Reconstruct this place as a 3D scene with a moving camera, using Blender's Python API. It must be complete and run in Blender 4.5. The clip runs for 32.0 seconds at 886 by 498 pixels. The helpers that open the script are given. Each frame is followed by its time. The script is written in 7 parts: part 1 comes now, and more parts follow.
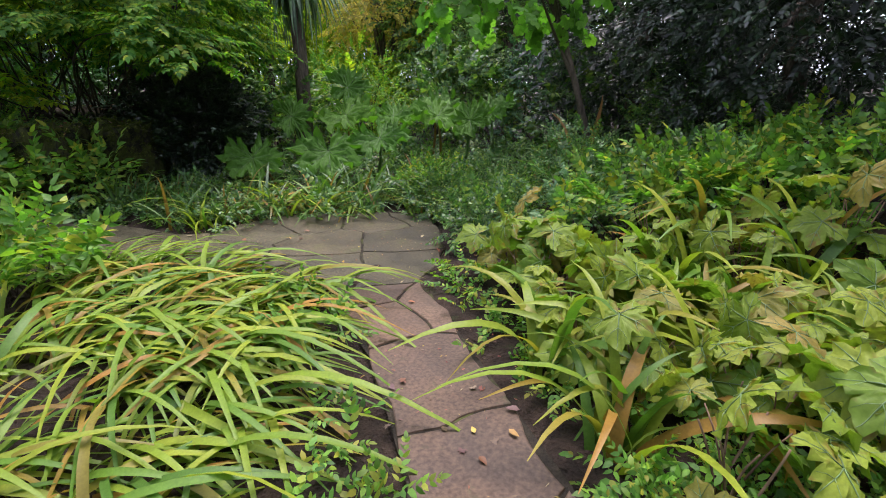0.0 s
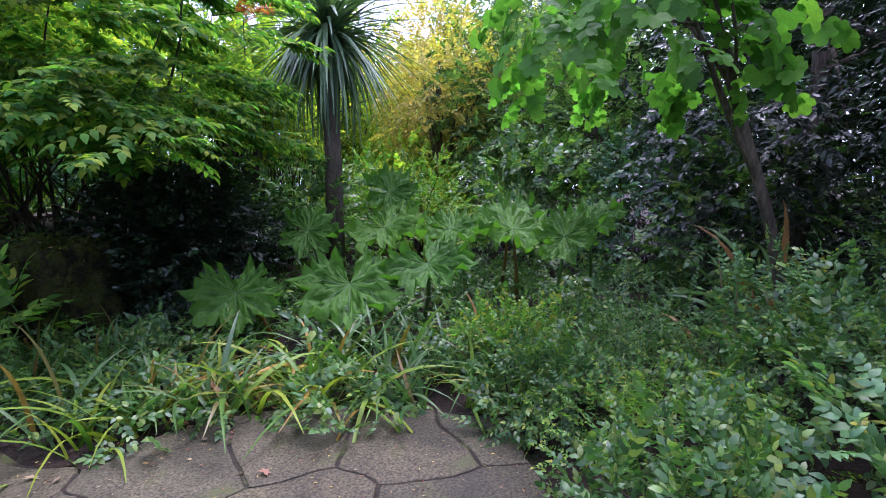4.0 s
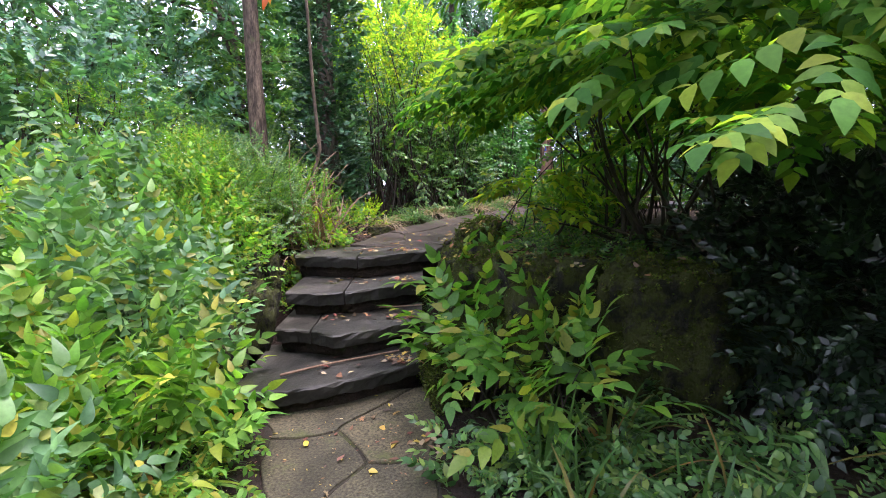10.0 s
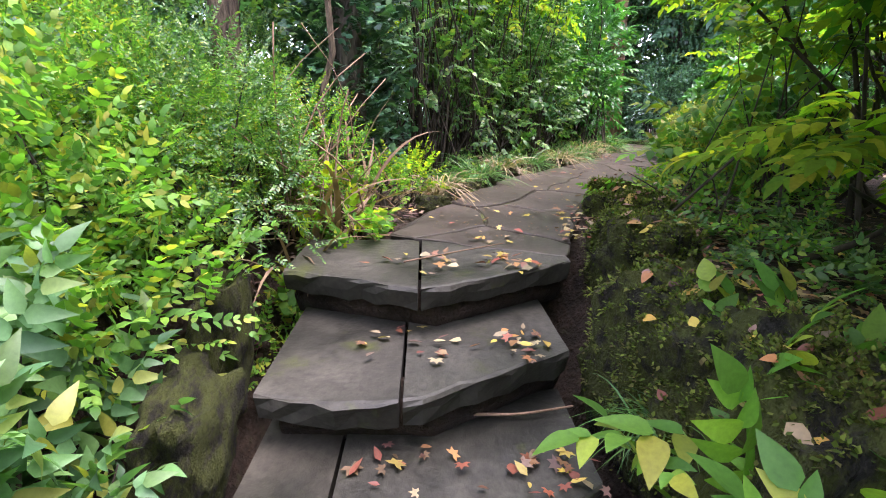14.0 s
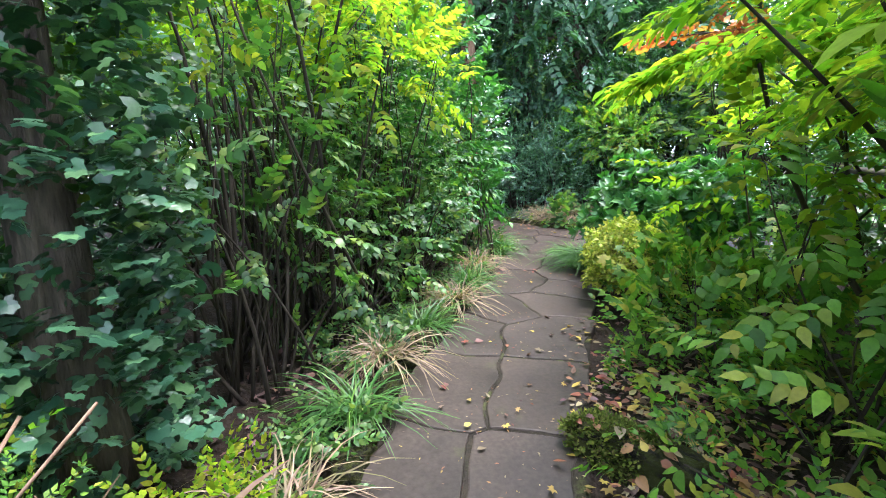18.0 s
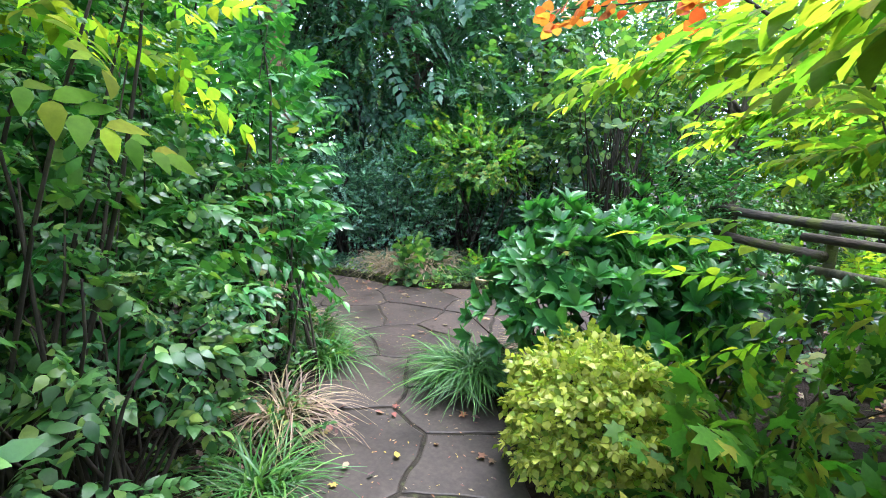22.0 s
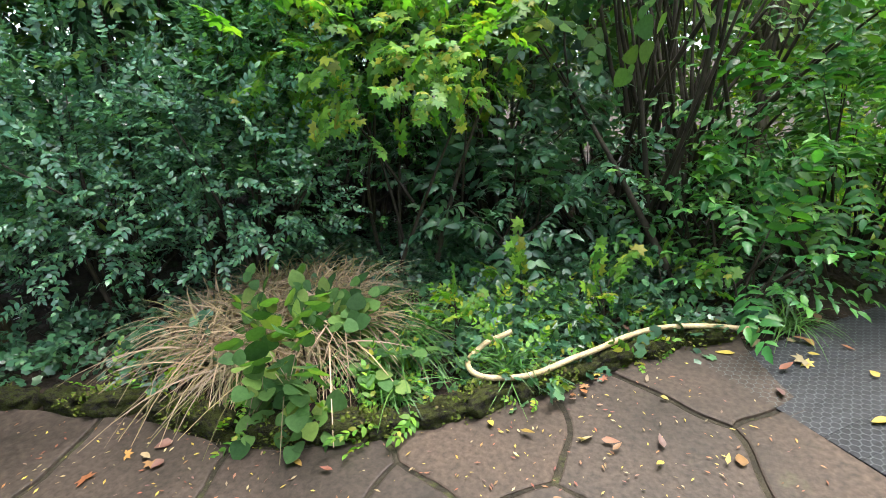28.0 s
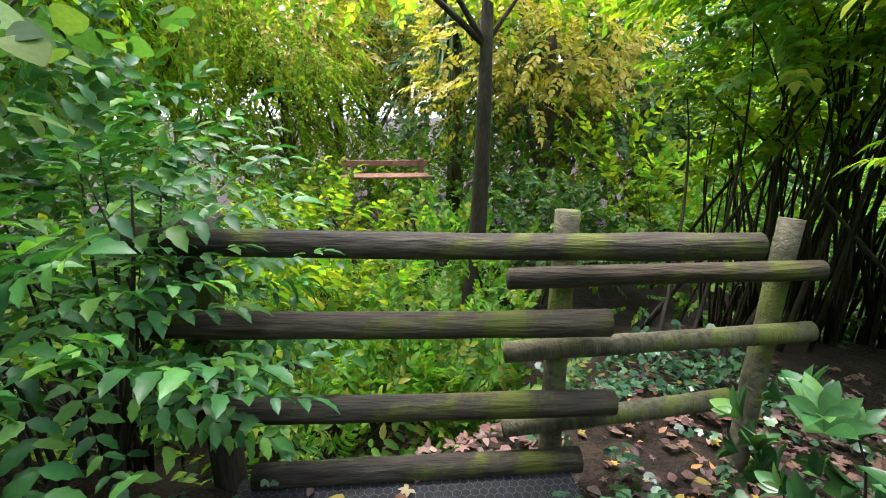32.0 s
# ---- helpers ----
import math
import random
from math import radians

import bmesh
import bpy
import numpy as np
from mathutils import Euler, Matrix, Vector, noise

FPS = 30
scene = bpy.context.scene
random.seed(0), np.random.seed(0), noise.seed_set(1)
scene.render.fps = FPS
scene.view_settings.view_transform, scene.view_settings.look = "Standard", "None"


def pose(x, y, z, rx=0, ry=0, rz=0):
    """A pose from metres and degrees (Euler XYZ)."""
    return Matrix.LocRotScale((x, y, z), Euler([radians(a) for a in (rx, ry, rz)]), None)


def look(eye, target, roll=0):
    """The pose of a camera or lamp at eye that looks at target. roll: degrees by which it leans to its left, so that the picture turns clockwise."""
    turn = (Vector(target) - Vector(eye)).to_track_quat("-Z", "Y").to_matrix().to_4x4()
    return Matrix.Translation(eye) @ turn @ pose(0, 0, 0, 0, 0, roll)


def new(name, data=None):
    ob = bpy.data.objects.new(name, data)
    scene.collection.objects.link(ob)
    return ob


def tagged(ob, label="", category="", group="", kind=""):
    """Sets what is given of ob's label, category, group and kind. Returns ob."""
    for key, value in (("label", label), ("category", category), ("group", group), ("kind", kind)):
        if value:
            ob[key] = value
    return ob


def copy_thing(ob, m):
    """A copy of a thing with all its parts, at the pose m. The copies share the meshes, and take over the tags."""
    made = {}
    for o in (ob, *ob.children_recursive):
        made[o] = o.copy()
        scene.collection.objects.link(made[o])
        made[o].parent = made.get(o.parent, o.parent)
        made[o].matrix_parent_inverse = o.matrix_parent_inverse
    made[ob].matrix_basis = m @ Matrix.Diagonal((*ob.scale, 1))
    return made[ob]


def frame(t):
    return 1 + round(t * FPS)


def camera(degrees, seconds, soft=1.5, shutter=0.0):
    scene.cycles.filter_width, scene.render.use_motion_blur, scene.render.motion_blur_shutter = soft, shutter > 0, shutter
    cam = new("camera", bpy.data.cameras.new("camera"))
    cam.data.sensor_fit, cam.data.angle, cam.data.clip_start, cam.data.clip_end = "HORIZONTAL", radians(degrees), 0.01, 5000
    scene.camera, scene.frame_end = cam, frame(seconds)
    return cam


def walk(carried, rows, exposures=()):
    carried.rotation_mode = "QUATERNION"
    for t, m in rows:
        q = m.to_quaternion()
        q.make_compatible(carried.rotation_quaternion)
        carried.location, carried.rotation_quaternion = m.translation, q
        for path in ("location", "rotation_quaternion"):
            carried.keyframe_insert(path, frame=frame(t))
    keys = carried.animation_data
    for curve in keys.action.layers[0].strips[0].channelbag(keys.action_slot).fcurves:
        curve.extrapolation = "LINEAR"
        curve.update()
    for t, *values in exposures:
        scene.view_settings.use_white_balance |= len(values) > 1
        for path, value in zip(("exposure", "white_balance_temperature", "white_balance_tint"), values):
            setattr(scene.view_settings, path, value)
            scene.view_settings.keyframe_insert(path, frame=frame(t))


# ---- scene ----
cam = camera(84.0, 32.0, soft=1.0)
PATH = [
    (0, (0.411, 0.106, 1.532), (-0.163, 1.91, 0.888), -0.6),
    (0.5, (0.422, 0.545, 1.538), (-0.178, 2.35, 0.919), -0.3),
    (1, (0.31, 0.914, 1.508), (-0.296, 2.726, 0.918), 0.0),
    (1.5, (0.124, 1.237, 1.548), (-0.491, 3.053, 0.977), 0.3),
    (2, (-0.003, 1.593, 1.533), (-0.655, 3.405, 0.994), 0.5),
    (2.5, (-0.16, 1.922, 1.544), (-0.871, 3.742, 1.119), -0.0),
    (3, (-0.383, 2.242, 1.547), (-1.16, 4.058, 1.23), -1.2),
    (3.5, (-0.606, 2.484, 1.448), (-1.398, 4.303, 1.197), -1.1),
    (5.5, (-0.754, 3.374, 1.541), (-1.93, 4.979, 1.339), -4.3),
    (6, (-0.785, 3.492, 1.539), (-2.234, 4.859, 1.358), -5.3),
    (6.5, (-0.955, 3.581, 1.561), (-2.546, 4.78, 1.386), -3.6),
    (7, (-1.28, 3.744, 1.569), (-2.919, 4.879, 1.414), -0.6),
    (7.5, (-1.541, 3.892, 1.607), (-3.331, 4.766, 1.427), -0.1),
    (8, (-1.746, 4.038, 1.555), (-3.688, 4.481, 1.373), -1.3),
    (8.5, (-2.08, 3.982, 1.516), (-4.053, 4.261, 1.352), 0.2),
    (9, (-2.376, 3.89, 1.572), (-4.347, 4.2, 1.437), 2.1),
    (9.5, (-2.7, 3.945, 1.561), (-4.682, 4.145, 1.388), 0.9),
    (10, (-3.019, 4.022, 1.586), (-4.999, 4.125, 1.325), -0.9),
    (10.5, (-3.334, 3.844, 1.614), (-5.294, 4.032, 1.263), 0.5),
    (11, (-3.745, 3.75, 1.523), (-5.698, 3.938, 1.137), 1.4),
    (11.5, (-4.075, 3.759, 1.554), (-6.021, 3.909, 1.116), 2.6),
    (12, (-4.422, 3.672, 1.57), (-6.367, 3.743, 1.108), 2.6),
    (12.5, (-4.776, 3.568, 1.565), (-6.724, 3.564, 1.112), 1.9),
    (13, (-5.16, 3.557, 1.589), (-7.106, 3.526, 1.128), 1.5),
    (13.5, (-5.484, 3.502, 1.605), (-7.426, 3.505, 1.126), 1.5),
    (15.5, (-6.737, 3.221, 1.799), (-8.598, 3.596, 1.171), -1.5),
    (16, (-6.949, 3.163, 1.941), (-8.799, 3.619, 1.331), -1.3),
    (16.5, (-7.209, 3.185, 2.039), (-9.06, 3.719, 1.503), 0.4),
    (17, (-7.605, 3.401, 2.126), (-9.472, 3.936, 1.646), -0.7),
    (17.5, (-7.85, 3.494, 2.257), (-9.715, 4.097, 1.86), -0.5),
    (18, (-8.175, 3.518, 2.377), (-10.006, 4.229, 2.0), -0.7),
    (18.5, (-8.325, 3.589, 2.437), (-10.131, 4.39, 2.126), -1.3),
    (19, (-8.555, 3.743, 2.47), (-10.339, 4.609, 2.21), -2.6),
    (19.5, (-8.872, 3.922, 2.448), (-10.596, 4.908, 2.21), -2.5),
    (20, (-9.258, 4.016, 2.489), (-10.885, 5.151, 2.236), -0.8),
    (20.5, (-9.547, 4.222, 2.466), (-11.128, 5.411, 2.174), -0.3),
    (21, (-9.824, 4.434, 2.489), (-11.378, 5.652, 2.169), -0.0),
    (21.5, (-10.24, 4.586, 2.487), (-11.751, 5.858, 2.171), 1.2),
    (22, (-10.511, 4.741, 2.504), (-11.99, 6.052, 2.197), 1.1),
    (22.5, (-10.78, 4.986, 2.536), (-12.211, 6.35, 2.231), 1.0),
    (23, (-11.164, 5.152, 2.5), (-12.498, 6.59, 2.109), 1.3),
    (23.5, (-11.412, 5.243, 2.509), (-12.682, 6.711, 2.025), 2.1),
    (24, (-11.69, 5.483, 2.532), (-13.035, 6.835, 1.93), 0.6),
    (24.5, (-11.975, 5.66, 2.6), (-13.346, 6.969, 1.96), -0.3),
    (25, (-12.262, 5.806, 2.591), (-13.622, 7.136, 1.973), -0.4),
    (25.5, (-12.467, 6.07, 2.575), (-13.864, 7.35, 1.933), -4.6),
    (27.5, (-13.566, 6.976, 2.651), (-14.842, 8.322, 1.903), -3.8),
    (28, (-13.709, 7.344, 2.585), (-14.745, 8.9, 1.873), -3.5),
    (28.5, (-13.78, 7.677, 2.607), (-14.372, 9.488, 1.998), -0.8),
    (29, (-13.7, 8.002, 2.559), (-13.889, 9.935, 2.079), -1.8),
    (29.5, (-13.665, 8.351, 2.534), (-13.383, 10.276, 2.067), -0.2),
    (30, (-13.731, 8.589, 2.556), (-13.034, 10.41, 2.112), 1.5),
    (30.5, (-13.592, 8.734, 2.527), (-12.682, 10.453, 2.06), -0.1),
    (31, (-13.31, 8.926, 2.535), (-12.249, 10.549, 2.042), -0.8),
    (31.5, (-13.2, 9.153, 2.51), (-12.024, 10.689, 2.0), -0.6),
    (32, (-13.143, 9.449, 2.552), (-11.902, 10.929, 2.031), 0.1),
]
EXPOSURES = [(0.0, 1.12, 6330, 29), (3.0, 1.32, 5680, 38), (6.0, 1.12, 5230, 50), (7.5, 1.39, 5380, 46), (9.0, 1.79, 6080, 34), (11.0, 2.14, 6130, 36), (13.0, 2.34, 6230, 36), (16.0, 2.19, 6130, 20), (18.0, 2.29, 5880, 22), (20.0, 2.19, 6080, 32), (22.0, 2.24, 5530, 18), (25.0, 1.89, 6130, 18), (28.0, 2.18, 6530, 12), (32.0, 2.03, 6280, 20)]
walk(cam, [(t, look(eye, target, roll)) for t, eye, target, roll in PATH], EXPOSURES)

# ---- world and light: a bright overcast day ----
SUN_ELEV, SUN_TURN = radians(74), radians(10)
world = bpy.data.worlds.new("overcast_sky")
scene.world = world
world.use_nodes = True
wn = world.node_tree.nodes
sky = wn.new("ShaderNodeTexSky")
sky.sky_type, sky.sun_disc = "NISHITA", False
sky.sun_elevation, sky.sun_rotation = SUN_ELEV, SUN_TURN
sky.air_density, sky.dust_density, sky.ozone_density = 1.0, 6.0, 1.0
cloud = wn.new("ShaderNodeMix")
cloud.data_type = "RGBA"
cloud.inputs[0].default_value = 0.6
cloud.inputs[7].default_value = (8.5, 9.4, 10.9, 1)
world.node_tree.links.new(sky.outputs[0], cloud.inputs[6])
world.node_tree.links.new(cloud.outputs[2], wn["Background"].inputs[0])
wn["Background"].inputs[1].default_value = 0.16
sun = new("sun", bpy.data.lights.new("sun", "SUN"))
sun.data.energy, sun.data.angle, sun.data.color = 2.3, radians(36), (1.0, 0.97, 0.9)
sun.matrix_world = look((30 * math.sin(SUN_TURN) * math.cos(SUN_ELEV), 30 * math.cos(SUN_TURN) * math.cos(SUN_ELEV), 30 * math.sin(SUN_ELEV)), (0, 0, 0))


# ---- materials ----
def node_mat(name):
    m = bpy.data.materials.new(name)
    m.use_nodes = True
    return m, m.node_tree.nodes, m.node_tree.links, m.node_tree.nodes["Principled BSDF"]


def ramp_of(nodes, cols, interp="LINEAR"):
    r = nodes.new("ShaderNodeValToRGB")
    r.color_ramp.interpolation = interp
    els = r.color_ramp.elements
    while len(els) < len(cols):
        els.new(0.5)
    for i, c in enumerate(cols):
        els[i].position = i / max(1, len(cols) - 1)
        els[i].color = (*c, 1)
    return r


def noise_of(nodes, links, scale, detail=4.0, rough=0.6, coord="Object"):
    tc = nodes.new("ShaderNodeTexCoord")
    n = nodes.new("ShaderNodeTexNoise")
    n.inputs["Scale"].default_value, n.inputs["Detail"].default_value, n.inputs["Roughness"].default_value = scale, detail, rough
    links.new(tc.outputs[coord], n.inputs["Vector"])
    return n


def mult(nodes, links, a, b, fac=1.0):
    m = nodes.new("ShaderNodeMix")
    m.data_type, m.blend_type = "RGBA", "MULTIPLY"
    m.inputs[0].default_value = fac
    links.new(a, m.inputs[6])
    links.new(b, m.inputs[7])
    return m.outputs[2]


def leaf_mat(name, cols, rough=0.4, glow=0.35, spec=0.42, blotch=None, pucker=0.0):
    """A leaf: colour by leaf, mottled, with light shining through it."""
    m, n, l, p = node_mat(name)
    g = n.new("ShaderNodeNewGeometry")
    r = ramp_of(n, [(c[0] * (1.06 if c[0] < c[1] else 1.0), c[1] * (1.22 if c[0] < c[1] else 1.0), c[2] * 1.95) for c in cols])
    oi = n.new("ShaderNodeObjectInfo")
    add, fr = n.new("ShaderNodeMath"), n.new("ShaderNodeMath")
    fr.operation = "FRACT"
    l.new(g.outputs["Random Per Island"], add.inputs[0])
    l.new(oi.outputs["Random"], add.inputs[1])
    l.new(add.outputs[0], fr.inputs[0])
    l.new(fr.outputs[0], r.inputs[0])
    big = noise_of(n, l, 1.7, 2.0)
    v = ramp_of(n, [(0.62, 0.66, 0.6), (1.25, 1.22, 1.1)])
    l.new(big.outputs["Fac"], v.inputs[0])
    col = mult(n, l, r.outputs[0], v.outputs[0])
    wn1 = n.new("ShaderNodeTexWhiteNoise")
    wn1.noise_dimensions = "1D"
    l.new(g.outputs["Random Per Island"], wn1.inputs["W"])
    wv = ramp_of(n, [(0.6, 0.62, 0.6), (0.9, 0.9, 0.88), (1.12, 1.12, 1.08), (1.55, 1.5, 1.3)])
    l.new(wn1.outputs["Value"], wv.inputs[0])
    col = mult(n, l, col, wv.outputs[0])
    fine = noise_of(n, l, 60.0, 3.0)
    fv = ramp_of(n, [(0.6, 0.64, 0.6), (1.3, 1.28, 1.2)])
    l.new(fine.outputs["Fac"], fv.inputs[0])
    col = mult(n, l, col, fv.outputs[0])
    if blotch:
        sp = noise_of(n, l, 9.0, 3.0)
        br = ramp_of(n, [(0, 0, 0), (0, 0, 0), (1, 1, 1)])
        br.color_ramp.elements[1].position = 0.55
        br.color_ramp.elements[2].position = 0.68
        l.new(sp.outputs["Fac"], br.inputs[0])
        mx = n.new("ShaderNodeMix")
        mx.data_type = "RGBA"
        l.new(br.outputs[0], mx.inputs[0])
        l.new(col, mx.inputs[6])
        mx.inputs[7].default_value = (*blotch, 1)
        col = mx.outputs[2]
    l.new(col, p.inputs["Base Color"])
    p.inputs["Specular IOR Level"].default_value = 0.24
    p.inputs["Roughness"].default_value = rough
    p.inputs["Specular IOR Level"].default_value = spec
    bump = n.new("ShaderNodeBump")
    bump.inputs["Strength"].default_value = 0.25
    bump.inputs["Distance"].default_value = 0.004
    l.new(fine.outputs["Fac"], bump.inputs["Height"])
    l.new(bump.outputs[0], p.inputs["Normal"])
    if pucker:
        vo = n.new("ShaderNodeTexVoronoi")
        vo.inputs["Scale"].default_value = 22.0
        tc2 = n.new("ShaderNodeTexCoord")
        l.new(tc2.outputs["Object"], vo.inputs["Vector"])
        pb = n.new("ShaderNodeBump")
        pb.inputs["Strength"].default_value, pb.inputs["Distance"].default_value = 1.0, pucker
        pb.invert = True
        l.new(vo.outputs["Distance"], pb.inputs["Height"])
        l.new(bump.outputs[0], pb.inputs["Normal"])
        l.new(pb.outputs[0], p.inputs["Normal"])
    tr = n.new("ShaderNodeBsdfTranslucent")
    warm = n.new("ShaderNodeMix")
    warm.data_type, warm.blend_type = "RGBA", "MULTIPLY"
    warm.inputs[0].default_value = 1.0
    warm.inputs[7].default_value = (1.25, 1.6, 0.5, 1)
    l.new(col, warm.inputs[6])
    l.new(warm.outputs[2], tr.inputs["Color"])
    mix = n.new("ShaderNodeMixShader")
    mix.inputs[0].default_value = glow
    l.new(p.outputs[0], mix.inputs[1])
    l.new(tr.outputs[0], mix.inputs[2])
    l.new(mix.outputs[0], n["Material Output"].inputs[0])
    return m


def rough_mat(name, dark, light, scale=6.0, rough=0.85, bump=0.5, dist=0.01, grain=70.0, moss=None, moss_at=0.55, per_object=False, stretch=None, wet=None, speck=0.4):
    """Stone, soil, bark or wood: two scales of mottling, relief and, where given, moss in patches."""
    m, n, l, p = node_mat(name)
    big = noise_of(n, l, scale, 5.0)
    fine = noise_of(n, l, grain, 4.0)
    if stretch:
        for nz in (big, fine):
            mp = n.new("ShaderNodeMapping")
            mp.inputs["Scale"].default_value = stretch
            src = nz.inputs["Vector"].links[0].from_socket
            l.new(src, mp.inputs["Vector"])
            l.new(mp.outputs[0], nz.inputs["Vector"])
    r = ramp_of(n, [dark, light])
    r.color_ramp.elements[0].position, r.color_ramp.elements[1].position = 0.32, 0.7
    l.new(big.outputs["Fac"], r.inputs[0])
    fv = ramp_of(n, [(1 - speck,) * 3, (1 + 0.8 * speck,) * 3])
    fv.color_ramp.elements[0].position, fv.color_ramp.elements[1].position = 0.3, 0.75
    l.new(fine.outputs["Fac"], fv.inputs[0])
    col = mult(n, l, r.outputs[0], fv.outputs[0])
    if per_object:
        oi = n.new("ShaderNodeObjectInfo")
        ov = ramp_of(n, [(0.8, 0.78, 0.78), (1.0, 1.0, 1.0), (1.18, 1.1, 1.04)])
        l.new(oi.outputs["Random"], ov.inputs[0])
        col = mult(n, l, col, ov.outputs[0])
    if moss:
        mn = noise_of(n, l, 3.3, 6.0, 0.7)
        mr = ramp_of(n, [(0, 0, 0), (1, 1, 1)])
        mr.color_ramp.elements[0].position, mr.color_ramp.elements[1].position = moss_at, moss_at + 0.1
        l.new(mn.outputs["Fac"], mr.inputs[0])
        mc = ramp_of(n, [tuple(c * 0.55 for c in moss), tuple(c * 1.4 for c in moss)])
        l.new(fine.outputs["Fac"], mc.inputs[0])
        mx = n.new("ShaderNodeMix")
        mx.data_type = "RGBA"
        l.new(mr.outputs[0], mx.inputs[0])
        l.new(col, mx.inputs[6])
        l.new(mc.outputs[0], mx.inputs[7])
        col = mx.outputs[2]
    l.new(col, p.inputs["Base Color"])
    p.inputs["Specular IOR Level"].default_value = 0.24
    p.inputs["Roughness"].default_value = rough
    if wet:
        wr = ramp_of(n, [(wet,) * 3, (rough,) * 3])
        wr.color_ramp.elements[0].position, wr.color_ramp.elements[1].position = 0.35, 0.65
        l.new(big.outputs["Fac"], wr.inputs[0])
        l.new(wr.outputs[0], p.inputs["Roughness"])
    b1 = n.new("ShaderNodeBump")
    b1.inputs["Strength"].default_value, b1.inputs["Distance"].default_value = bump, dist * 3
    l.new(big.outputs["Fac"], b1.inputs["Height"])
    b2 = n.new("ShaderNodeBump")
    b2.inputs["Strength"].default_value, b2.inputs["Distance"].default_value = bump, dist
    l.new(fine.outputs["Fac"], b2.inputs["Height"])
    l.new(b1.outputs[0], b2.inputs["Normal"])
    l.new(b2.outputs[0], p.inputs["Normal"])
    return m


def plain_mat(name, col, rough=0.5, metal=0.0):
    m, n, l, p = node_mat(name)
    p.inputs["Base Color"].default_value = (*col, 1)
    p.inputs["Roughness"].default_value, p.inputs["Metallic"].default_value = rough, metal
    return m


M = {}
M["paving"] = rough_mat("paving_stone", (0.027, 0.0225, 0.018), (0.07, 0.055, 0.042), 1.7, 0.7, 0.3, 0.004, 38, moss=(0.045, 0.045, 0.02), moss_at=0.62, per_object=True, wet=0.42, speck=0.3)
M["paving_warm"] = rough_mat("paving_sandstone", (0.055, 0.039, 0.026), (0.135, 0.092, 0.06), 2.0, 0.75, 0.5, 0.005, 46, moss=(0.05, 0.052, 0.022), moss_at=0.6, per_object=True, wet=0.46, speck=0.5)
M["paving_grey"] = rough_mat("paving_aggregate", (0.03, 0.028, 0.016), (0.098, 0.088, 0.05), 2.2, 0.8, 0.7, 0.006, 62, moss=(0.06, 0.065, 0.022), moss_at=0.57, per_object=True, wet=0.5, speck=0.85)
M["step"] = rough_mat("step_slate", (0.016, 0.0165, 0.013), (0.064, 0.06, 0.047), 1.7, 0.7, 0.6, 0.007, 30, moss=(0.035, 0.04, 0.012), moss_at=0.57, per_object=True, wet=0.42, speck=0.4)
M["paving_landing"] = rough_mat("paving_landing", (0.021, 0.0165, 0.0125), (0.06, 0.0445, 0.034), 2.0, 0.75, 0.5, 0.005, 42, moss=(0.05, 0.045, 0.025), moss_at=0.62, per_object=True, wet=0.5, speck=0.5)
M["rock"] = rough_mat("mossy_rock", (0.009, 0.008, 0.006), (0.032, 0.027, 0.018), 3.5, 0.92, 1.0, 0.03, 34, moss=(0.046, 0.054, 0.01), moss_at=0.42)
M["soil"] = rough_mat("leafy_soil", (0.013, 0.009, 0.006), (0.045, 0.03, 0.02), 5.0, 0.95, 1.0, 0.03, 45, moss=(0.03, 0.045, 0.014), moss_at=0.6)
M["joint"] = rough_mat("joint_soil", (0.012, 0.01, 0.007), (0.036, 0.03, 0.019), 9.0, 0.95, 0.8, 0.01, 90, moss=(0.06, 0.07, 0.02), moss_at=0.55)
M["bark"] = rough_mat("grey_bark", (0.045, 0.036, 0.028), (0.15, 0.12, 0.09), 5.0, 0.9, 0.9, 0.015, 40, moss=(0.06, 0.07, 0.03), moss_at=0.62, stretch=(1, 1, 0.2))
M["bark_fine"] = rough_mat("fissured_brown_bark", (0.03, 0.022, 0.016), (0.16, 0.115, 0.075), 16.0, 0.9, 1.0, 0.012, 70, moss=(0.06, 0.065, 0.025), moss_at=0.6, stretch=(1, 1, 0.22), speck=0.6)
M["bark_red"] = rough_mat("red_stringy_bark", (0.085, 0.045, 0.026), (0.30, 0.185, 0.115), 9.0, 0.9, 1.0, 0.02, 60, stretch=(1, 1, 0.08))
M["twig"] = rough_mat("dark_twig_bark", (0.016, 0.013, 0.010), (0.06, 0.047, 0.033), 8.0, 0.85, 0.5, 0.005, 60, stretch=(1, 1, 0.3))
M["tan_stem"] = rough_mat("tan_dead_stem", (0.09, 0.055, 0.034), (0.26, 0.17, 0.11), 8.0, 0.8, 0.4, 0.004, 60, stretch=(1, 1, 0.2))
M["wood"] = rough_mat("weathered_log", (0.018, 0.016, 0.012), (0.07, 0.06, 0.042), 6.0, 0.85, 0.9, 0.01, 50, moss=(0.065, 0.075, 0.014), moss_at=0.52, stretch=(0.15, 1, 1), per_object=True)
M["post"] = rough_mat("pale_post_wood", (0.05, 0.047, 0.028), (0.15, 0.14, 0.09), 6.0, 0.85, 0.7, 0.01, 50, moss=(0.11, 0.13, 0.03), moss_at=0.5, stretch=(1, 1, 0.2))
M["deck"] = rough_mat("deck_plank", (0.010, 0.011, 0.013), (0.029, 0.031, 0.035), 4.0, 0.75, 0.7, 0.006, 60, stretch=(1, 0.12, 1), per_object=True, wet=0.45)
M["wire"] = plain_mat("galvanised_wire", (0.075, 0.085, 0.09), 0.6, 0.3)
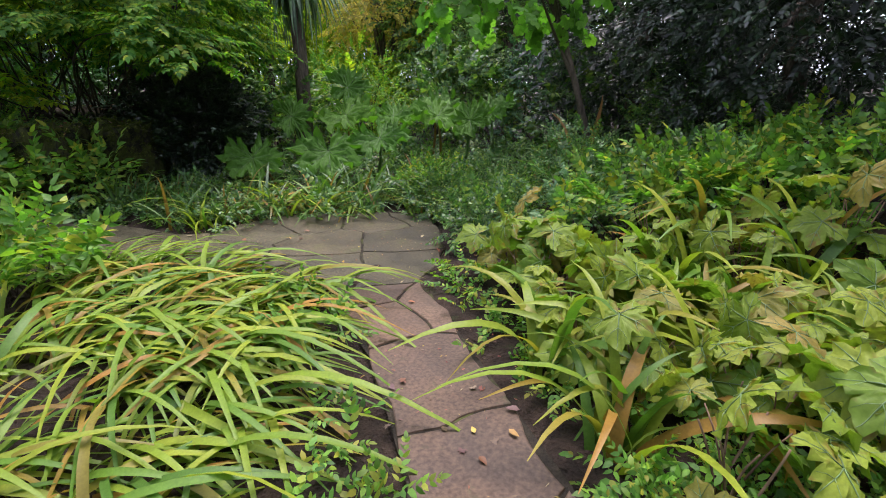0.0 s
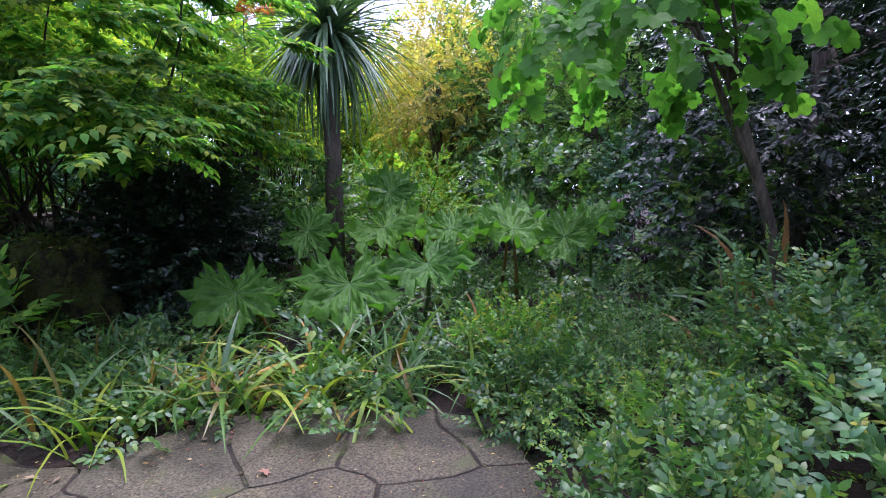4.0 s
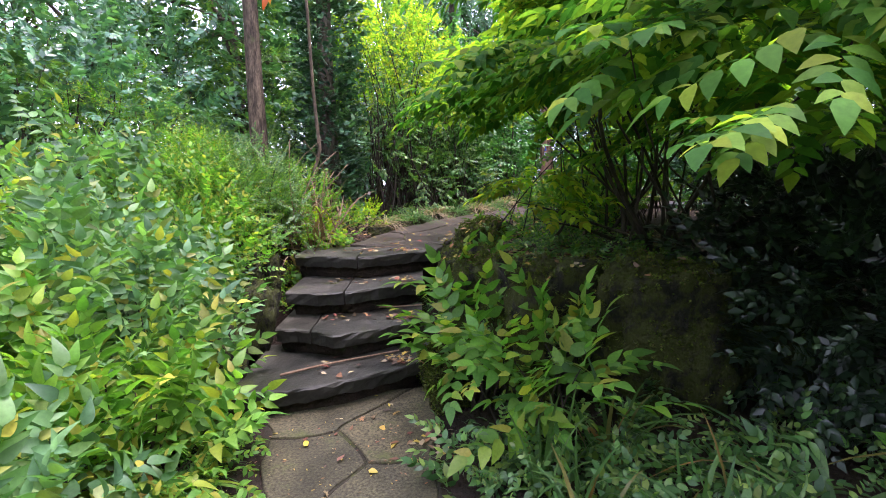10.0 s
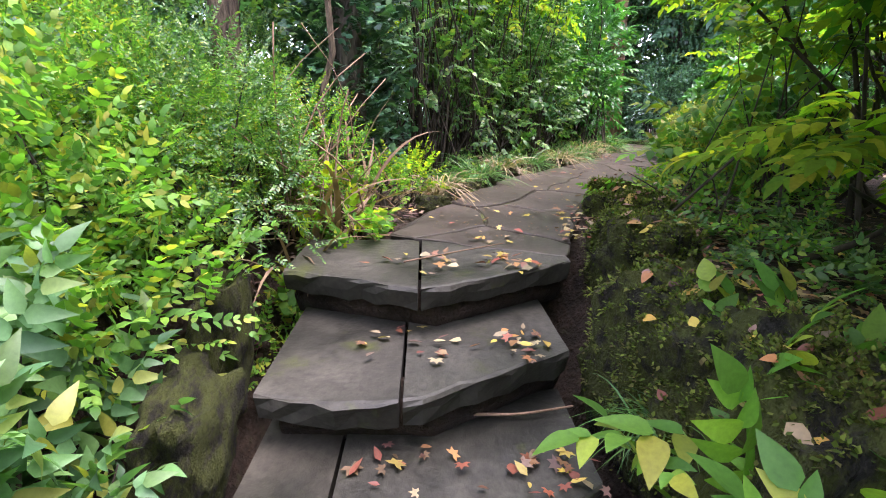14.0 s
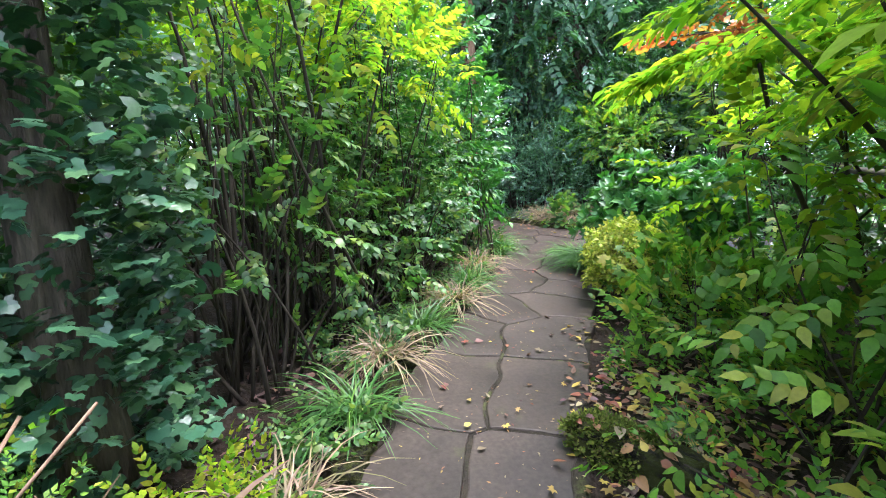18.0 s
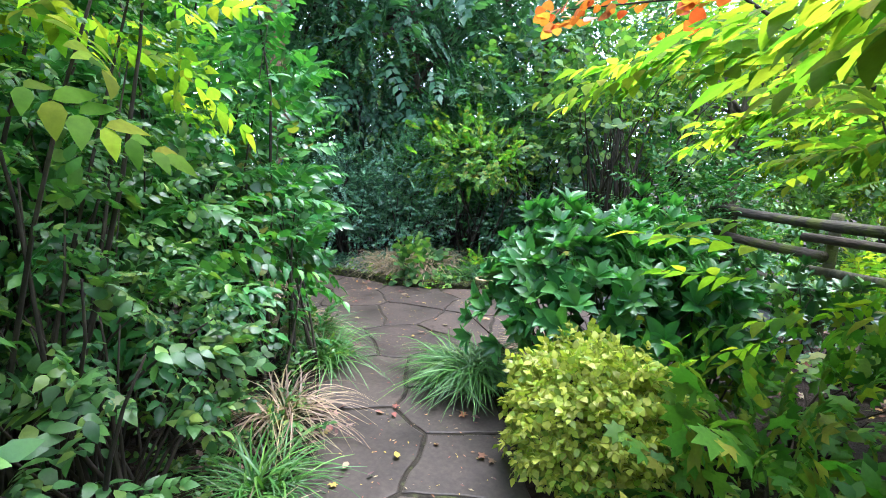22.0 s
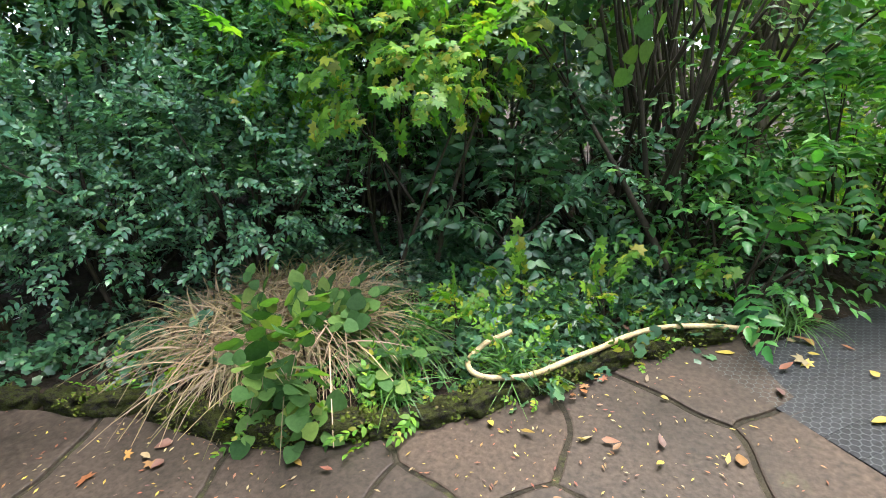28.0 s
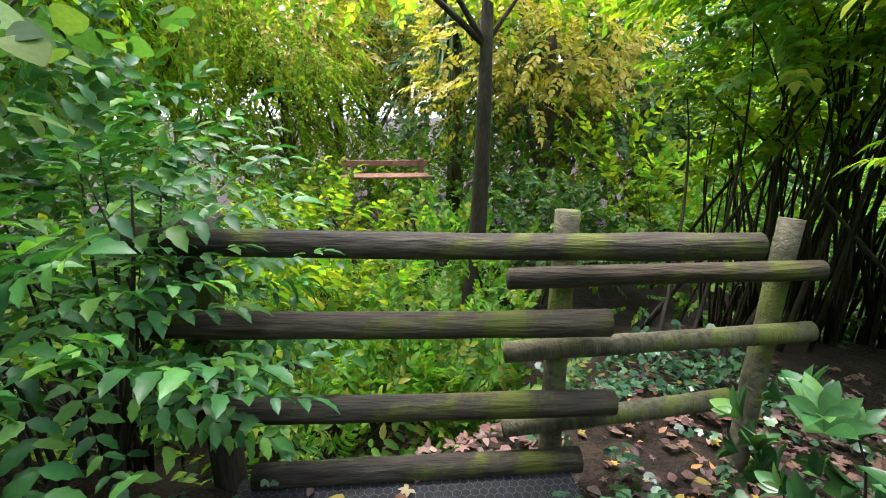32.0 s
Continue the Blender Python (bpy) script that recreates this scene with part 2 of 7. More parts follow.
M["hose"] = rough_mat("pale_hose", (0.34, 0.25, 0.13), (0.55, 0.42, 0.25), 12.0, 0.5, 0.2, 0.002, 90)
M["seat_wood"] = rough_mat("red_brown_timber", (0.16, 0.075, 0.05), (0.32, 0.17, 0.12), 6.0, 0.7, 0.4, 0.006, 40)
# leaves
M["lf_mid"] = leaf_mat("leaf_mid_green", [(0.03, 0.075, 0.018), (0.05, 0.11, 0.022), (0.08, 0.15, 0.03), (0.16, 0.19, 0.03)])
M["lf_fresh"] = leaf_mat("leaf_fresh_green", [(0.055, 0.135, 0.016), (0.08, 0.175, 0.02), (0.11, 0.21, 0.022), (0.15, 0.23, 0.022), (0.3, 0.28, 0.025)], 0.48, 0.45, 0.3)
M["lf_herb"] = leaf_mat("leaf_pale_herb", [(0.055, 0.12, 0.04), (0.08, 0.16, 0.052), (0.11, 0.19, 0.058), (0.13, 0.21, 0.05), (0.08, 0.16, 0.045), (0.09, 0.17, 0.045), (0.34, 0.31, 0.03)], 0.5, 0.42)
M["lf_lime"] = leaf_mat("leaf_lime_yellow", [(0.08, 0.15, 0.015), (0.14, 0.22, 0.015), (0.24, 0.29, 0.015), (0.36, 0.33, 0.02), (0.12, 0.2, 0.015)], 0.6, 0.68, 0.1)
M["lf_gold"] = leaf_mat("leaf_golden_variegated", [(0.22, 0.28, 0.025), (0.42, 0.42, 0.04), (0.56, 0.52, 0.07), (0.3, 0.34, 0.03)], 0.42, 0.35)
# evergreen leaves; their near-black also stands for shade under the tiered shrub
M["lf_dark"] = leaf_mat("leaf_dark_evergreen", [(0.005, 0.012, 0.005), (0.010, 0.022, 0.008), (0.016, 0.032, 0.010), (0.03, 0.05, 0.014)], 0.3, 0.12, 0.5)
M["lf_gloss"] = leaf_mat("leaf_glossy_green", [(0.03, 0.105, 0.024), (0.042, 0.135, 0.028), (0.06, 0.165, 0.03), (0.09, 0.2, 0.03)], 0.3, 0.28, 0.42)
M["lf_blue"] = leaf_mat("leaf_blue_green", [(0.045, 0.115, 0.055), (0.065, 0.15, 0.07), (0.095, 0.19, 0.08), (0.13, 0.22, 0.075)], 0.3, 0.25, 0.75)
M["lf_ivy"] = leaf_mat("leaf_ivy", [(0.022, 0.062, 0.026), (0.034, 0.085, 0.034), (0.048, 0.105, 0.04), (0.08, 0.14, 0.045)], 0.3, 0.18, 0.5)
M["lf_laurel"] = leaf_mat("leaf_laurel", [(0.014, 0.05, 0.012), (0.022, 0.066, 0.014), (0.03, 0.08, 0.016), (0.07, 0.13, 0.02)], 0.3, 0.12, 0.4)
M["lf_hazel"] = leaf_mat("leaf_hazel", [(0.035, 0.075, 0.02), (0.055, 0.105, 0.026), (0.085, 0.14, 0.03), (0.15, 0.17, 0.035)], 0.62, 0.4, 0.12)
M["lf_maple"] = leaf_mat("leaf_tiered_green", [(0.03, 0.09, 0.014), (0.045, 0.12, 0.018), (0.07, 0.15, 0.02), (0.11, 0.18, 0.02), (0.22, 0.24, 0.02), (0.05, 0.12, 0.018)], 0.6, 0.6, 0.1)
M["lf_gun"] = leaf_mat("leaf_gunnera", [(0.055, 0.14, 0.012), (0.075, 0.17, 0.014), (0.1, 0.205, 0.016)], 0.55, 0.35, 0.15, None, 0.009)
M["vein"] = leaf_mat("leaf_vein_pale", [(0.11, 0.17, 0.05), (0.14, 0.2, 0.06)], 0.5, 0.2)
M["vein_green"] = leaf_mat("leaf_vein_green", [(0.055, 0.11, 0.02), (0.07, 0.13, 0.025)], 0.55, 0.2)
M["lf_rod"] = leaf_mat("leaf_yellowing_lobed", [(0.11, 0.19, 0.02), (0.19, 0.26, 0.022), (0.3, 0.32, 0.028), (0.2, 0.26, 0.02), (0.36, 0.28, 0.04)], 0.5, 0.38, 0.22, (0.19, 0.12, 0.03))
M["lf_strap"] = leaf_mat("leaf_strap", [(0.07, 0.14, 0.015), (0.11, 0.20, 0.018), (0.19, 0.26, 0.02), (0.30, 0.31, 0.02), (0.14, 0.22, 0.018), (0.22, 0.28, 0.02), (0.40, 0.2, 0.025), (0.09, 0.17, 0.018)], 0.42, 0.35, 0.25)
M["lf_strap_green"] = leaf_mat("leaf_strap_green", [(0.045, 0.10, 0.02), (0.07, 0.145, 0.025), (0.10, 0.17, 0.03), (0.06, 0.12, 0.02), (0.34, 0.16, 0.03)], 0.42, 0.3, 0.4)
M["lf_sedge"] = leaf_mat("leaf_sedge", [(0.03, 0.09, 0.014), (0.05, 0.125, 0.018), (0.09, 0.16, 0.02)], 0.45, 0.25)
M["lf_straw"] = leaf_mat("leaf_straw_grass", [(0.13, 0.13, 0.03), (0.25, 0.19, 0.07), (0.36, 0.26, 0.12), (0.16, 0.10, 0.045)], 0.6, 0.3)
M["lf_far"] = leaf_mat("leaf_far_tree", [(0.045, 0.09, 0.025), (0.07, 0.13, 0.03), (0.11, 0.17, 0.035), (0.18, 0.21, 0.04)], 0.5, 0.45)
M["lf_far_dark"] = leaf_mat("leaf_far_dark", [(0.045, 0.10, 0.045), (0.06, 0.135, 0.058), (0.09, 0.17, 0.06)], 0.4, 0.35)
M["lf_mahonia"] = leaf_mat("leaf_mahonia", [(0.024, 0.085, 0.02), (0.034, 0.11, 0.022), (0.05, 0.135, 0.024), (0.11, 0.2, 0.025)], 0.36, 0.28, 0.28)
M["lf_far_gold"] = leaf_mat("leaf_far_gold", [(0.40, 0.33, 0.04), (0.52, 0.39, 0.05), (0.60, 0.42, 0.06), (0.30, 0.32, 0.05)], 0.5, 0.45)
M["lf_palm"] = leaf_mat("leaf_palm_blade", [(0.06, 0.10, 0.045), (0.09, 0.14, 0.055), (0.14, 0.19, 0.07)], 0.4, 0.2, 0.5)
M["lf_red"] = leaf_mat("leaf_autumn_red", [(0.38, 0.05, 0.015), (0.5, 0.12, 0.02), (0.55, 0.22, 0.03), (0.30, 0.05, 0.06)], 0.45, 0.4)
M["lf_dead"] = leaf_mat("leaf_dead_tan", [(0.2, 0.125, 0.045), (0.28, 0.18, 0.065), (0.13, 0.08, 0.03), (0.34, 0.23, 0.09)], 0.6, 0.15, 0.25)
M["lf_paul"] = leaf_mat("leaf_large_bright", [(0.07, 0.17, 0.02), (0.1, 0.22, 0.025), (0.14, 0.26, 0.03)], 0.5, 0.5, 0.25)
M["lf_deep"] = leaf_mat("leaf_deep_green", [(0.025, 0.075, 0.016), (0.04, 0.1, 0.018), (0.055, 0.125, 0.02), (0.03, 0.085, 0.016), (0.24, 0.23, 0.025)], 0.32, 0.25, 0.4)
M["lf_moss"] = leaf_mat("leaf_moss", [(0.04, 0.055, 0.008), (0.07, 0.085, 0.011), (0.11, 0.12, 0.016), (0.09, 0.07, 0.02)], 0.8, 0.2, 0.1)
M["lf_brown"] = leaf_mat("leaf_dead_brown", [(0.05, 0.03, 0.018), (0.10, 0.055, 0.03), (0.16, 0.09, 0.045), (0.07, 0.045, 0.03), (0.25, 0.17, 0.09), (0.12, 0.04, 0.03)], 0.7, 0.1, 0.2)
M["lf_fallen"] = leaf_mat("leaf_fallen", [(0.30, 0.22, 0.035), (0.40, 0.30, 0.025), (0.24, 0.1, 0.022), (0.18, 0.04, 0.018), (0.13, 0.07, 0.02), (0.32, 0.26, 0.09), (0.10, 0.04, 0.03), (0.30, 0.15, 0.03)], 0.55, 0.1)

# ---- geometry tools: (vertices, loops, polygon sizes) ----
rng = np.random.default_rng(7)


def join(geos):
    vs, ls, ss, off = [], [], [], 0
    for v, l, s in geos:
        vs.append(v)
        ls.append(l + off)
        ss.append(s)
        off += len(v)
    return np.concatenate(vs), np.concatenate(ls), np.concatenate(ss)


def many(geo, mats):
    """The geometry repeated at each of the matrices (n, 4, 4)."""
    v, l, s = geo
    n, k = len(mats), len(v)
    out = np.einsum("nij,kj->nki", mats[:, :3, :3], v) + mats[:, None, :3, 3]
    return out.reshape(-1, 3), (l[None] + (np.arange(n) * k)[:, None]).ravel(), np.tile(s, n)


def mesh_of(name, geo, mat, smooth=True):
    v, l, s = geo
    me = bpy.data.meshes.new(name)
    me.vertices.add(len(v))
    me.vertices.foreach_set("co", np.ascontiguousarray(v, dtype=np.float32).ravel())
    me.loops.add(len(l))
    me.loops.foreach_set("vertex_index", l.astype(np.int32))
    me.polygons.add(len(s))
    me.polygons.foreach_set("loop_start", (np.cumsum(s) - s).astype(np.int32))
    me.polygons.foreach_set("loop_total", s.astype(np.int32))
    me.update(calc_edges=True)
    me.polygons.foreach_set("use_smooth", np.full(len(s), smooth))
    me.materials.append(mat)
    return me


def thing(name, label, category, at=(0, 0, 0), group="", kind=""):
    e = new(name)
    e.location = at
    e.empty_display_size = 0.1
    return tagged(e, label, category, group, kind)


def part(name, geo, mat, parent, label="", smooth=True):
    """Links geometry, given in the parent's own space, as one mesh under it."""
    me = geo if isinstance(geo, bpy.types.Mesh) else mesh_of(name, geo, mat, smooth)
    o = new(name, me)
    o.parent = parent
    return tagged(o, label) if label else o


def polys(verts, faces):
    return (np.array(verts, float), np.concatenate([np.array(f) for f in faces]).astype(int), np.array([len(f) for f in faces]))


def frames_at(pos, fwd, up=(0, 0, 1), scale=1.0, roll=None):
    """Matrices whose y axis runs along fwd and whose z axis leans to up."""
    pos, fwd = np.asarray(pos, float), np.asarray(fwd, float)
    n = len(pos)
    y = fwd / (np.linalg.norm(fwd, axis=1, keepdims=True) + 1e-9)
    u = np.broadcast_to(np.asarray(up, float), y.shape)
    x = np.cross(y, u)
    bad = np.linalg.norm(x, axis=1) < 0.05
    x[bad] = np.cross(y[bad], (1, 0.2, 0))
    x /= np.linalg.norm(x, axis=1, keepdims=True)
    z = np.cross(x, y)
    if roll is not None:
        c, s = np.cos(roll)[:, None], np.sin(roll)[:, None]
        x, z = c * x + s * z, c * z - s * x
    m = np.zeros((n, 4, 4))
    sc = np.broadcast_to(np.asarray(scale, float).reshape(-1, 1), (n, 1))
    m[:, :3, 0], m[:, :3, 1], m[:, :3, 2], m[:, :3, 3], m[:, 3, 3] = x * sc, y * sc, z * sc, pos, 1
    return m


def tube(points, radii, sides=6):
    """A closed tube along the points."""
    p = np.asarray(points, float)
    r = np.broadcast_to(np.asarray(radii, float), (len(p),))
    d = np.gradient(p, axis=0)
    d /= np.linalg.norm(d, axis=1, keepdims=True) + 1e-9
    ref = np.array((0.3, 0.9, 0.1)) if abs(d[0, 2]) > 0.8 else np.array((0, 0, 1.0))
    x = np.cross(d, ref)
    x /= np.linalg.norm(x, axis=1, keepdims=True) + 1e-9
    y = np.cross(d, x)
    a = np.linspace(0, 2 * np.pi, sides, endpoint=False)
    v = (p[:, None] + r[:, None, None] * (np.cos(a)[None, :, None] * x[:, None] + np.sin(a)[None, :, None] * y[:, None])).reshape(-1, 3)
    f = []
    for i in range(len(p) - 1):
        for j in range(sides):
            k = (j + 1) % sides
            f.append((i * sides + j, i * sides + k, (i + 1) * sides + k, (i + 1) * sides + j))
    f.append(tuple(range(sides))[::-1])
    f.append(tuple(range((len(p) - 1) * sides, len(p) * sides)))
    return polys(v, f)


# ---- leaves: each lies along +y from its stalk, its face up ----
def leaf(length=1.0, width=0.5, fold=0.18, droop=0.25, point=0.68, rows=3, sharp=0.7):
    v, f = [(0, 0, 0)], []
    for i in range(1, rows + 1):
        t = i / (rows + 1)
        w = width * 0.5 * (math.sin(math.pi * t ** point) ** sharp) * (1.06 - 0.3 * t * t)
        y, z = t * length, -droop * length * t * t
        v += [(-w, y, z + fold * w), (0, y, z), (w, y, z + fold * w)]
    v.append((0, length, -droop * length))
    f += [(0, 2, 1), (0, 3, 2)]
    for i in range(rows - 1):
        b = 1 + 3 * i
        f += [(b, b + 1, b + 4, b + 3), (b + 1, b + 2, b + 5, b + 4)]
    b = 1 + 3 * (rows - 1)
    f += [(b, b + 1, len(v) - 1), (b + 1, b + 2, len(v) - 1)]
    return polys(v, f)


def lobed(lobes=5, depth=0.35, size=1.0, spread=140, teeth=2, droop=0.15, narrow=1.0):
    """A palmate leaf: the stalk joins at the origin, the lobes fan out round +y."""
    n = lobes * teeth * 2
    ang = np.radians(np.linspace(-spread, spread, n + 1))
    v = [(0, 0.12 * size, 0.02 * size)]
    for i, a in enumerate(ang):
        ph = (i / n * lobes) % 1.0
        r = 1 - depth * (abs(2 * ph - 1) ** 1.3)
        r *= (0.72 + 0.28 * math.cos(a * 0.55)) * (1.0 if i % 2 else 0.93)
        r *= size * 0.62
        v.append((math.sin(a) * r * narrow, 0.38 * size + math.cos(a) * r - 0.26 * size, -droop * r * r / size + 0.03 * size * math.cos(2 * math.pi * ph)))
    f = [(0, i + 2, i + 1) for i in range(n)]
    return polys(v, f)


def blade(length=1.0, width=0.04, rise=0.7, arch=1.0, rows=7, lean=0.3):
    """A strap-shaped blade that rises, arches over and tapers, towards +y."""
    v, f = [], []
    for i in range(rows + 1):
        t = i / rows
        y = length * (lean * t + arch * 0.5 * t * t)
        z = length * (rise * t - arch * 0.62 * t ** 2.6)
        w = width * 0.5 * (1 - t ** 3) + 0.0015
        v += [(-w, y, z + 0.25 * w), (0, y, z), (w, y, z + 0.25 * w)]
    for i in range(rows):
        b = 3 * i
        f += [(b, b + 1, b + 4, b + 3), (b + 1, b + 2, b + 5, b + 4)]
    return polys(v, f)


def sprig(lf, pairs=4, length=0.3, size=0.09, mode="opposite", seed=1, tip=True, twist=0.35, angle=55):
    """A twig along +y with its leaves: the leaves as one geometry."""
    g = np.random.default_rng(seed)
    pos, fwd, sc = [], [], []
    for i in range(pairs):
        t = (i + 0.6) / pairs
        for sd in (-1, 1):
            if mode == "alternate" and (i + (sd > 0)) % 2:
                continue
            a = math.radians(angle + g.uniform(-12, 12)) * (1 - 0.35 * t)
            pos.append((0, t * length, g.uniform(-0.01, 0.01) * length))
            fwd.append((sd * math.sin(a), math.cos(a), g.uniform(-0.35, 0.25)))
            sc.append(size * (0.75 + 0.4 * math.sin(math.pi * min(1, t * 1.1 + 0.1))) * g.uniform(0.85, 1.15))
    if tip:
        pos.append((0, length, 0))
        fwd.append((g.uniform(-0.2, 0.2), 1, -0.15))
        sc.append(size * 1.05)
    return many(lf, frames_at(pos, fwd, scale=np.array(sc), roll=g.normal(0, twist, len(pos))))


def whorl(lf, count=7, size=0.12, rise=0.35, seed=1):
    g = np.random.default_rng(seed)
    a = np.arange(count) * 2.4 + g.uniform(0, 6)
    fwd = np.stack([np.cos(a), np.sin(a), rise + g.uniform(-0.2, 0.35, count)], 1)
    m = frames_at(np.zeros((count, 3)), fwd, scale=size * g.uniform(0.75, 1.1, count), roll=g.normal(0, 0.2, count))
    v, l, s = many(lf, m)
    return np.stack([v[:, 0], v[:, 2], -v[:, 1]], 1) @ np.diag((1, 1, -1.0)), l, s


def unit(v):
    return v / (np.linalg.norm(v, axis=-1, keepdims=True) + 1e-9)


def lumps(d, seed, amount=0.3, f=2.1):
    """Slow bumps over directions, for an uneven outline."""
    g = np.random.default_rng(seed)
    out = np.zeros(len(d))
    for k in range(7):
        w = g.normal(0, f * (1 + 0.35 * k), 3)
        out += np.sin(d @ w + g.uniform(0, 6.28)) / (1 + 0.6 * k)
    return 1 + amount * out / 2.2


def crown_points(n, radii, seed, low=-0.5, fill=0.5, amount=0.3):
    """Places in an uneven crown and the ways out of it."""
    g = np.random.default_rng(seed)
    d = unit(g.normal(0, 1, (n * 3, 3)))
    d = d[d[:, 2] > low][:n]
    r = lumps(d, seed + 1, amount) * (1 - fill * g.random(len(d)) ** 2.0)
    p = d * np.asarray(radii) * r[:, None]
    return p, unit(d / np.asarray(radii))


def spread(sprigs, pos, out, seed, scale=(0.8, 1.2), wild=0.5, up=0.15, droop=0.0, tilt=0.5):
    """Puts sprigs at places, along their ways out, with some disorder."""
    g = np.random.default_rng(seed)
    n = len(pos)
    fwd = unit(out + g.normal(0, wild, (n, 3)) + np.array((0, 0, up - droop)))
    ups = unit(np.stack([g.normal(0, tilt, n), g.normal(0, tilt, n), np.ones(n)], 1) + 0.5 * out)
    pick = g.integers(0, len(sprigs), n)
    m = frames_at(pos, fwd, ups, g.uniform(*scale, n))
    return join([many(sp, m[pick == k]) for k, sp in enumerate(sprigs) if (pick == k).any()])


def stems(targets, base_spread=0.1, r0=0.02, r1=0.004, bend=0.25, seed=1, rows=5, sides=5, base=(0, 0, 0)):
    """Curved stems from a common foot to each target."""
    g = np.random.default_rng(seed)
    out = []
    for q in targets:
        q = np.asarray(q, float)
        b = np.asarray(base, float) + np.array((*g.normal(0, base_spread, 2), -0.05))
        mid = (b + q) / 2 + g.normal(0, bend, 3) * np.linalg.norm(q - b) * 0.3
        mid[2] = max(mid[2], (b[2] + q[2]) * 0.5 + 0.1 * abs(q[2] - b[2]))
        t = np.linspace(0, 1, rows + 1)[:, None]
        p = (1 - t) ** 2 * b + 2 * t * (1 - t) * mid + t * t * q
        out.append(tube(p, np.linspace(r0, r1, rows + 1) * g.uniform(0.7, 1.2), sides))
    return join(out)


def flat_leaf(width=0.5, droop=0.2, rows=2, widest=0.42):
    """A cheap leaf, folded along its rib, that narrows to a pointed tip."""
    v, f = [(0, 0, 0)], []
    prof = ((0.2, 0.78), (0.6, 0.8)) if rows == 2 else ((0.15, 0.66), (widest, 1.0), (0.74, 0.56))
    for t, k in prof:
        w = width * 0.5 * k
        v += [(-w, t, 0.3 * w - droop * t * t), (w, t, 0.3 * w - droop * t * t)]
    v.append((0, 1, -droop))
    f.append((0, 2, 1))
    f += [(1 + 2 * i, 2 + 2 * i, 4 + 2 * i, 3 + 2 * i) for i in range(len(prof) - 1)]
    f.append((2 * len(prof) - 1, 2 * len(prof), 2 * len(prof) + 1))
    return polys(v, f)


def holly(width=0.46, fold=0.35, droop=0.3, teeth=3):
    """A stiff leaflet with spiny teeth along both edges."""
    n = 2 * teeth
    v, f = [(0, 0, 0)], []
    for i in range(1, n + 1):
        t = i / (n + 1)
        w = width * 0.5 * math.sin(math.pi * t ** 0.75) ** 0.7 * (1.06 if i % 2 else 0.86)
        y = t + (0.04 if i % 2 else 0.0)
        v += [(-w, y, fold * w - droop * t * t), (0, t, -droop * t * t), (w, y, fold * w - droop * t * t)]
    v.append((0, 1, -droop))
    f += [(0, 2, 1), (0, 3, 2)]
    for i in range(n - 1):
        b = 1 + 3 * i
        f += [(b, b + 1, b + 4, b + 3), (b + 1, b + 2, b + 5, b + 4)]
    b = 1 + 3 * (n - 1)
    f += [(b, b + 1, len(v) - 1), (b + 1, b + 2, len(v) - 1)]
    return polys(v, f)


# leaf and sprig kinds
ROUND, TINY = leaf(1, 1.0, 0.1, 0.15, 0.72, 6, 0.55), flat_leaf(0.58, 0.12)
DIAMOND = polys([(0, 0, 0), (-0.27, 0.42, 0.06), (0.27, 0.42, 0.06), (0, 1, -0.08)], [(0, 3, 1), (0, 2, 3)])
IVY, MAPLE = lobed(5, 0.1, 1.0, 130, 1), lobed(5, 0.34, 1.0, 125, 1, 0.3)
SP = {
    "broad": [sprig(flat_leaf(0.58, 0.2, 3), 5, 0.27, 0.088, seed=i) for i in range(5)],
    "herb": [sprig(leaf(1, 0.46, 0.28, 0.4, 0.6, 5, 0.85), 5, 0.4, 0.115, seed=10 + i, angle=76) for i in range(5)],
    "broad_near": [sprig(leaf(1, 0.5, 0.2, 0.22, 0.66, 6, 0.8), 4, 0.3, 0.1, seed=5 + i, twist=0.25) for i in range(4)],
    "small": [sprig(TINY, 6, 0.20, 0.045, seed=20 + i) for i in range(5)],
    "tiny": [sprig(DIAMOND, 8, 0.17, 0.026, seed=30 + i) for i in range(4)],
    "round": [sprig(ROUND, 5, 0.34, 0.1, "alternate", 40 + i) for i in range(4)],
    "pinnate": [sprig(holly(), 6, 0.44, 0.08, seed=50 + i, angle=72, twist=0.15) for i in range(4)],
    "fern": [sprig(DIAMOND, 14, 0.5, 0.09, seed=60 + i, angle=75, twist=0.1) for i in range(3)],
    "tier": [sprig(flat_leaf(0.52, 0.16, 3, 0.4), 6, 0.36, 0.1, seed=70 + i, angle=62, twist=0.12) for i in range(5)],
    "maple": [sprig(MAPLE, 3, 0.26, 0.11, seed=80 + i, twist=0.2) for i in range(4)],
    "ivy": [sprig(IVY, 4, 0.22, 0.06, "alternate", 90 + i) for i in range(3)],
    "far": [sprig(DIAMOND, 6, 0.5, 0.13, seed=100 + i) for i in range(4)],
    "dark": [sprig(DIAMOND, 6, 0.22, 0.05, seed=110 + i) for i in range(4)],
    "whorl": [whorl(leaf(1, 0.43, 0.4, 0.2, 1.15, 7, 0.75), 7, 0.145, 1.15, 120 + i) for i in range(4)],
    "gold": [sprig(flat_leaf(0.72, 0.15, 3, 0.45), 3, 0.085, 0.044, seed=130 + i, angle=75, twist=0.8) for i in range(4)],
    "gloss": [sprig(leaf(1, 0.5, 0.3, 0.3, 0.9, 4, 0.9), 5, 0.3, 0.11, seed=160 + i, angle=60, twist=0.5) for i in range(5)],
    "weep": [sprig(DIAMOND, 9, 0.8, 0.1, seed=140 + i, angle=30) for i in range(3)],
}
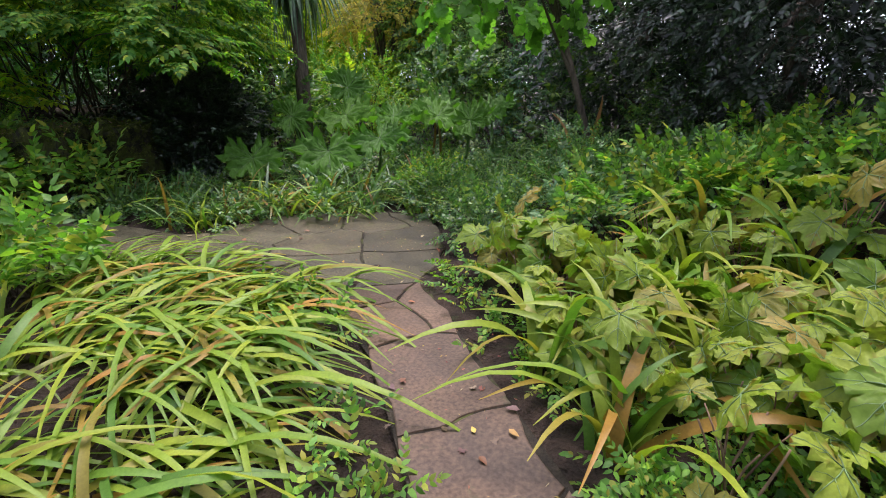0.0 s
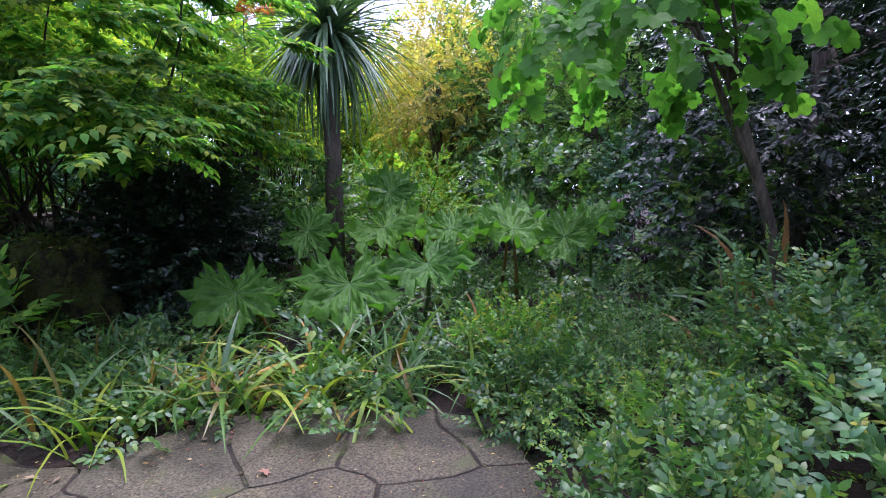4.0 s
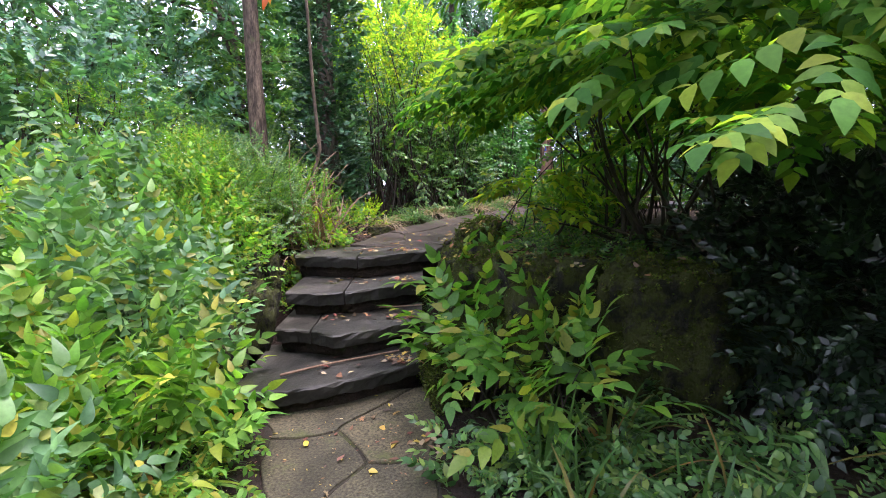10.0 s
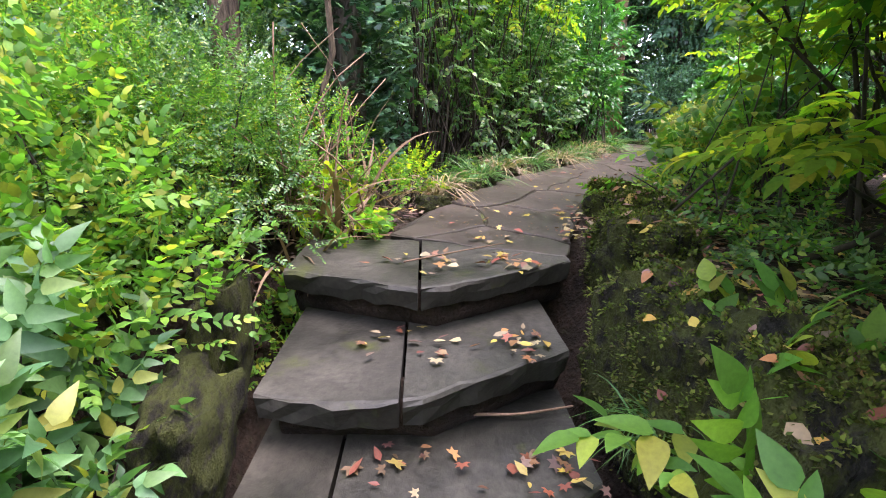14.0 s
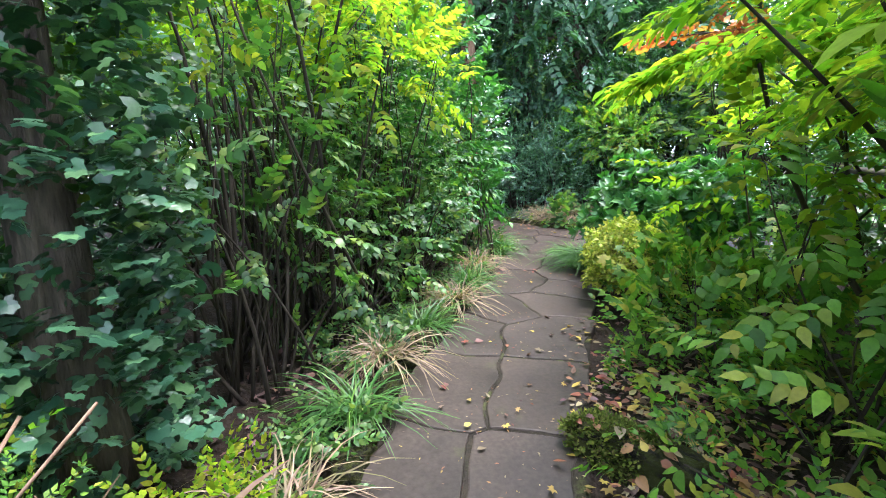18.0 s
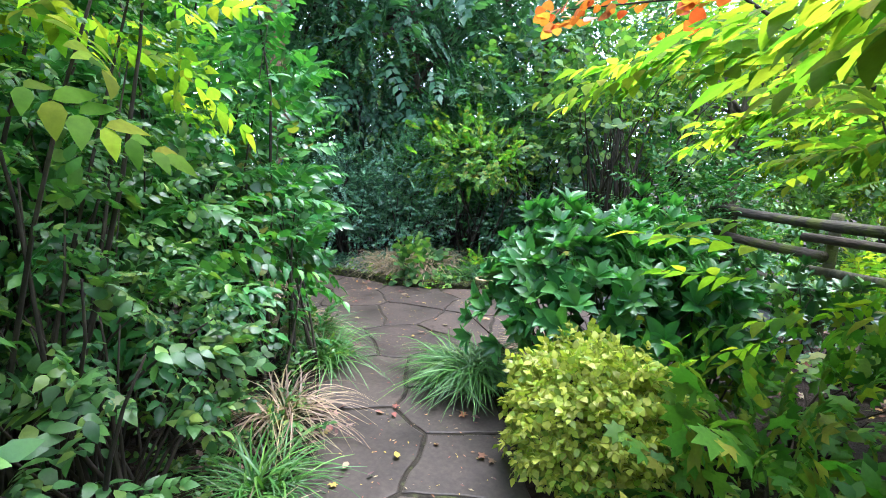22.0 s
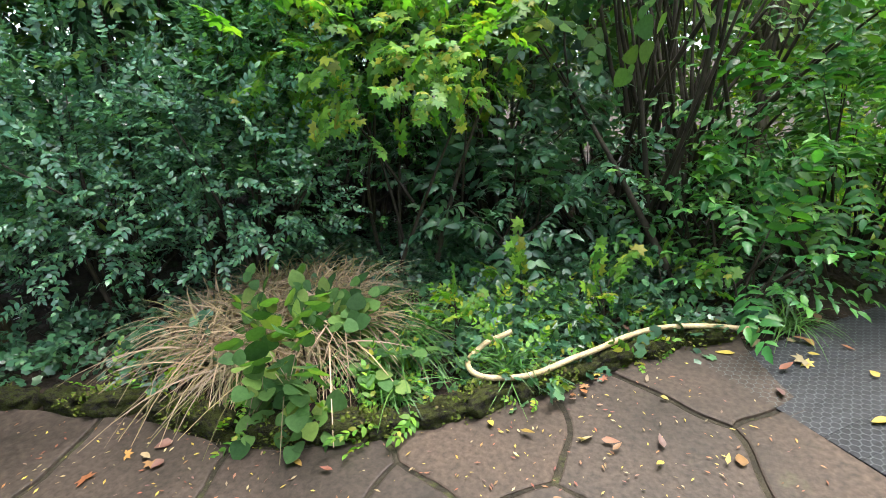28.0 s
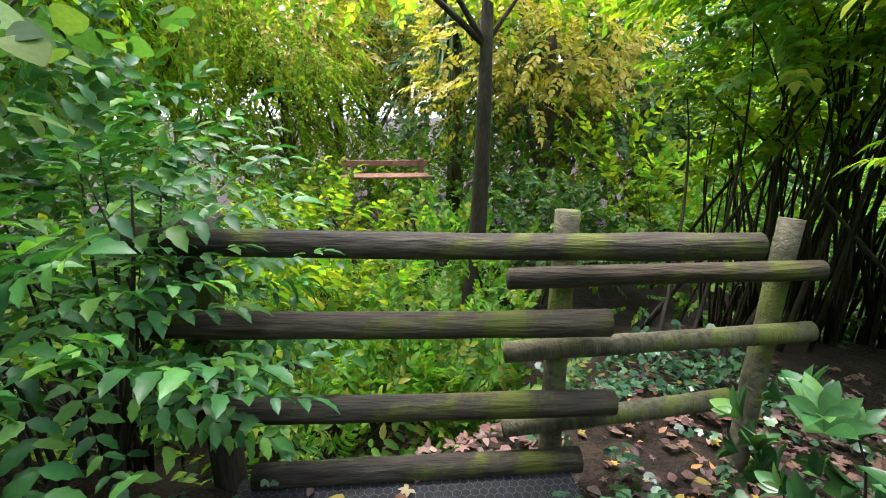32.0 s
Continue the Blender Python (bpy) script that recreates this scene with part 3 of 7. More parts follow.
WAY = np.array([(0.45, -3), (0.4, 0.3), (0.0, 1.6), (-0.6, 2.6), (-1.0, 3.4), (-2.2, 3.95), (-4.0, 3.75), (-5.5, 3.5), (-7.2, 3.35), (-8.6, 3.75), (-9.8, 4.4), (-11.2, 5.2), (-12.5, 6.1), (-13.6, 7.0), (-13.75, 8.2), (-13.3, 9.0), (-12.9, 10.0)])


def off_way(x, y):
    """Distance in plan from the line of the path."""
    p, best = np.stack([x, y], 1), np.full(len(x), 1e9)
    for a, b in zip(WAY[:-1], WAY[1:]):
        t = np.clip(((p - a) @ (b - a)) / ((b - a) @ (b - a)), 0, 1)
        best = np.minimum(best, np.hypot(*(p - a - t[:, None] * (b - a)).T))
    return best


def cleared(at, p, d, room=0.62):
    """Leaves out what would hang into the path."""
    keep = off_way(p[:, 0] + at[0], p[:, 1] + at[1]) > room
    return p[keep], d[keep]


DENSE = 1.3


def stem_parts(e, targets, base_spread, r0, r1, bend, seed, mat, name="stem", rows=5, sides=5, base=(0, 0, 0)):
    for i, q in enumerate(targets):
        part(name, stems([q], base_spread, r0, r1, bend, seed * 31 + i, rows, sides, base), mat, e)


def shrub(name, label, at, radii, kind, mat, n, seed, stalks=14, low=-0.5, fill=0.55, amount=0.3, lift=None, wild=0.5, up=0.15, scale=(0.8, 1.25), r0=0.012, stem_mat="twig", droop=0.0, tilt=0.5, category="shrub", group="", room=0.62):
    """A bush: stems from the ground into an uneven crown of leafy sprigs."""
    lift = radii[2] * 0.75 if lift is None else lift
    e = thing(name, label, category, at, group)
    p, d = crown_points(int(n * DENSE), radii, seed, low, fill, amount)
    p = p + (0, 0, lift)
    p[:, 2] = np.maximum(p[:, 2], 0.03)
    p, d = cleared(at, p, d, room)
    part("foliage", spread(SP[kind], p, d, seed + 5, scale, wild, up, droop, tilt), M[mat], e)["kind"] = "stuff"
    if stalks:
        pick = np.random.default_rng(seed).choice(len(p), stalks, replace=len(p) < stalks)
        stem_parts(e, p[pick], radii[0] * 0.22, r0, 0.003, 0.3, seed, M[stem_mat])
    return e

# ---- the lie of the land ----
BANK = np.array([(-7.9, -40), (-7.8, 0.0), (-7.6, 2.1), (-8.75, 2.6), (-8.75, 4.25), (-7.7, 4.5), (-6.75, 4.7), (-6.35, 5.4), (-6.5, 6.7), (-7.5, 8.3), (-7.9, 10.2), (-9.2, 11.7), (-10.6, 11.3), (-12.3, 11.5), (-14.2, 13.5), (-22, 20), (-60, 50)], float)


def bank_side(x, y):
    """Signed distance from the edge of the upper ground: positive on it."""
    p = np.stack([np.asarray(x, float).ravel(), np.asarray(y, float).ravel()], 1)
    best, sign = np.full(len(p), 1e9), np.ones(len(p))
    for a, b in zip(BANK[:-1], BANK[1:]):
        ab = b - a
        t = np.clip(((p - a) @ ab) / (ab @ ab), 0, 1)
        q = p - a - t[:, None] * ab
        d = np.hypot(*q.T)
        cr = ab[0] * (p[:, 1] - a[1]) - ab[1] * (p[:, 0] - a[0])
        upd = d < best - 1e-9
        best = np.where(upd, d, best)
        sign = np.where(upd, np.sign(cr), sign)
    return (best * sign).reshape(np.shape(x))


def plateau(x, y):
    return np.clip(0.92 + 0.042 * (-8.6 - np.asarray(x)), 0.9, 1.12)


def ground_z(x, y):
    x, y = np.asarray(x, float), np.asarray(y, float)
    s = np.clip(bank_side(x, y) / 0.5 * 0.5 + 0.5, 0, 1)
    s = s * s * (3 - 2 * s)
    roll = 0.05 * np.sin(1.3 * x + 0.4) * np.sin(1.1 * y + 1.0)
    low = np.clip((x + 0.9 - 0.25 * (y - 4)) * 0.16, 0, 0.7) * np.clip((y - 3.2) / 0.8, 0, 1)
    return s * plateau(x, y) + (1 - s) * low + roll * np.clip(np.hypot(x + 8, y - 4) / 30, 0, 1) * 4 - 0.05


def gz(x, y):
    return float(ground_z(np.array([x]), np.array([y]))[0])


def axis(lo, hi, step, far):
    near = np.arange(lo, hi + step, step)
    out = np.array([1.0, 3, 7, 15, 30, 60, 120, far])
    return np.concatenate([lo - out[::-1], near, hi + out])


gx, gy = axis(-22, 6, 0.2, 400), axis(-4, 24, 0.2, 400)
GX, GY = np.meshgrid(gx, gy)
GZ = ground_z(GX, GY) + 0.02 * np.sin(GX * 9.1 + GY * 5.3) * np.sin(GY * 7.7 - GX * 3.1)
nx, ny = len(gx), len(gy)
ii = (np.arange(ny - 1)[:, None] * nx + np.arange(nx - 1)).ravel()
quads = np.stack([ii, ii + 1, ii + nx + 1, ii + nx], 1)
ground = new("ground", mesh_of("ground", (np.stack([GX.ravel(), GY.ravel(), GZ.ravel()], 1), quads.ravel(), np.full(len(quads), 4)), M["soil"]))
tagged(ground, "dark leafy garden soil with patches of moss", "ground", kind="structure")


# ---- crazy paving ----
def clip_half(poly, n, c):
    """The part of a polygon where n . p <= c."""
    out = []
    for i, p in enumerate(poly):
        q = poly[(i + 1) % len(poly)]
        a, b = n @ p - c, n @ q - c
        if a <= 0:
            out.append(p)
        if (a < 0 < b) or (b < 0 < a):
            out.append(p + (q - p) * (a / (a - b)))
    return out


def wobble(p):
    """A slow bend of the joints, the same for both neighbours."""
    x, y = p[:, 0], p[:, 1]
    dx = np.sin(5.1 * y + 1.7 * np.sin(3.3 * x)) * 0.6 + np.sin(11.3 * y + 7.0 * x) * 0.3 + np.sin(23.0 * y - 9 * x) * 0.12
    dy = np.sin(4.7 * x + 1.9 * np.sin(3.9 * y)) * 0.6 + np.sin(10.1 * x - 6.0 * y) * 0.3 + np.sin(21.0 * x + 8 * y) * 0.12
    return p + 0.05 * np.stack([dx, dy], 1)


def slabs(parent, outline, seeds, height, mat, joint=0.007, name="paving_slab"):
    seeds = np.array(seeds, float)
    for i, c in enumerate(seeds):
        poly = [np.array(p, float) for p in outline]
        for j, o in enumerate(seeds):
            if j != i and len(poly) > 2:
                n = o - c
                poly = clip_half(poly, n, n @ (o + c) / 2)
        if len(poly) < 3:
            continue
        pts = []
        for k, p in enumerate(poly):
            q = poly[(k + 1) % len(poly)]
            steps = max(1, int(np.hypot(*(q - p)) / 0.06))
            pts += [p + (q - p) * (s / steps) for s in range(steps)]
        p = wobble(np.array(pts))
        keep = np.hypot(*(p - np.roll(p, 1, 0)).T) > 0.008
        p = p[keep]
        if len(p) < 5:
            continue
        t = np.roll(p, -1, 0) - np.roll(p, 1, 0)
        nrm = np.stack([-t[:, 1], t[:, 0]], 1) / (np.hypot(*t.T)[:, None] + 1e-9)
        ar = (p[:, 0] * np.roll(p[:, 1], -1) - np.roll(p[:, 0], -1) * p[:, 1]).sum()
        if abs(ar) < 0.03:
            continue
        nrm *= np.sign(ar)
        lift = rng.uniform(-0.004, 0.006)
        jag = rng.uniform(0, 0.006, (len(p), 1))
        rings = [(joint + 0.002, -0.06), (joint + 0.000, -0.012), (joint + 0.003, -0.003), (joint + 0.010, 0.0)]
        v = []
        for inset, dz in rings:
            w = p + nrm * (inset + jag)
            v.append(np.column_stack([w, height(w[:, 0], w[:, 1]) + dz + lift]))
        mid = p.mean(0)
        n = len(p)
        V = np.concatenate(v + [np.array([[mid[0], mid[1], float(height(mid[:1], mid[1:])[0]) + lift]])])
        f = []
        for r in range(len(rings) - 1):
            f += [(r * n + a, r * n + (a + 1) % n, (r + 1) * n + (a + 1) % n, (r + 1) * n + a) for a in range(n)]
        b = (len(rings) - 1) * n
        f.append(tuple(range(b, b + n)))
        if ar < 0:
            f = [q[::-1] for q in f]
        g = polys(V[:-1] - (mid[0], mid[1], 0), f)
        o = part(name, g, mat(mid) if callable(mat) else mat, parent, smooth=False)
        o.location = (mid[0], mid[1], 0)


def bed(name, outline, height, dz=-0.009):
    """The soil that fills the joints."""
    bm = bmesh.new()
    bm.faces.new([bm.verts.new((x, y, 0)) for x, y in outline])
    bmesh.ops.triangulate(bm, faces=bm.faces[:])
    bmesh.ops.subdivide_edges(bm, edges=bm.edges[:], cuts=3, use_grid_fill=True)
    for v in bm.verts:
        v.co.z = float(height(np.array([v.co.x]), np.array([v.co.y]))[0]) + dz
    me = bpy.data.meshes.new(name)
    bm.to_mesh(me)
    bm.free()
    me.materials.append(M["joint"])
    return tagged(new(name, me), "dark mossy soil filling the joints of the paving", "paving", kind="structure")


def flat0(x, y):
    return np.zeros(np.shape(x)) + 0.0


def path_z(x, y):
    return plateau(x, y) - 0.032 * np.clip((np.asarray(x) + 9.8) / 1.2, 0, 1)


LOW_PATH = [(0.1, -2.2), (0.85, -2.2), (0.85, 0.2), (0.74, 1.1), (0.46, 1.69), (0.03, 2.3), (-0.44, 2.96), (-0.86, 3.57), (-1.45, 3.21), (-1.2, 2.83), (-0.74, 2.36), (-0.21, 1.55), (0.05, 0.9), (0.1, 0.1)]
low_path = bed("path_lower", LOW_PATH, flat0)
slabs(low_path, LOW_PATH, [(0.5, -1.6), (0.45, -0.6), (0.62, 0.3), (0.3, 0.75), (0.1, 1.6), (0.45, 1.35), (-0.38, 2.35), (-0.95, 2.85), (-0.62, 3.2), (-1.2, 3.2)], flat0, M["paving_warm"])
TERRACE = [(-0.86, 3.57), (-0.97, 4.5), (-1.55, 5.68), (-2.43, 5.5), (-3.3, 5.05), (-3.5, 4.55), (-3.45, 4.2), (-3.9, 4.12), (-4.4, 4.18), (-5.4, 4.12), (-6.75, 4.1), (-6.75, 2.8), (-5.7, 3.12), (-4.6, 3.38), (-2.9, 3.2), (-1.9, 3.3), (-1.45, 3.21)]
terrace = bed("terrace", TERRACE, flat0)
slabs(terrace, TERRACE, [(-2.19, 4.21), (-3.04, 4.45), (-2.72, 4.9), (-1.92, 3.63), (-2.0, 5.2), (-1.4, 4.61), (-1.68, 5.5), (-1.16, 3.92), (-3.0, 3.7), (-3.8, 3.72), (-4.55, 3.85), (-4.9, 3.55), (-5.4, 3.85), (-5.75, 3.35), (-6.0, 3.85), (-6.35, 3.3)], flat0, M["paving_grey"])
UPPER = [(-8.82, 3.22), (-9.6, 3.55), (-11.0, 4.4), (-11.75, 5.05), (-12.9, 5.95), (-13.9, 6.5), (-15.2, 6.85), (-16.4, 6.7), (-17.6, 6.3), (-18.5, 6.6), (-17.2, 7.55), (-16.55, 7.86), (-16.0, 8.1), (-15.46, 8.2), (-15.18, 8.35), (-14.83, 8.65), (-14.57, 9.0), (-14.3, 9.42), (-14.0, 9.78), (-13.66, 10.1), (-13.35, 9.55), (-12.3, 9.85), (-12.65, 9.0), (-12.85, 8.0), (-12.95, 7.3), (-12.1, 6.7), (-11.4, 6.1), (-10.4, 5.3), (-9.6, 4.7), (-8.45, 4.22)]
upper = bed("path_upper", UPPER, path_z)
slabs(upper, UPPER, [(-9.1, 3.45), (-8.65, 3.75), (-9.2, 4.25), (-10.1, 3.95), (-9.75, 4.55), (-10.75, 4.55), (-10.45, 5.0), (-11.2, 5.55), (-11.55, 5.0), (-11.85, 5.45), (-11.78, 5.97), (-12.5, 6.0), (-12.1, 6.35), (-13.25, 6.5), (-12.6, 6.75), (-12.95, 6.95), (-13.9, 6.65), (-13.64, 7.1), (-14.53, 7.2), (-14.3, 7.6), (-13.75, 7.85), (-15.16, 7.55), (-15.0, 8.15), (-14.5, 8.15), (-14.05, 8.35), (-14.54, 8.75), (-15.7, 7.95), (-15.5, 7.1), (-13.3, 8.2), (-13.92, 9.0), (-13.3, 9.3), (-12.9, 8.6), (-16.3, 7.6), (-17.0, 7.1), (-13.75, 9.65)], path_z, lambda c: M["paving_landing"] if c[1] > 7.1 else M["paving"])


# ---- stone steps ----
def step_stone(y0, y1, nose, back, top, thick, seed, parent, tilt=0.0):
    """One tread stone: a split front face, a worn lip and a flat, slightly dished top."""
    g = np.random.default_rng(seed)
    n = max(6, int((y1 - y0) / 0.06))
    yy = np.linspace(y0, y1, n)
    front = nose(yy) + 0.006 * np.sin(yy * 23 + seed) + g.normal(0, 0.004, n)
    v, f = [], []
    rows = [(0.0, -thick, -0.03), (0.0, -thick * 0.5, -0.012), (0.0, -0.018, 0.0), (0.0, -0.004, -0.007), (0.0, 0.0, -0.022), (0.3, -0.004, 0.0), (0.65, -0.002, 0.0), (1.0, 0.0, 0.0), (1.0, -thick, 0.0)]
    for u, dz, dx in rows:
        for k in range(n):
            x = front[k] + dx + (back - front[k]) * u
            face = dz < -0.01 and u == 0
            v.append((x + (g.normal(0, 0.007) if face else 0), yy[k], top + dz + tilt * (yy[k] - y0) + g.normal(0, 0.006 if face else 0.0015)))
    m = len(rows)
    for c in range(m - 1):
        for k in range(n - 1):
            f.append((c * n + k, (c + 1) * n + k, (c + 1) * n + k + 1, c * n + k + 1))
    f.append(tuple(c * n for c in range(m))[::-1])
    f.append(tuple(c * n + n - 1 for c in range(m)))
    return part("tread_stone", polys(v, f), M["step"], parent, smooth=False)


steps = tagged(new("steps"), "four worn dark slate garden steps with fallen leaves", "steps", kind="structure")
STEPS = [
    (0.2, -7.3, [2.7, 3.23, 3.56, 4.0, 4.12], [-6.2, -6.31, -6.45, -6.72, -6.8], ()),
    (0.42, -7.8, [2.82, 3.14, 3.32, 3.54, 4.06], [-7.06, -6.94, -6.79, -6.84, -7.18], (3.14,)),
    (0.645, -8.35, [2.82, 3.14, 3.4, 3.6, 4.08], [-7.4, -7.33, -7.34, -7.45, -7.74], (3.36,)),
    (0.875, -8.78, [2.74, 3.2, 3.42, 3.7, 4.24], [-8.16, -7.98, -7.86, -8.0, -8.34], (3.42,)),
]
for k, (z, back, ys, xs, cuts) in enumerate(STEPS):
    ends = [ys[0], *cuts, ys[-1]]
    for j, (y0, y1) in enumerate(zip(ends[:-1], ends[1:])):
        step_stone(y0 + 0.008, y1 - 0.008, lambda yy, ys=ys, xs=xs: np.interp(yy, ys, xs), back, z + 0.008 * j, 0.115, 11 * k + j, steps, 0.006 - 0.012 * j)
    mid = np.interp((ys[0] + ys[-1]) / 2, ys, xs)
    part("riser_stone", tube([(xs[0] - 0.2, ys[0] + 0.08, z - 0.17), (mid - 0.2, (ys[0] + ys[-1]) / 2, z - 0.17), (xs[-1] - 0.2, ys[-1] - 0.08, z - 0.17)], 0.13, 8), M["soil"], steps)


# ---- rocks ----
def rock_geo(seed, sub=4, rough=0.3, square=0.55):
    bm = bmesh.new()
    bmesh.ops.create_icosphere(bm, subdivisions=sub, radius=1)
    for v in bm.verts:
        c = v.co.copy()
        mx = max(abs(c.x), abs(c.y), abs(c.z))
        c = c * (1 - square) + c / mx * square * 0.8
        k = 1 + rough * noise.noise(c * 1.3 + Vector((seed * 3.1, 0, 0))) + 0.2 * noise.noise(c * 3.1 + Vector((0, seed, 0))) + 0.11 * noise.noise(c * 7) + 0.06 * noise.noise(c * 15)
        v.co = c * k
    me = bpy.data.meshes.new("boulder")
    bm.to_mesh(me)
    bm.free()
    me.polygons.foreach_set("use_smooth", np.ones(len(me.polygons), bool))
    return me


ROCKS = [rock_geo(s) for s in range(4)]
for me in ROCKS:
    me.materials.append(M["rock"])


def rock(name, label, x, y, z, sx, sy, sz, turn, k, group=""):
    o = new(name, ROCKS[k % 4])
    o.matrix_world = Matrix.LocRotScale((x, y, z), Euler((0.1 * math.sin(k), 0.08 * math.cos(k * 2), turn)), (sx, sy, sz))
    return tagged(o, label, "rock", group)


WALL_ROCKS = [(-9.75, 5.12, 0.93, 0.36, 0.15, 0.17, 0.5), (-9.1, 4.85, 0.9, 0.4, 0.17, 0.24, 0.4), (-8.4, 4.68, 0.8, 0.42, 0.22, 0.34, 0.2), (-7.62, 4.5, 0.55, 0.45, 0.3, 0.5, 0.0), (-7.0, 4.55, 0.42, 0.42, 0.34, 0.62, -0.3), (-6.5, 4.95, 0.45, 0.36, 0.45, 0.62, 0.3), (-6.3, 5.7, 0.48, 0.36, 0.5, 0.6, 0.1), (-6.45, 6.55, 0.45, 0.38, 0.5, 0.58, -0.2), (-6.95, 7.3, 0.4, 0.4, 0.5, 0.55, 0.5), (-6.62, 4.22, 0.1, 0.28, 0.18, 0.24, 0.2)]
for k, (x, y, z, a, b, c, t) in enumerate(WALL_ROCKS):
    rock("boulder", "dark mossy boulder of the retaining bank beside the steps", x, y, z, a, b, c, t, k, "boulders of the bank")
for k, (x, y, z, a, b, c, t) in enumerate([(-6.2, 2.5, 0.08, 0.3, 0.16, 0.2, 0.1), (-6.75, 2.55, 0.25, 0.3, 0.16, 0.28, 0.2), (-7.35, 2.6, 0.45, 0.32, 0.15, 0.3, 0.1), (-7.95, 2.5, 0.6, 0.3, 0.15, 0.35, 0.3)]):
    rock("boulder", "mossy stone edging the garden steps", x, y, z, a, b, c, t, k + 2, "edging stones of the steps")
KERB = [(-17.0, 7.62), (-16.55, 7.93), (-16.0, 8.18), (-15.46, 8.28), (-15.16, 8.43), (-14.8, 8.72), (-14.53, 9.06), (-14.26, 9.47), (-13.95, 9.85), (-13.7, 10.1)]
g = np.random.default_rng(3)
for (ax, ay), (bx, by) in zip(KERB[:-1], KERB[1:]):
    L, t = math.hypot(bx - ax, by - ay), math.atan2(by - ay, bx - ax)
    for s in range(max(1, round(L / 0.26))):
        u = (s + 0.5) / max(1, round(L / 0.26))
        rock("kerb_stone", "small mossy stone edging the planting bed", ax + (bx - ax) * u, ay + (by - ay) * u, 1.1 + g.uniform(0, 0.03), 0.15, 0.075, 0.085, t + g.normal(0, 0.15), int(g.integers(4)), "kerb stones of the bed")
for (ax, ay), (bx, by) in [((-9.4, 3.42), (-11.0, 4.3)), ((-11.0, 4.3), (-11.85, 5.0)), ((-11.85, 5.0), (-13.1, 5.95))]:
    L, t = math.hypot(bx - ax, by - ay), math.atan2(by - ay, bx - ax)
    for s in range(round(L / 0.35)):
        u = (s + 0.5) / round(L / 0.35)
        x, y = ax + (bx - ax) * u, ay + (by - ay) * u
        rock("kerb_stone", "low mossy stone edging the upper path", x, y, float(plateau(x, y)) + 0.01, 0.19, 0.07, 0.075, t + g.normal(0, 0.15), int(g.integers(4)), "kerb stones of the path")


# moss growing over the boulders
def moss_on(spots, n, seed):
    """Short moss shoots over the tops of boulders."""
    g = np.random.default_rng(seed)
    out = []
    for k, (x, y, z, a, b, c, t) in enumerate(spots):
        me = ROCKS[k % 4]
        m = np.array(Matrix.LocRotScale((x, y, z), Euler((0.1 * math.sin(k), 0.08 * math.cos(k * 2), t)), (a, b, c)))
        v = np.array([q.co[:] for q in me.vertices]) @ m[:3, :3].T + m[:3, 3]
        nr = unit(np.array([q.normal[:] for q in me.vertices]) @ np.linalg.inv(m[:3, :3]))
        w = np.clip(nr[:, 2] + 0.45, 0, 1) * np.clip(lumps(v * 3, seed + k, 1.2, 2.0) - 0.4, 0, 1)
        i = g.choice(len(v), n, p=w / w.sum())
        p = v[i] + g.normal(0, 0.012, (n, 3)) + nr[i] * 0.002
        out.append(many(polys([(0, 0, 0), (-0.35, 0.4, 0.0), (0.35, 0.4, 0.0), (0, 1, 0)], [(0, 3, 1), (0, 2, 3)]), frames_at(p, unit(nr[i] + g.normal(0, 0.7, (n, 3))), scale=g.uniform(0.01, 0.026, n))))
    o = new("moss", mesh_of("moss", join(out), M["lf_moss"]))
    return tagged(o, "short olive-green moss over the boulders", "moss", kind="stuff")


moss_on(WALL_ROCKS, 9000, 71)
def leaves_on(spots, n, seed):
    """Fallen leaves lying on the upper faces of boulders."""
    g = np.random.default_rng(seed)
    out = []
    for k, (x, y, z, a, b, c, t) in enumerate(spots):
        m = np.array(Matrix.LocRotScale((x, y, z), Euler((0.1 * math.sin(k), 0.08 * math.cos(k * 2), t)), (a, b, c)))
        v = np.array([q.co[:] for q in ROCKS[k % 4].vertices]) @ m[:3, :3].T + m[:3, 3]
        nr = unit(np.array([q.normal[:] for q in ROCKS[k % 4].vertices]) @ np.linalg.inv(m[:3, :3]))
        top = np.flatnonzero(nr[:, 2] > 0.7)
        i = g.choice(top, n)
        an = g.uniform(0, 6.28, n)
        fwd = np.stack([np.cos(an), np.sin(an), np.zeros(n)], 1)
        fwd -= nr[i] * (fwd * nr[i]).sum(1, keepdims=True)
        out.append(many(leaf(1, 0.6, 0.25, 0.1), frames_at(v[i] + nr[i] * 0.012, fwd, nr[i], g.uniform(0.04, 0.09, n))))
    o = new("fallen_leaves", mesh_of("fallen_leaves", join(out), M["lf_fallen"]))
    return tagged(o, "yellow and brown leaves lying on the mossy boulders", "fallen leaves", kind="stuff")


leaves_on(WALL_ROCKS[:8], 26, 73)
moss_on([(x, y, 1.1, 0.16, 0.08, 0.09, t) for (x, y), t in zip([(0.5 * (a[0] + b[0]), 0.5 * (a[1] + b[1])) for a, b in zip(KERB[:-1], KERB[1:])], [math.atan2(b[1] - a[1], b[0] - a[0]) for a, b in zip(KERB[:-1], KERB[1:])])], 700, 72)


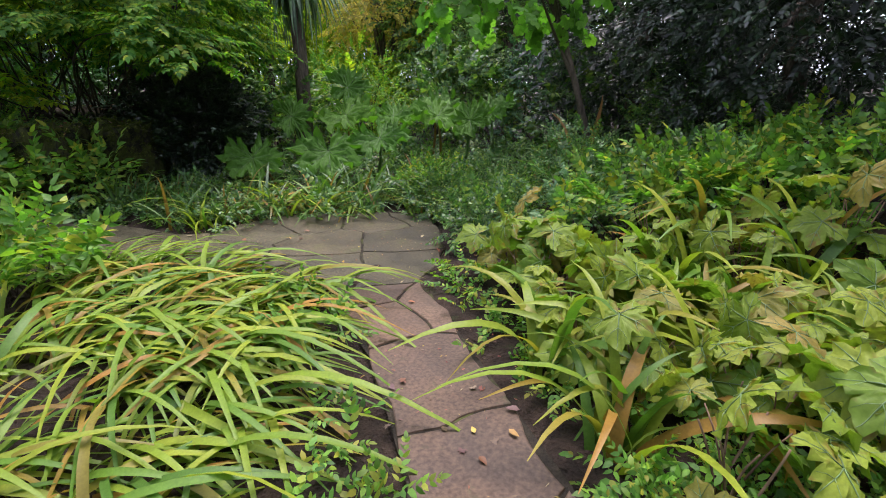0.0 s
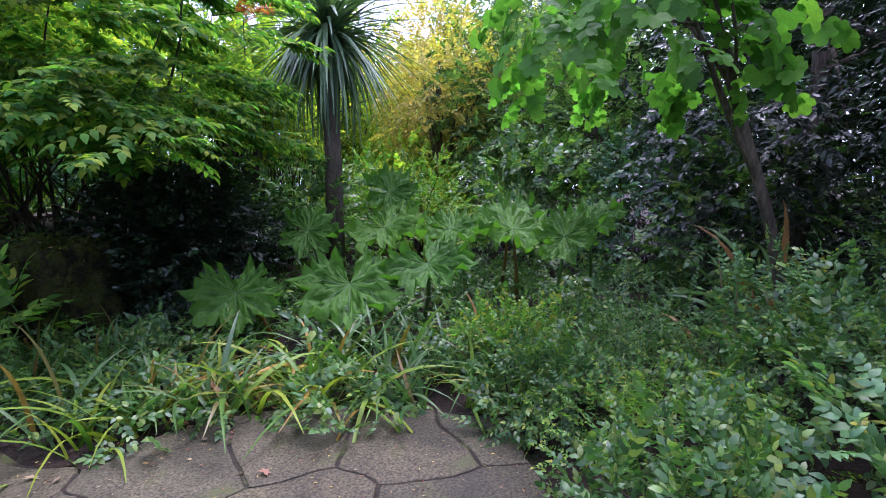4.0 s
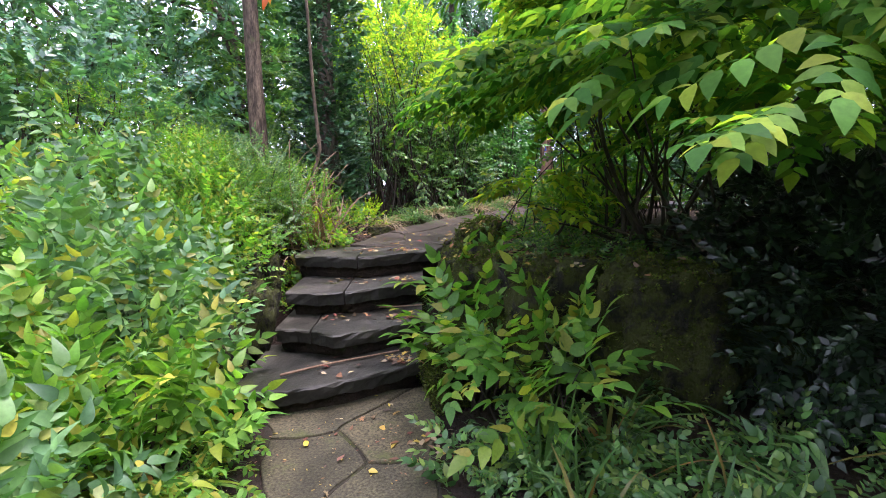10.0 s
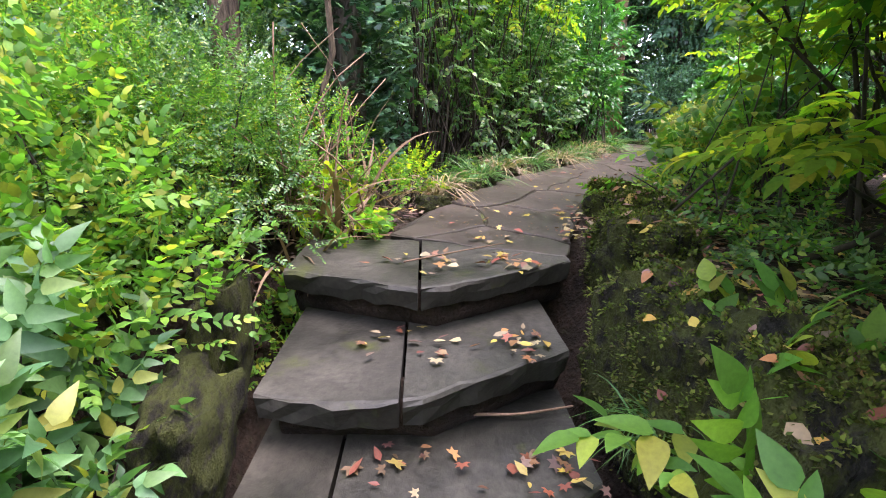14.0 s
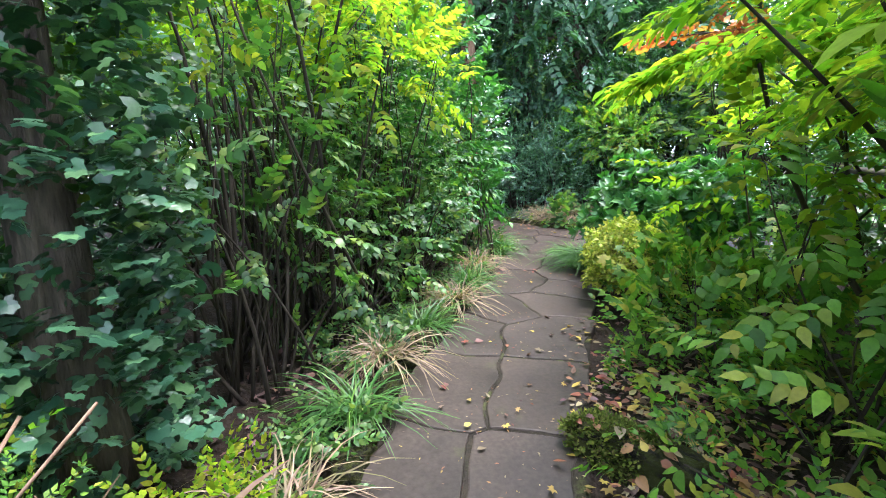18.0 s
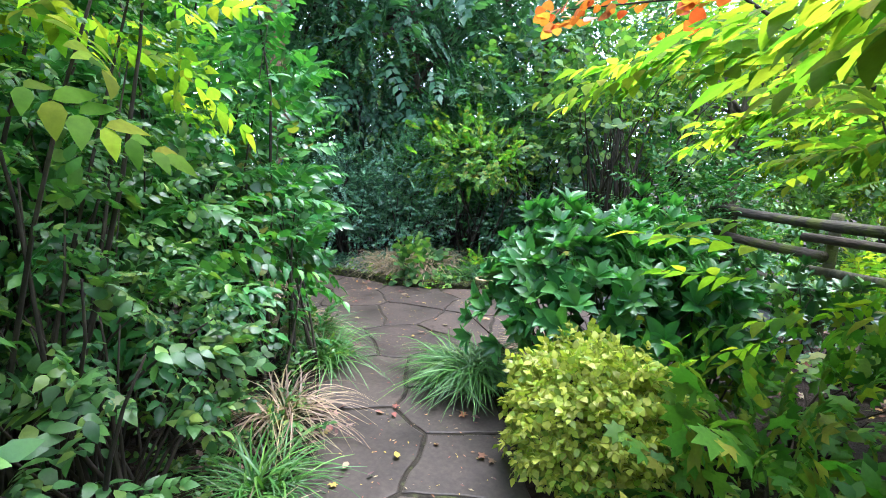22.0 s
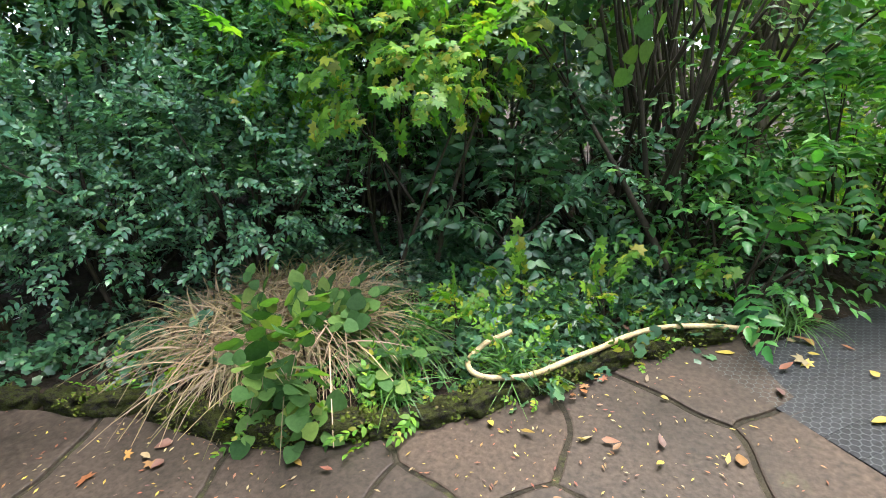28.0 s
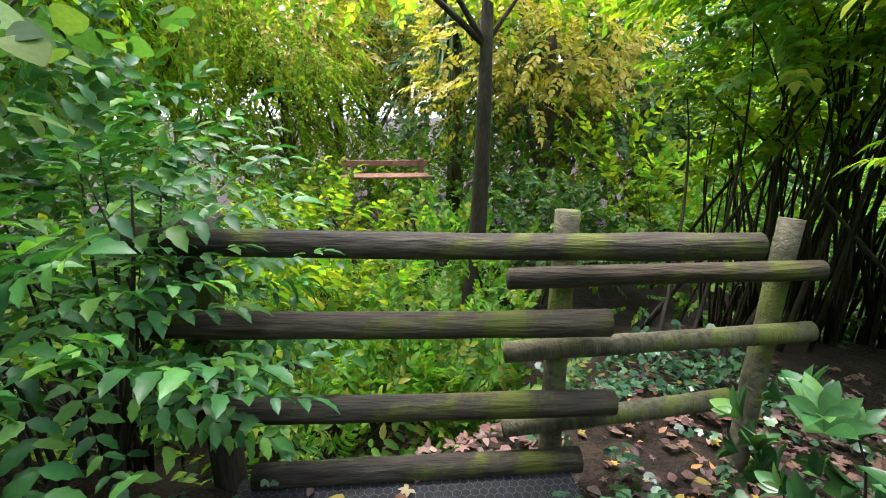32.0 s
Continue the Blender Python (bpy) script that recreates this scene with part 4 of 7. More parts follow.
# ---- fence of round logs ----
def log(a, b, r, seed, mat="wood"):
    """A slightly bent log: its mesh lies along x, placed by the object."""
    a, b = Vector(a), Vector(b)
    L = (b - a).length
    gg = np.random.default_rng(seed)
    n = 12
    xs = np.linspace(-L / 2, L / 2, n)
    p = np.stack([xs, 0.012 * np.sin(xs * 1.7 + seed), 0.012 * np.cos(xs * 1.3 + seed)], 1)
    v, l, s = tube(p, r * (1 + gg.normal(0, 0.025, n)), 12)
    return mesh_of("rail", (v, l, s), M[mat]), Matrix.Translation((a + b) / 2) @ (b - a).to_track_quat("X", "Z").to_matrix().to_4x4()


fence = thing("log_fence", "weathered mossy fence of round log rails on pale posts", "fence")


def fence_part(name, a, b, r, seed, mat="wood"):
    me, m = log(a, b, r, seed, mat)
    o = part(name, me, None, fence)
    o.matrix_world = m


PA, PB, PC = (-12.72, 11.36), (-11.6, 10.56), (-10.86, 10.02)
for k, (z, end) in enumerate([(2.1, 1.5), (1.8, 1.1), (1.44, 1.14)]):
    q = (PA[0] + (PB[0] - PA[0]) * end, PA[1] + (PB[1] - PA[1]) * end)
    fence_part("rail", (-12.95 + 0.03, 11.42, z + 0.03), (q[0] - 0.05, q[1] - 0.1, z - 0.01), 0.052, 3 + k)
fence_part("rail", (-12.66, 11.2, 1.16), (-11.55, 10.45, 1.16), 0.052, 9)
for k, z in enumerate([1.93, 1.64, 1.32]):
    fence_part("rail", (-11.78, 10.68, z - 0.02 * k), (-10.72 if k < 2 else -11.0, 9.92 if k < 2 else 10.1, z + 0.03 * k + 0.02), 0.043, 20 + k, "post" if k else "wood")
fence_part("post", (PA[0] + 0.03, PA[1] + 0.08, 0.6), (PA[0] + 0.03, PA[1] + 0.08, 2.18), 0.07, 30)
fence_part("post", (PB[0] + 0.04, PB[1] + 0.05, 0.5), (PB[0] + 0.09, PB[1] + 0.04, 2.19), 0.05, 31, "post")
fence_part("post", (PC[0] - 0.04, PC[1] + 0.05, 0.5), (PC[0] + 0.14, PC[1] + 0.03, 2.14), 0.05, 32, "post")

# ---- planked deck under chicken wire ----
deck = thing("deck", "grey planked landing covered with wire netting", "deck", kind="structure")
ax_u = Vector((1.13, -0.8, 0)).normalized()
ax_v = Vector((0.8, 1.13, 0)).normalized()
DECK0 = Vector((-13.78, 9.72, 1.115))
DW, DL = 1.38, 1.9
plank = bmesh.new()
bmesh.ops.create_cube(plank, size=1)
for v in plank.verts:
    v.co = Vector((v.co.x * 0.1347, v.co.y * DL, v.co.z * 0.04))
bmesh.ops.bevel(plank, geom=plank.edges[:], offset=0.0018, segments=1, affect="EDGES")
plank_me = bpy.data.meshes.new("plank")
plank.to_mesh(plank_me)
plank.free()
plank_me.materials.append(M["deck"])
turn = math.atan2(ax_u.y, ax_u.x)
for k in range(10):
    o = new("plank", plank_me)
    o.parent = deck
    c = DECK0 + ax_u * (0.0675 + 0.135 * k) + ax_v * (DL / 2)
    o.matrix_world = Matrix.Translation((c.x, c.y, 1.1)) @ Matrix.Rotation(turn, 4, "Z")
hx = []
pitch = 0.036
for i in range(int(DW / pitch)):
    for j in range(int(DL / (pitch * 0.9))):
        cx, cy = i * pitch + (pitch / 2 if j % 2 else 0), j * pitch * 0.9
        for (ax_, ay_), (bx_, by_) in [((-0.018, 0.01), (0, 0.022)), ((0, 0.022), (0.018, 0.01)), ((0.018, 0.01), (0.018, -0.01))]:
            d = np.array((bx_ - ax_, by_ - ay_))
            nn = np.array((-d[1], d[0])) / np.hypot(*d) * 0.0011
            for s1, s2 in (((ax_, ay_), (bx_, by_)),):
                hx.append([(cx + ax_ - nn[0], cy + ay_ - nn[1]), (cx + bx_ - nn[0], cy + by_ - nn[1]), (cx + bx_ + nn[0], cy + by_ + nn[1]), (cx + ax_ + nn[0], cy + ay_ + nn[1])])
hx = np.array(hx).reshape(-1, 2)
hv = np.column_stack([DECK0.x + hx[:, 0] * ax_u.x + hx[:, 1] * ax_v.x, DECK0.y + hx[:, 0] * ax_u.y + hx[:, 1] * ax_v.y, np.full(len(hx), 1.126) + 0.002 * np.sin(hx[:, 0] * 14) * np.sin(hx[:, 1] * 11)])
wire = part("wire_netting", (hv, np.arange(len(hv)), np.full(len(hv) // 4, 4)), M["wire"], deck, "galvanised hexagonal wire netting")
wire["kind"] = "stuff"

# ---- hose, tree with its sign, far bench ----
hose = bpy.data.curves.new("garden_hose", "CURVE")
hose.dimensions, hose.bevel_depth, hose.bevel_resolution = "3D", 0.014, 3
sp = hose.splines.new("BEZIER")
HP = [(-14.66, 9.36, 1.27), (-14.77, 9.22, 1.22), (-14.74, 9.06, 1.2), (-14.55, 9.08, 1.2), (-14.3, 9.39, 1.22), (-14.06, 9.76, 1.23), (-13.84, 9.95, 1.21), (-13.59, 10.11, 1.17)]
sp.bezier_points.add(len(HP) - 1)
for b, c in zip(sp.bezier_points, HP):
    b.co, b.handle_left_type, b.handle_right_type = c, "AUTO", "AUTO"
hose.materials.append(M["hose"])
tagged(new("garden_hose", hose), "pale yellow garden hose lying along the mossy kerb", "hose")


# ---- trees ----
def tree(name, label, at, height, r, crown_at, radii, kind, mat, n, seed, limbs=9, lean=(0, 0), bark="bark", low=-0.6, fill=0.7, amount=0.35, scale=(0.8, 1.3), droop=0.0, wild=0.55, fork=0.45, rows=8, category="tree", group=""):
    """A tapered trunk with limbs that reach into an uneven crown."""
    g = np.random.default_rng(seed)
    e = thing(name, label, category, at, group)
    t = np.linspace(0, 1, rows + 1)
    trunk = np.stack([lean[0] * t ** 1.3 + 0.05 * np.sin(5 * t + seed), lean[1] * t ** 1.3 + 0.05 * np.cos(4 * t + seed), -0.15 + t * (height + 0.15)], 1)
    rad = r * (1 - 0.55 * t) * (1 + 0.35 * np.exp(-t * 14))
    part("trunk", tube(trunk, rad, 12), M[bark], e)
    p, d = crown_points(n, radii, seed, low, fill, amount)
    p, d = cleared(at, p + np.asarray(crown_at), d, 0.5)
    tg = p[g.choice(len(p), limbs)]
    for q in tg:
        k = int(g.uniform(fork, 0.95) * rows)
        part("limb", stems([q], 0.01, rad[k] * 0.5, 0.006, 0.2, int(g.integers(1e6)), 6, 6, trunk[k] + (0, 0, 0.05)), M[bark], e)
    part("crown", spread(SP[kind], p, d, seed + 3, scale, wild, 0.05, droop), M[mat], e)["kind"] = "stuff"
    return e


def bush(*a, **k):
    return shrub(*a, **k)


BLADES = {}


def strap_clump(name, label, at, mat, n, seed, length=(0.5, 0.9), width=0.03, rise=(0.5, 1.0), arch=(0.6, 1.4), foot=0.15, heading=None, spread_a=6.28, lean=(0.1, 0.4), rows=7, category="plant", group=""):
    """A tuft of arching blades: broad ones are parts of their own, fine grass is joined."""
    g = np.random.default_rng(seed)
    e = thing(name, label, category, at, group)
    fine = width < 0.012
    key = (mat, round(width, 3), rise, arch, lean)
    if key not in BLADES:
        BLADES[key] = [blade(1.0, width / np.mean(length) * g.uniform(0.75, 1.2), g.uniform(*rise), g.uniform(*arch), rows, g.uniform(*lean)) for _ in range(12)]
        if not fine:
            BLADES[key] = [mesh_of("blade", b, M[mat]) for b in BLADES[key]]
    out = []
    for _ in range(n):
        b = BLADES[key][int(g.integers(12))]
        a = g.uniform(0, 6.28) if heading is None else heading + g.normal(0, spread_a)
        rr = foot * math.sqrt(g.random())
        o = g.uniform(0, 6.28)
        m = frames_at([(rr * math.cos(o), rr * math.sin(o), -0.02)], [(math.cos(a), math.sin(a), 0)], scale=g.uniform(*length), roll=np.array([g.normal(0, 0.25)]))
        if fine:
            out.append(many(b, m))
        else:
            part("blade", b, None, e).matrix_local = Matrix(m[0].tolist())
    if fine:
        part("grass", join(out), M[mat], e)["kind"] = "stuff"
    return e


def cover(name, label, region, kind, mat, n, seed, lift=(0.03, 0.15), scale=(0.7, 1.2), wild=1.2, up=0.3, category="ground cover", tilt=0.5):
    """Low leaves over a stretch of ground, given as discs (x, y, radius)."""
    g = np.random.default_rng(seed)
    ar = np.array([r[2] ** 2 for r in region], float)
    k = g.choice(len(region), n, p=ar / ar.sum())
    a, rr = g.uniform(0, 6.28, n), np.sqrt(g.random(n))
    R = np.array(region)
    x, y = R[k, 0] + R[k, 2] * rr * np.cos(a), R[k, 1] + R[k, 2] * rr * np.sin(a)
    hump = lumps(np.stack([x, y, 0 * x], 1), seed, 0.5, 1.5)
    z = ground_z(x, y) + g.uniform(*lift, n) * np.clip(hump, 0.2, 2)
    fwd = np.stack([np.cos(a * 7), np.sin(a * 7), np.zeros(n)], 1)
    o = new(name, mesh_of(name, spread(SP[kind], np.stack([x, y, z], 1), fwd, seed + 1, scale, wild * 0.4, up, 0, tilt), M[mat]))
    return tagged(o, label, category, kind="stuff")


def lower(x, y):
    """The lower garden's own grid, turned towards the terrace."""
    c, s = math.cos(radians(16)), math.sin(radians(16))
    return x * c - y * s + 0.59, x * s + y * c + 0.3


# ---- lower garden: strap-leaved clumps and lobed leaves beside the narrow path ----
for k, (x, y, n, hd) in enumerate([(-1.6, 1.5, 60, 0.3), (-2.0, 2.2, 70, 0.2), (-1.65, 2.7, 55, -0.2), (-2.1, 3.0, 60, 0.5), (-2.4, 1.4, 60, 0.4), (-2.8, 2.4, 60, 1.0), (-1.45, 0.7, 50, 0.0), (-3.2, 3.0, 40, 1.2), (-1.4, 2.05, 34, -0.1), (-3.4, 1.9, 40, 0.8), (-1.75, 2.45, 50, 0.0), (-2.4, 2.7, 50, 0.3), (-1.5, 3.2, 40, -0.2), (-2.6, 3.4, 36, 0.4), (-2.3, 3.55, 40, 0.9), (-3.0, 3.75, 40, 1.0), (-3.5, 3.6, 40, 0.8)]):
    x, y = lower(x, y)
    strap_clump("iris_clump", "bending yellow-green iris blades in a dense clump", (x, y, gz(x, y)), "lf_strap", n, 300 + k, (0.55, 1.0), 0.034, (0.45, 0.85), (0.8, 1.5), 0.3, hd, 0.75, (0.3, 0.7), 8, "plant", "iris clumps beside the path")


def lobed_leaf_geo(seed, size=0.3, lobes=5, depth=0.35, relief=1.0, ragged=0.35, cup=-0.25):
    """A large toothed leaf with ribs between its lobes."""
    g = np.random.default_rng(seed)
    rings, n = 7, lobes * 10
    v, f = [(0, 0, 0)], []
    for r in range(1, rings + 1):
        for i in range(n + 1):
            a = math.radians(-165 + 330 * i / n)
            ph = (i / n * lobes) % 1
            edge = 1 - depth * abs(2 * ph - 1) ** 1.5 - ragged * depth * abs(((3 * ph) % 1) * 2 - 1)
            edge *= 1 + 0.04 * math.sin(i * 2.9) + g.normal(0, 0.025)
            q = (r / rings) * edge * (0.75 + 0.25 * math.cos(a * 0.5))
            rib = relief * (0.04 * math.cos(2 * math.pi * ph) + 0.045 * math.cos(6 * math.pi * ph + 1.2 * r) + 0.03 * math.sin(r * 5.0 + i * 1.7) + 0.02 * g.normal()) * (r / rings)
            v.append((math.sin(a) * q * size, math.cos(a) * q * size, size * (rib + cup * q * q + 0.03 * math.sin(3 * a + seed) * q + 0.05 * g.normal() * (r == rings))))
    for i in range(n):
        f.append((0, 2 + i, 1 + i))
    for r in range(rings - 1):
        for i in range(n):
            b = 1 + r * (n + 1) + i
            f.append((b, b + 1, b + n + 2, b + n + 1))
    return polys(v, f)


def leaf_veins(geo, lobes, size):
    """Raised ribs: one along each lobe and two side ribs from it."""
    v, rings, n = geo[0], 7, lobes * 10
    out = []
    for k in range(lobes):
        c = k * 10 + 5
        for line, w in [([0] + [1 + r * (n + 1) + c for r in range(rings)], 0.022), ([1 + 2 * (n + 1) + c, 1 + 4 * (n + 1) + c + 2, 1 + 6 * (n + 1) + c + 3], 0.012), ([1 + 2 * (n + 1) + c, 1 + 4 * (n + 1) + c - 2, 1 + 6 * (n + 1) + c - 3], 0.012)]:
            out.append(tube(v[line] + (0, 0, 0.003), np.linspace(w, w * 0.3, len(line)) * size * 0.7, 4))
    return join(out)


ROD_GEO = [lobed_leaf_geo(s, 0.19, 5, 0.34) for s in range(4)]
ROD = [mesh_of("lobed_leaf", q, M["lf_rod"]) for q in ROD_GEO]
ROD_VEINS = [mesh_of("vein", leaf_veins(q, 5, 0.19), M["vein"]) for q in ROD_GEO]
g = np.random.default_rng(5)
for k, (x, y, n) in enumerate([(0.3, 3.2, 13), (0.6, 2.75, 13), (0.95, 2.9, 13), (0.75, 2.15, 13), (1.35, 2.5, 12), (1.1, 1.75, 12), (0.2, 3.65, 10), (1.75, 3.1, 10), (0.8, 1.35, 10), (1.6, 1.8, 10), (1.3, 3.5, 10), (2.2, 2.5, 9), (0.95, 2.4, 10), (2.0, 3.6, 9), (1.25, 2.15, 12), (1.7, 2.4, 10), (0.55, 2.45, 9), (1.45, 1.3, 11), (2.0, 1.7, 10), (2.4, 3.1, 9), (0.55, 3.35, 9)]):
    x, y = lower(x, y)
    e = thing("lobed_leaf_plant", "low plant with large yellowing lobed leaves", "plant", (x, y, gz(x, y)), "lobed-leaf plants beside the path")
    for j in range(n):
        a, r, h = g.uniform(0, 6.28), g.uniform(0.05, 0.34), g.uniform(0.16, 0.6)
        tip = np.array((r * math.cos(a), r * math.sin(a), h))
        pick = int(g.integers(4))
        o = part("leaf", ROD[pick], None, e)
        part("vein", ROD_VEINS[pick], None, o)
        o.matrix_local = Matrix.Translation(tip) @ Euler((g.normal(-0.55, 0.6), g.normal(0, 0.5), a - 1.57 + g.normal(0, 0.5))).to_matrix().to_4x4() @ Matrix.Scale(g.uniform(0.6, 1.3), 4)
    stem_parts(e, [(0.15 * math.cos(t), 0.15 * math.sin(t), 0.4) for t in np.arange(0, 6.28, 0.8)], 0.03, 0.006, 0.004, 0.2, k, M["tan_stem"], "stalk")
for k, (x, y) in enumerate([(0.75, 2.45), (1.1, 1.95), (1.55, 2.7), (0.5, 1.7), (1.9, 2.0), (0.35, 2.35), (1.7, 3.6), (1.0, 2.75), (1.35, 3.1), (1.75, 2.55), (2.1, 2.9), (1.4, 2.3)]):
    x, y = lower(x, y)
    strap_clump("iris_clump", "upright green iris blades among lobed leaves", (x, y, gz(x, y)), "lf_strap", 24, 340 + k, (0.85, 1.35), 0.048, (0.6, 1.05), (0.3, 1.0), 0.15, None, 6, (0.05, 0.35), 8, "plant", "iris clumps beside the path")
cover("creeping_cover", "low creeping green leaves at the edge of the paving", [(-0.1, 0.6, 0.25), (-0.05, 1.0, 0.25), (-0.4, 1.4, 0.25), (1.08, 0.5, 0.25), (1.05, 1.1, 0.3), (1.15, -0.1, 0.3), (-0.2, 0.1, 0.3), (-0.7, 1.75, 0.22), (-1.2, 2.4, 0.25), (-1.75, 2.95, 0.3), (0.75, 1.6, 0.25), (0.35, 2.4, 0.3), (-0.25, 3.2, 0.25), (0.0, 2.9, 0.3), (1.1, 2.0, 0.6), (0.6, 3.0, 0.6), (1.4, 2.9, 0.7), (-0.55, 3.7, 0.3), (1.6, 1.6, 0.6), (1.2, 1.4, 0.6), (2.2, 2.4, 0.9), (1.6, 3.6, 0.7), (0.9, 3.7, 0.6), (2.6, 3.4, 0.9)], "small", "lf_fresh", 1700, 350, (0.02, 0.14), (0.7, 1.2))
cover("edge_herbs", "small fresh green herbs at the foot of the steps", [(-4.8, 2.95, 0.22), (-5.3, 2.9, 0.22), (-5.8, 2.85, 0.2), (-5.1, 2.65, 0.3), (-5.9, 2.6, 0.25)], "small", "lf_fresh", 260, 349, (0.03, 0.2), (0.7, 1.2))

# ---- lower garden: ground cover and shrubs round the terrace ----
for k, (x, y, rx, rz, n) in enumerate([(0.15, 4.5, 0.45, 0.35, 230), (0.3, 5.3, 0.6, 0.45, 300), (-0.35, 5.8, 0.5, 0.4, 240), (0.95, 4.4, 0.6, 0.45, 280), (1.2, 5.4, 0.7, 0.6, 340), (0.4, 6.3, 0.7, 0.55, 340), (-0.6, 6.7, 0.6, 0.45, 260), (1.8, 4.5, 0.6, 0.5, 260), (1.5, 6.3, 0.7, 0.7, 320), (2.3, 5.3, 0.7, 0.6, 280)]):
    x, y = lower(x, y)
    bush("low_shrub", "low leafy green shrub spilling over the terrace edge", (x, y, gz(x, y)), (rx, rx, rz), ("small", "tiny", "small", "broad")[k % 4], ("lf_mid", "lf_fresh", "lf_mid", "lf_herb", "lf_mid")[k % 5], n // 2 if k % 4 == 3 else n, 400 + k, 8, -0.2, 0.7, 0.5, rz * 0.35, 0.8, 0.2, (0.5, 0.8) if k % 4 == 3 else (0.65, 1.2), category="shrub", group="low shrubs round the terrace")
for k, (x, y) in enumerate([(2.0, 3.9), (2.6, 4.3), (1.4, 4.0), (3.0, 3.4), (3.2, 5.0)]):
    x, y = lower(x, y)
    bush("hypericum_shrub", "arching shrub with yellow-green paired leaves", (x, y, gz(x, y)), (0.6, 0.6, 0.5), "broad", "lf_fresh", 110, 420 + k, 10, -0.2, 0.7, 0.35, 0.25, 0.5, 0.25, (0.6, 0.95), group="yellow-green shrubs")
strap_clump("phormium", "tall dark sword-leaved flax plant", (0.15, 7.5, gz(0.15, 7.5)), "lf_strap_green", 26, 431, (1.0, 1.7), 0.06, (0.8, 1.15), (0.2, 0.8), 0.12, None, 6, (0.1, 0.4), 8)
strap_clump("flax_stalk", "dry orange flax blade standing upright", (-0.16, 6.88, gz(-0.16, 6.88)), "lf_straw", 3, 432, (0.9, 1.1), 0.03, (1.0, 1.1), (0.0, 0.1), 0.04, None, 6, (0.0, 0.08))
for k, (x, y, n) in enumerate([(-0.7, 5.55, 34), (-1.3, 5.5, 40), (-1.9, 5.45, 40), (-2.4, 5.2, 40), (-2.9, 5.1, 30), (-1.6, 6.0, 40), (-2.3, 5.9, 36), (-0.9, 6.1, 30), (-3.3, 4.95, 34), (-3.9, 4.85, 30), (-4.4, 4.7, 26), (-3.1, 5.8, 24), (-3.75, 4.3, 26), (-4.1, 4.3, 22), (-3.85, 4.55, 24)]):
    x, y = np.add(lower(x, y), (-0.12, 0.38)) if x > -3 else (x, y + 0.15)
    strap_clump("iris_clump", "green and browning iris blades at the terrace edge", (x, y, gz(x, y)), "lf_strap_green" if k % 2 else "lf_strap", int(n * 0.6), 440 + k, (0.5, 0.95), 0.03, (0.65, 1.1), (0.3, 1.1), 0.18, None, 6, (0.15, 0.5), 7, "plant", "iris clumps at the terrace edge")
cover("creeping_cover", "low green leaves between the terrace and the dark shrubs", [(-3.5, 4.75, 0.35), (-4.2, 4.6, 0.35), (-4.9, 4.5, 0.4), (-5.6, 4.5, 0.4), (-2.6, 5.3, 0.5), (-4.5, 5.3, 0.8), (-5.5, 5.2, 0.7)], "small", "lf_mid", 700, 460, (0.02, 0.2), (0.8, 1.5))

# gunnera
GUN_GEO = [lobed_leaf_geo(40 + s, 0.54, 7, 0.2, 1.9, 1.15, 0.16) for s in range(5)]
GUN = [mesh_of("gunnera_leaf", q, M["lf_gun"]) for q in GUN_GEO]
GUN_VEINS = [mesh_of("vein", leaf_veins(q, 7, 0.3), M["vein_green"]) for q in GUN_GEO]
GUNNERA = [(-4.45, 6.2, 0.5, 0.75, 45, 1.0), (-3.5, 6.75, 0.55, 0.55, 20, 1.25), (-4.75, 6.75, 0.4, 0.4, 70, 0.7), (-2.85, 7.2, 0.72, 0.5, 5, 1.05), (-4.0, 8.3, 0.98, 0.45, 25, 1.2), (-4.6, 7.5, 1.0, 0.9, 40, 0.85), (-4.25, 8.9, 1.45, 0.9, 40, 1.0), (-3.2, 8.6, 0.95, 0.4, 10, 1.0), (-2.3, 8.4, 0.98, 0.4, 20, 1.2), (-1.6, 7.9, 0.95, 0.8, -20, 0.85), (-2.6, 9.2, 1.05, 0.5, 15, 1.1), (-1.5, 9.0, 1.0, 0.6, -20, 1.0)]
for k, (x, y, z, tilt, turn_d, sc) in enumerate(GUNNERA):
    base = gz(x, y)
    h = z - base
    e = thing("gunnera", "giant gunnera leaf, green, puckered and lobed, on a thick stalk", "plant", (x, y, base), "gunnera leaves")
    o = part("leaf", GUN[k % 5], None, e)
    part("vein", GUN_VEINS[k % 5], None, o)
    o.matrix_local = Matrix.Translation((0, 0, h)) @ Euler((tilt, 0.15 * math.sin(k), radians(turn_d))).to_matrix().to_4x4() @ Euler((0, 0, math.pi + k * 0.25)).to_matrix().to_4x4() @ Matrix.Scale(sc, 4)
    part("stalk", tube([(0.25 * math.cos(k), 0.3, -0.1), (0.1 * math.cos(k), 0.2, h * 0.5), (0, 0.02, h - 0.02)], [0.03, 0.024, 0.014], 7), M["lf_strap_green"], e)

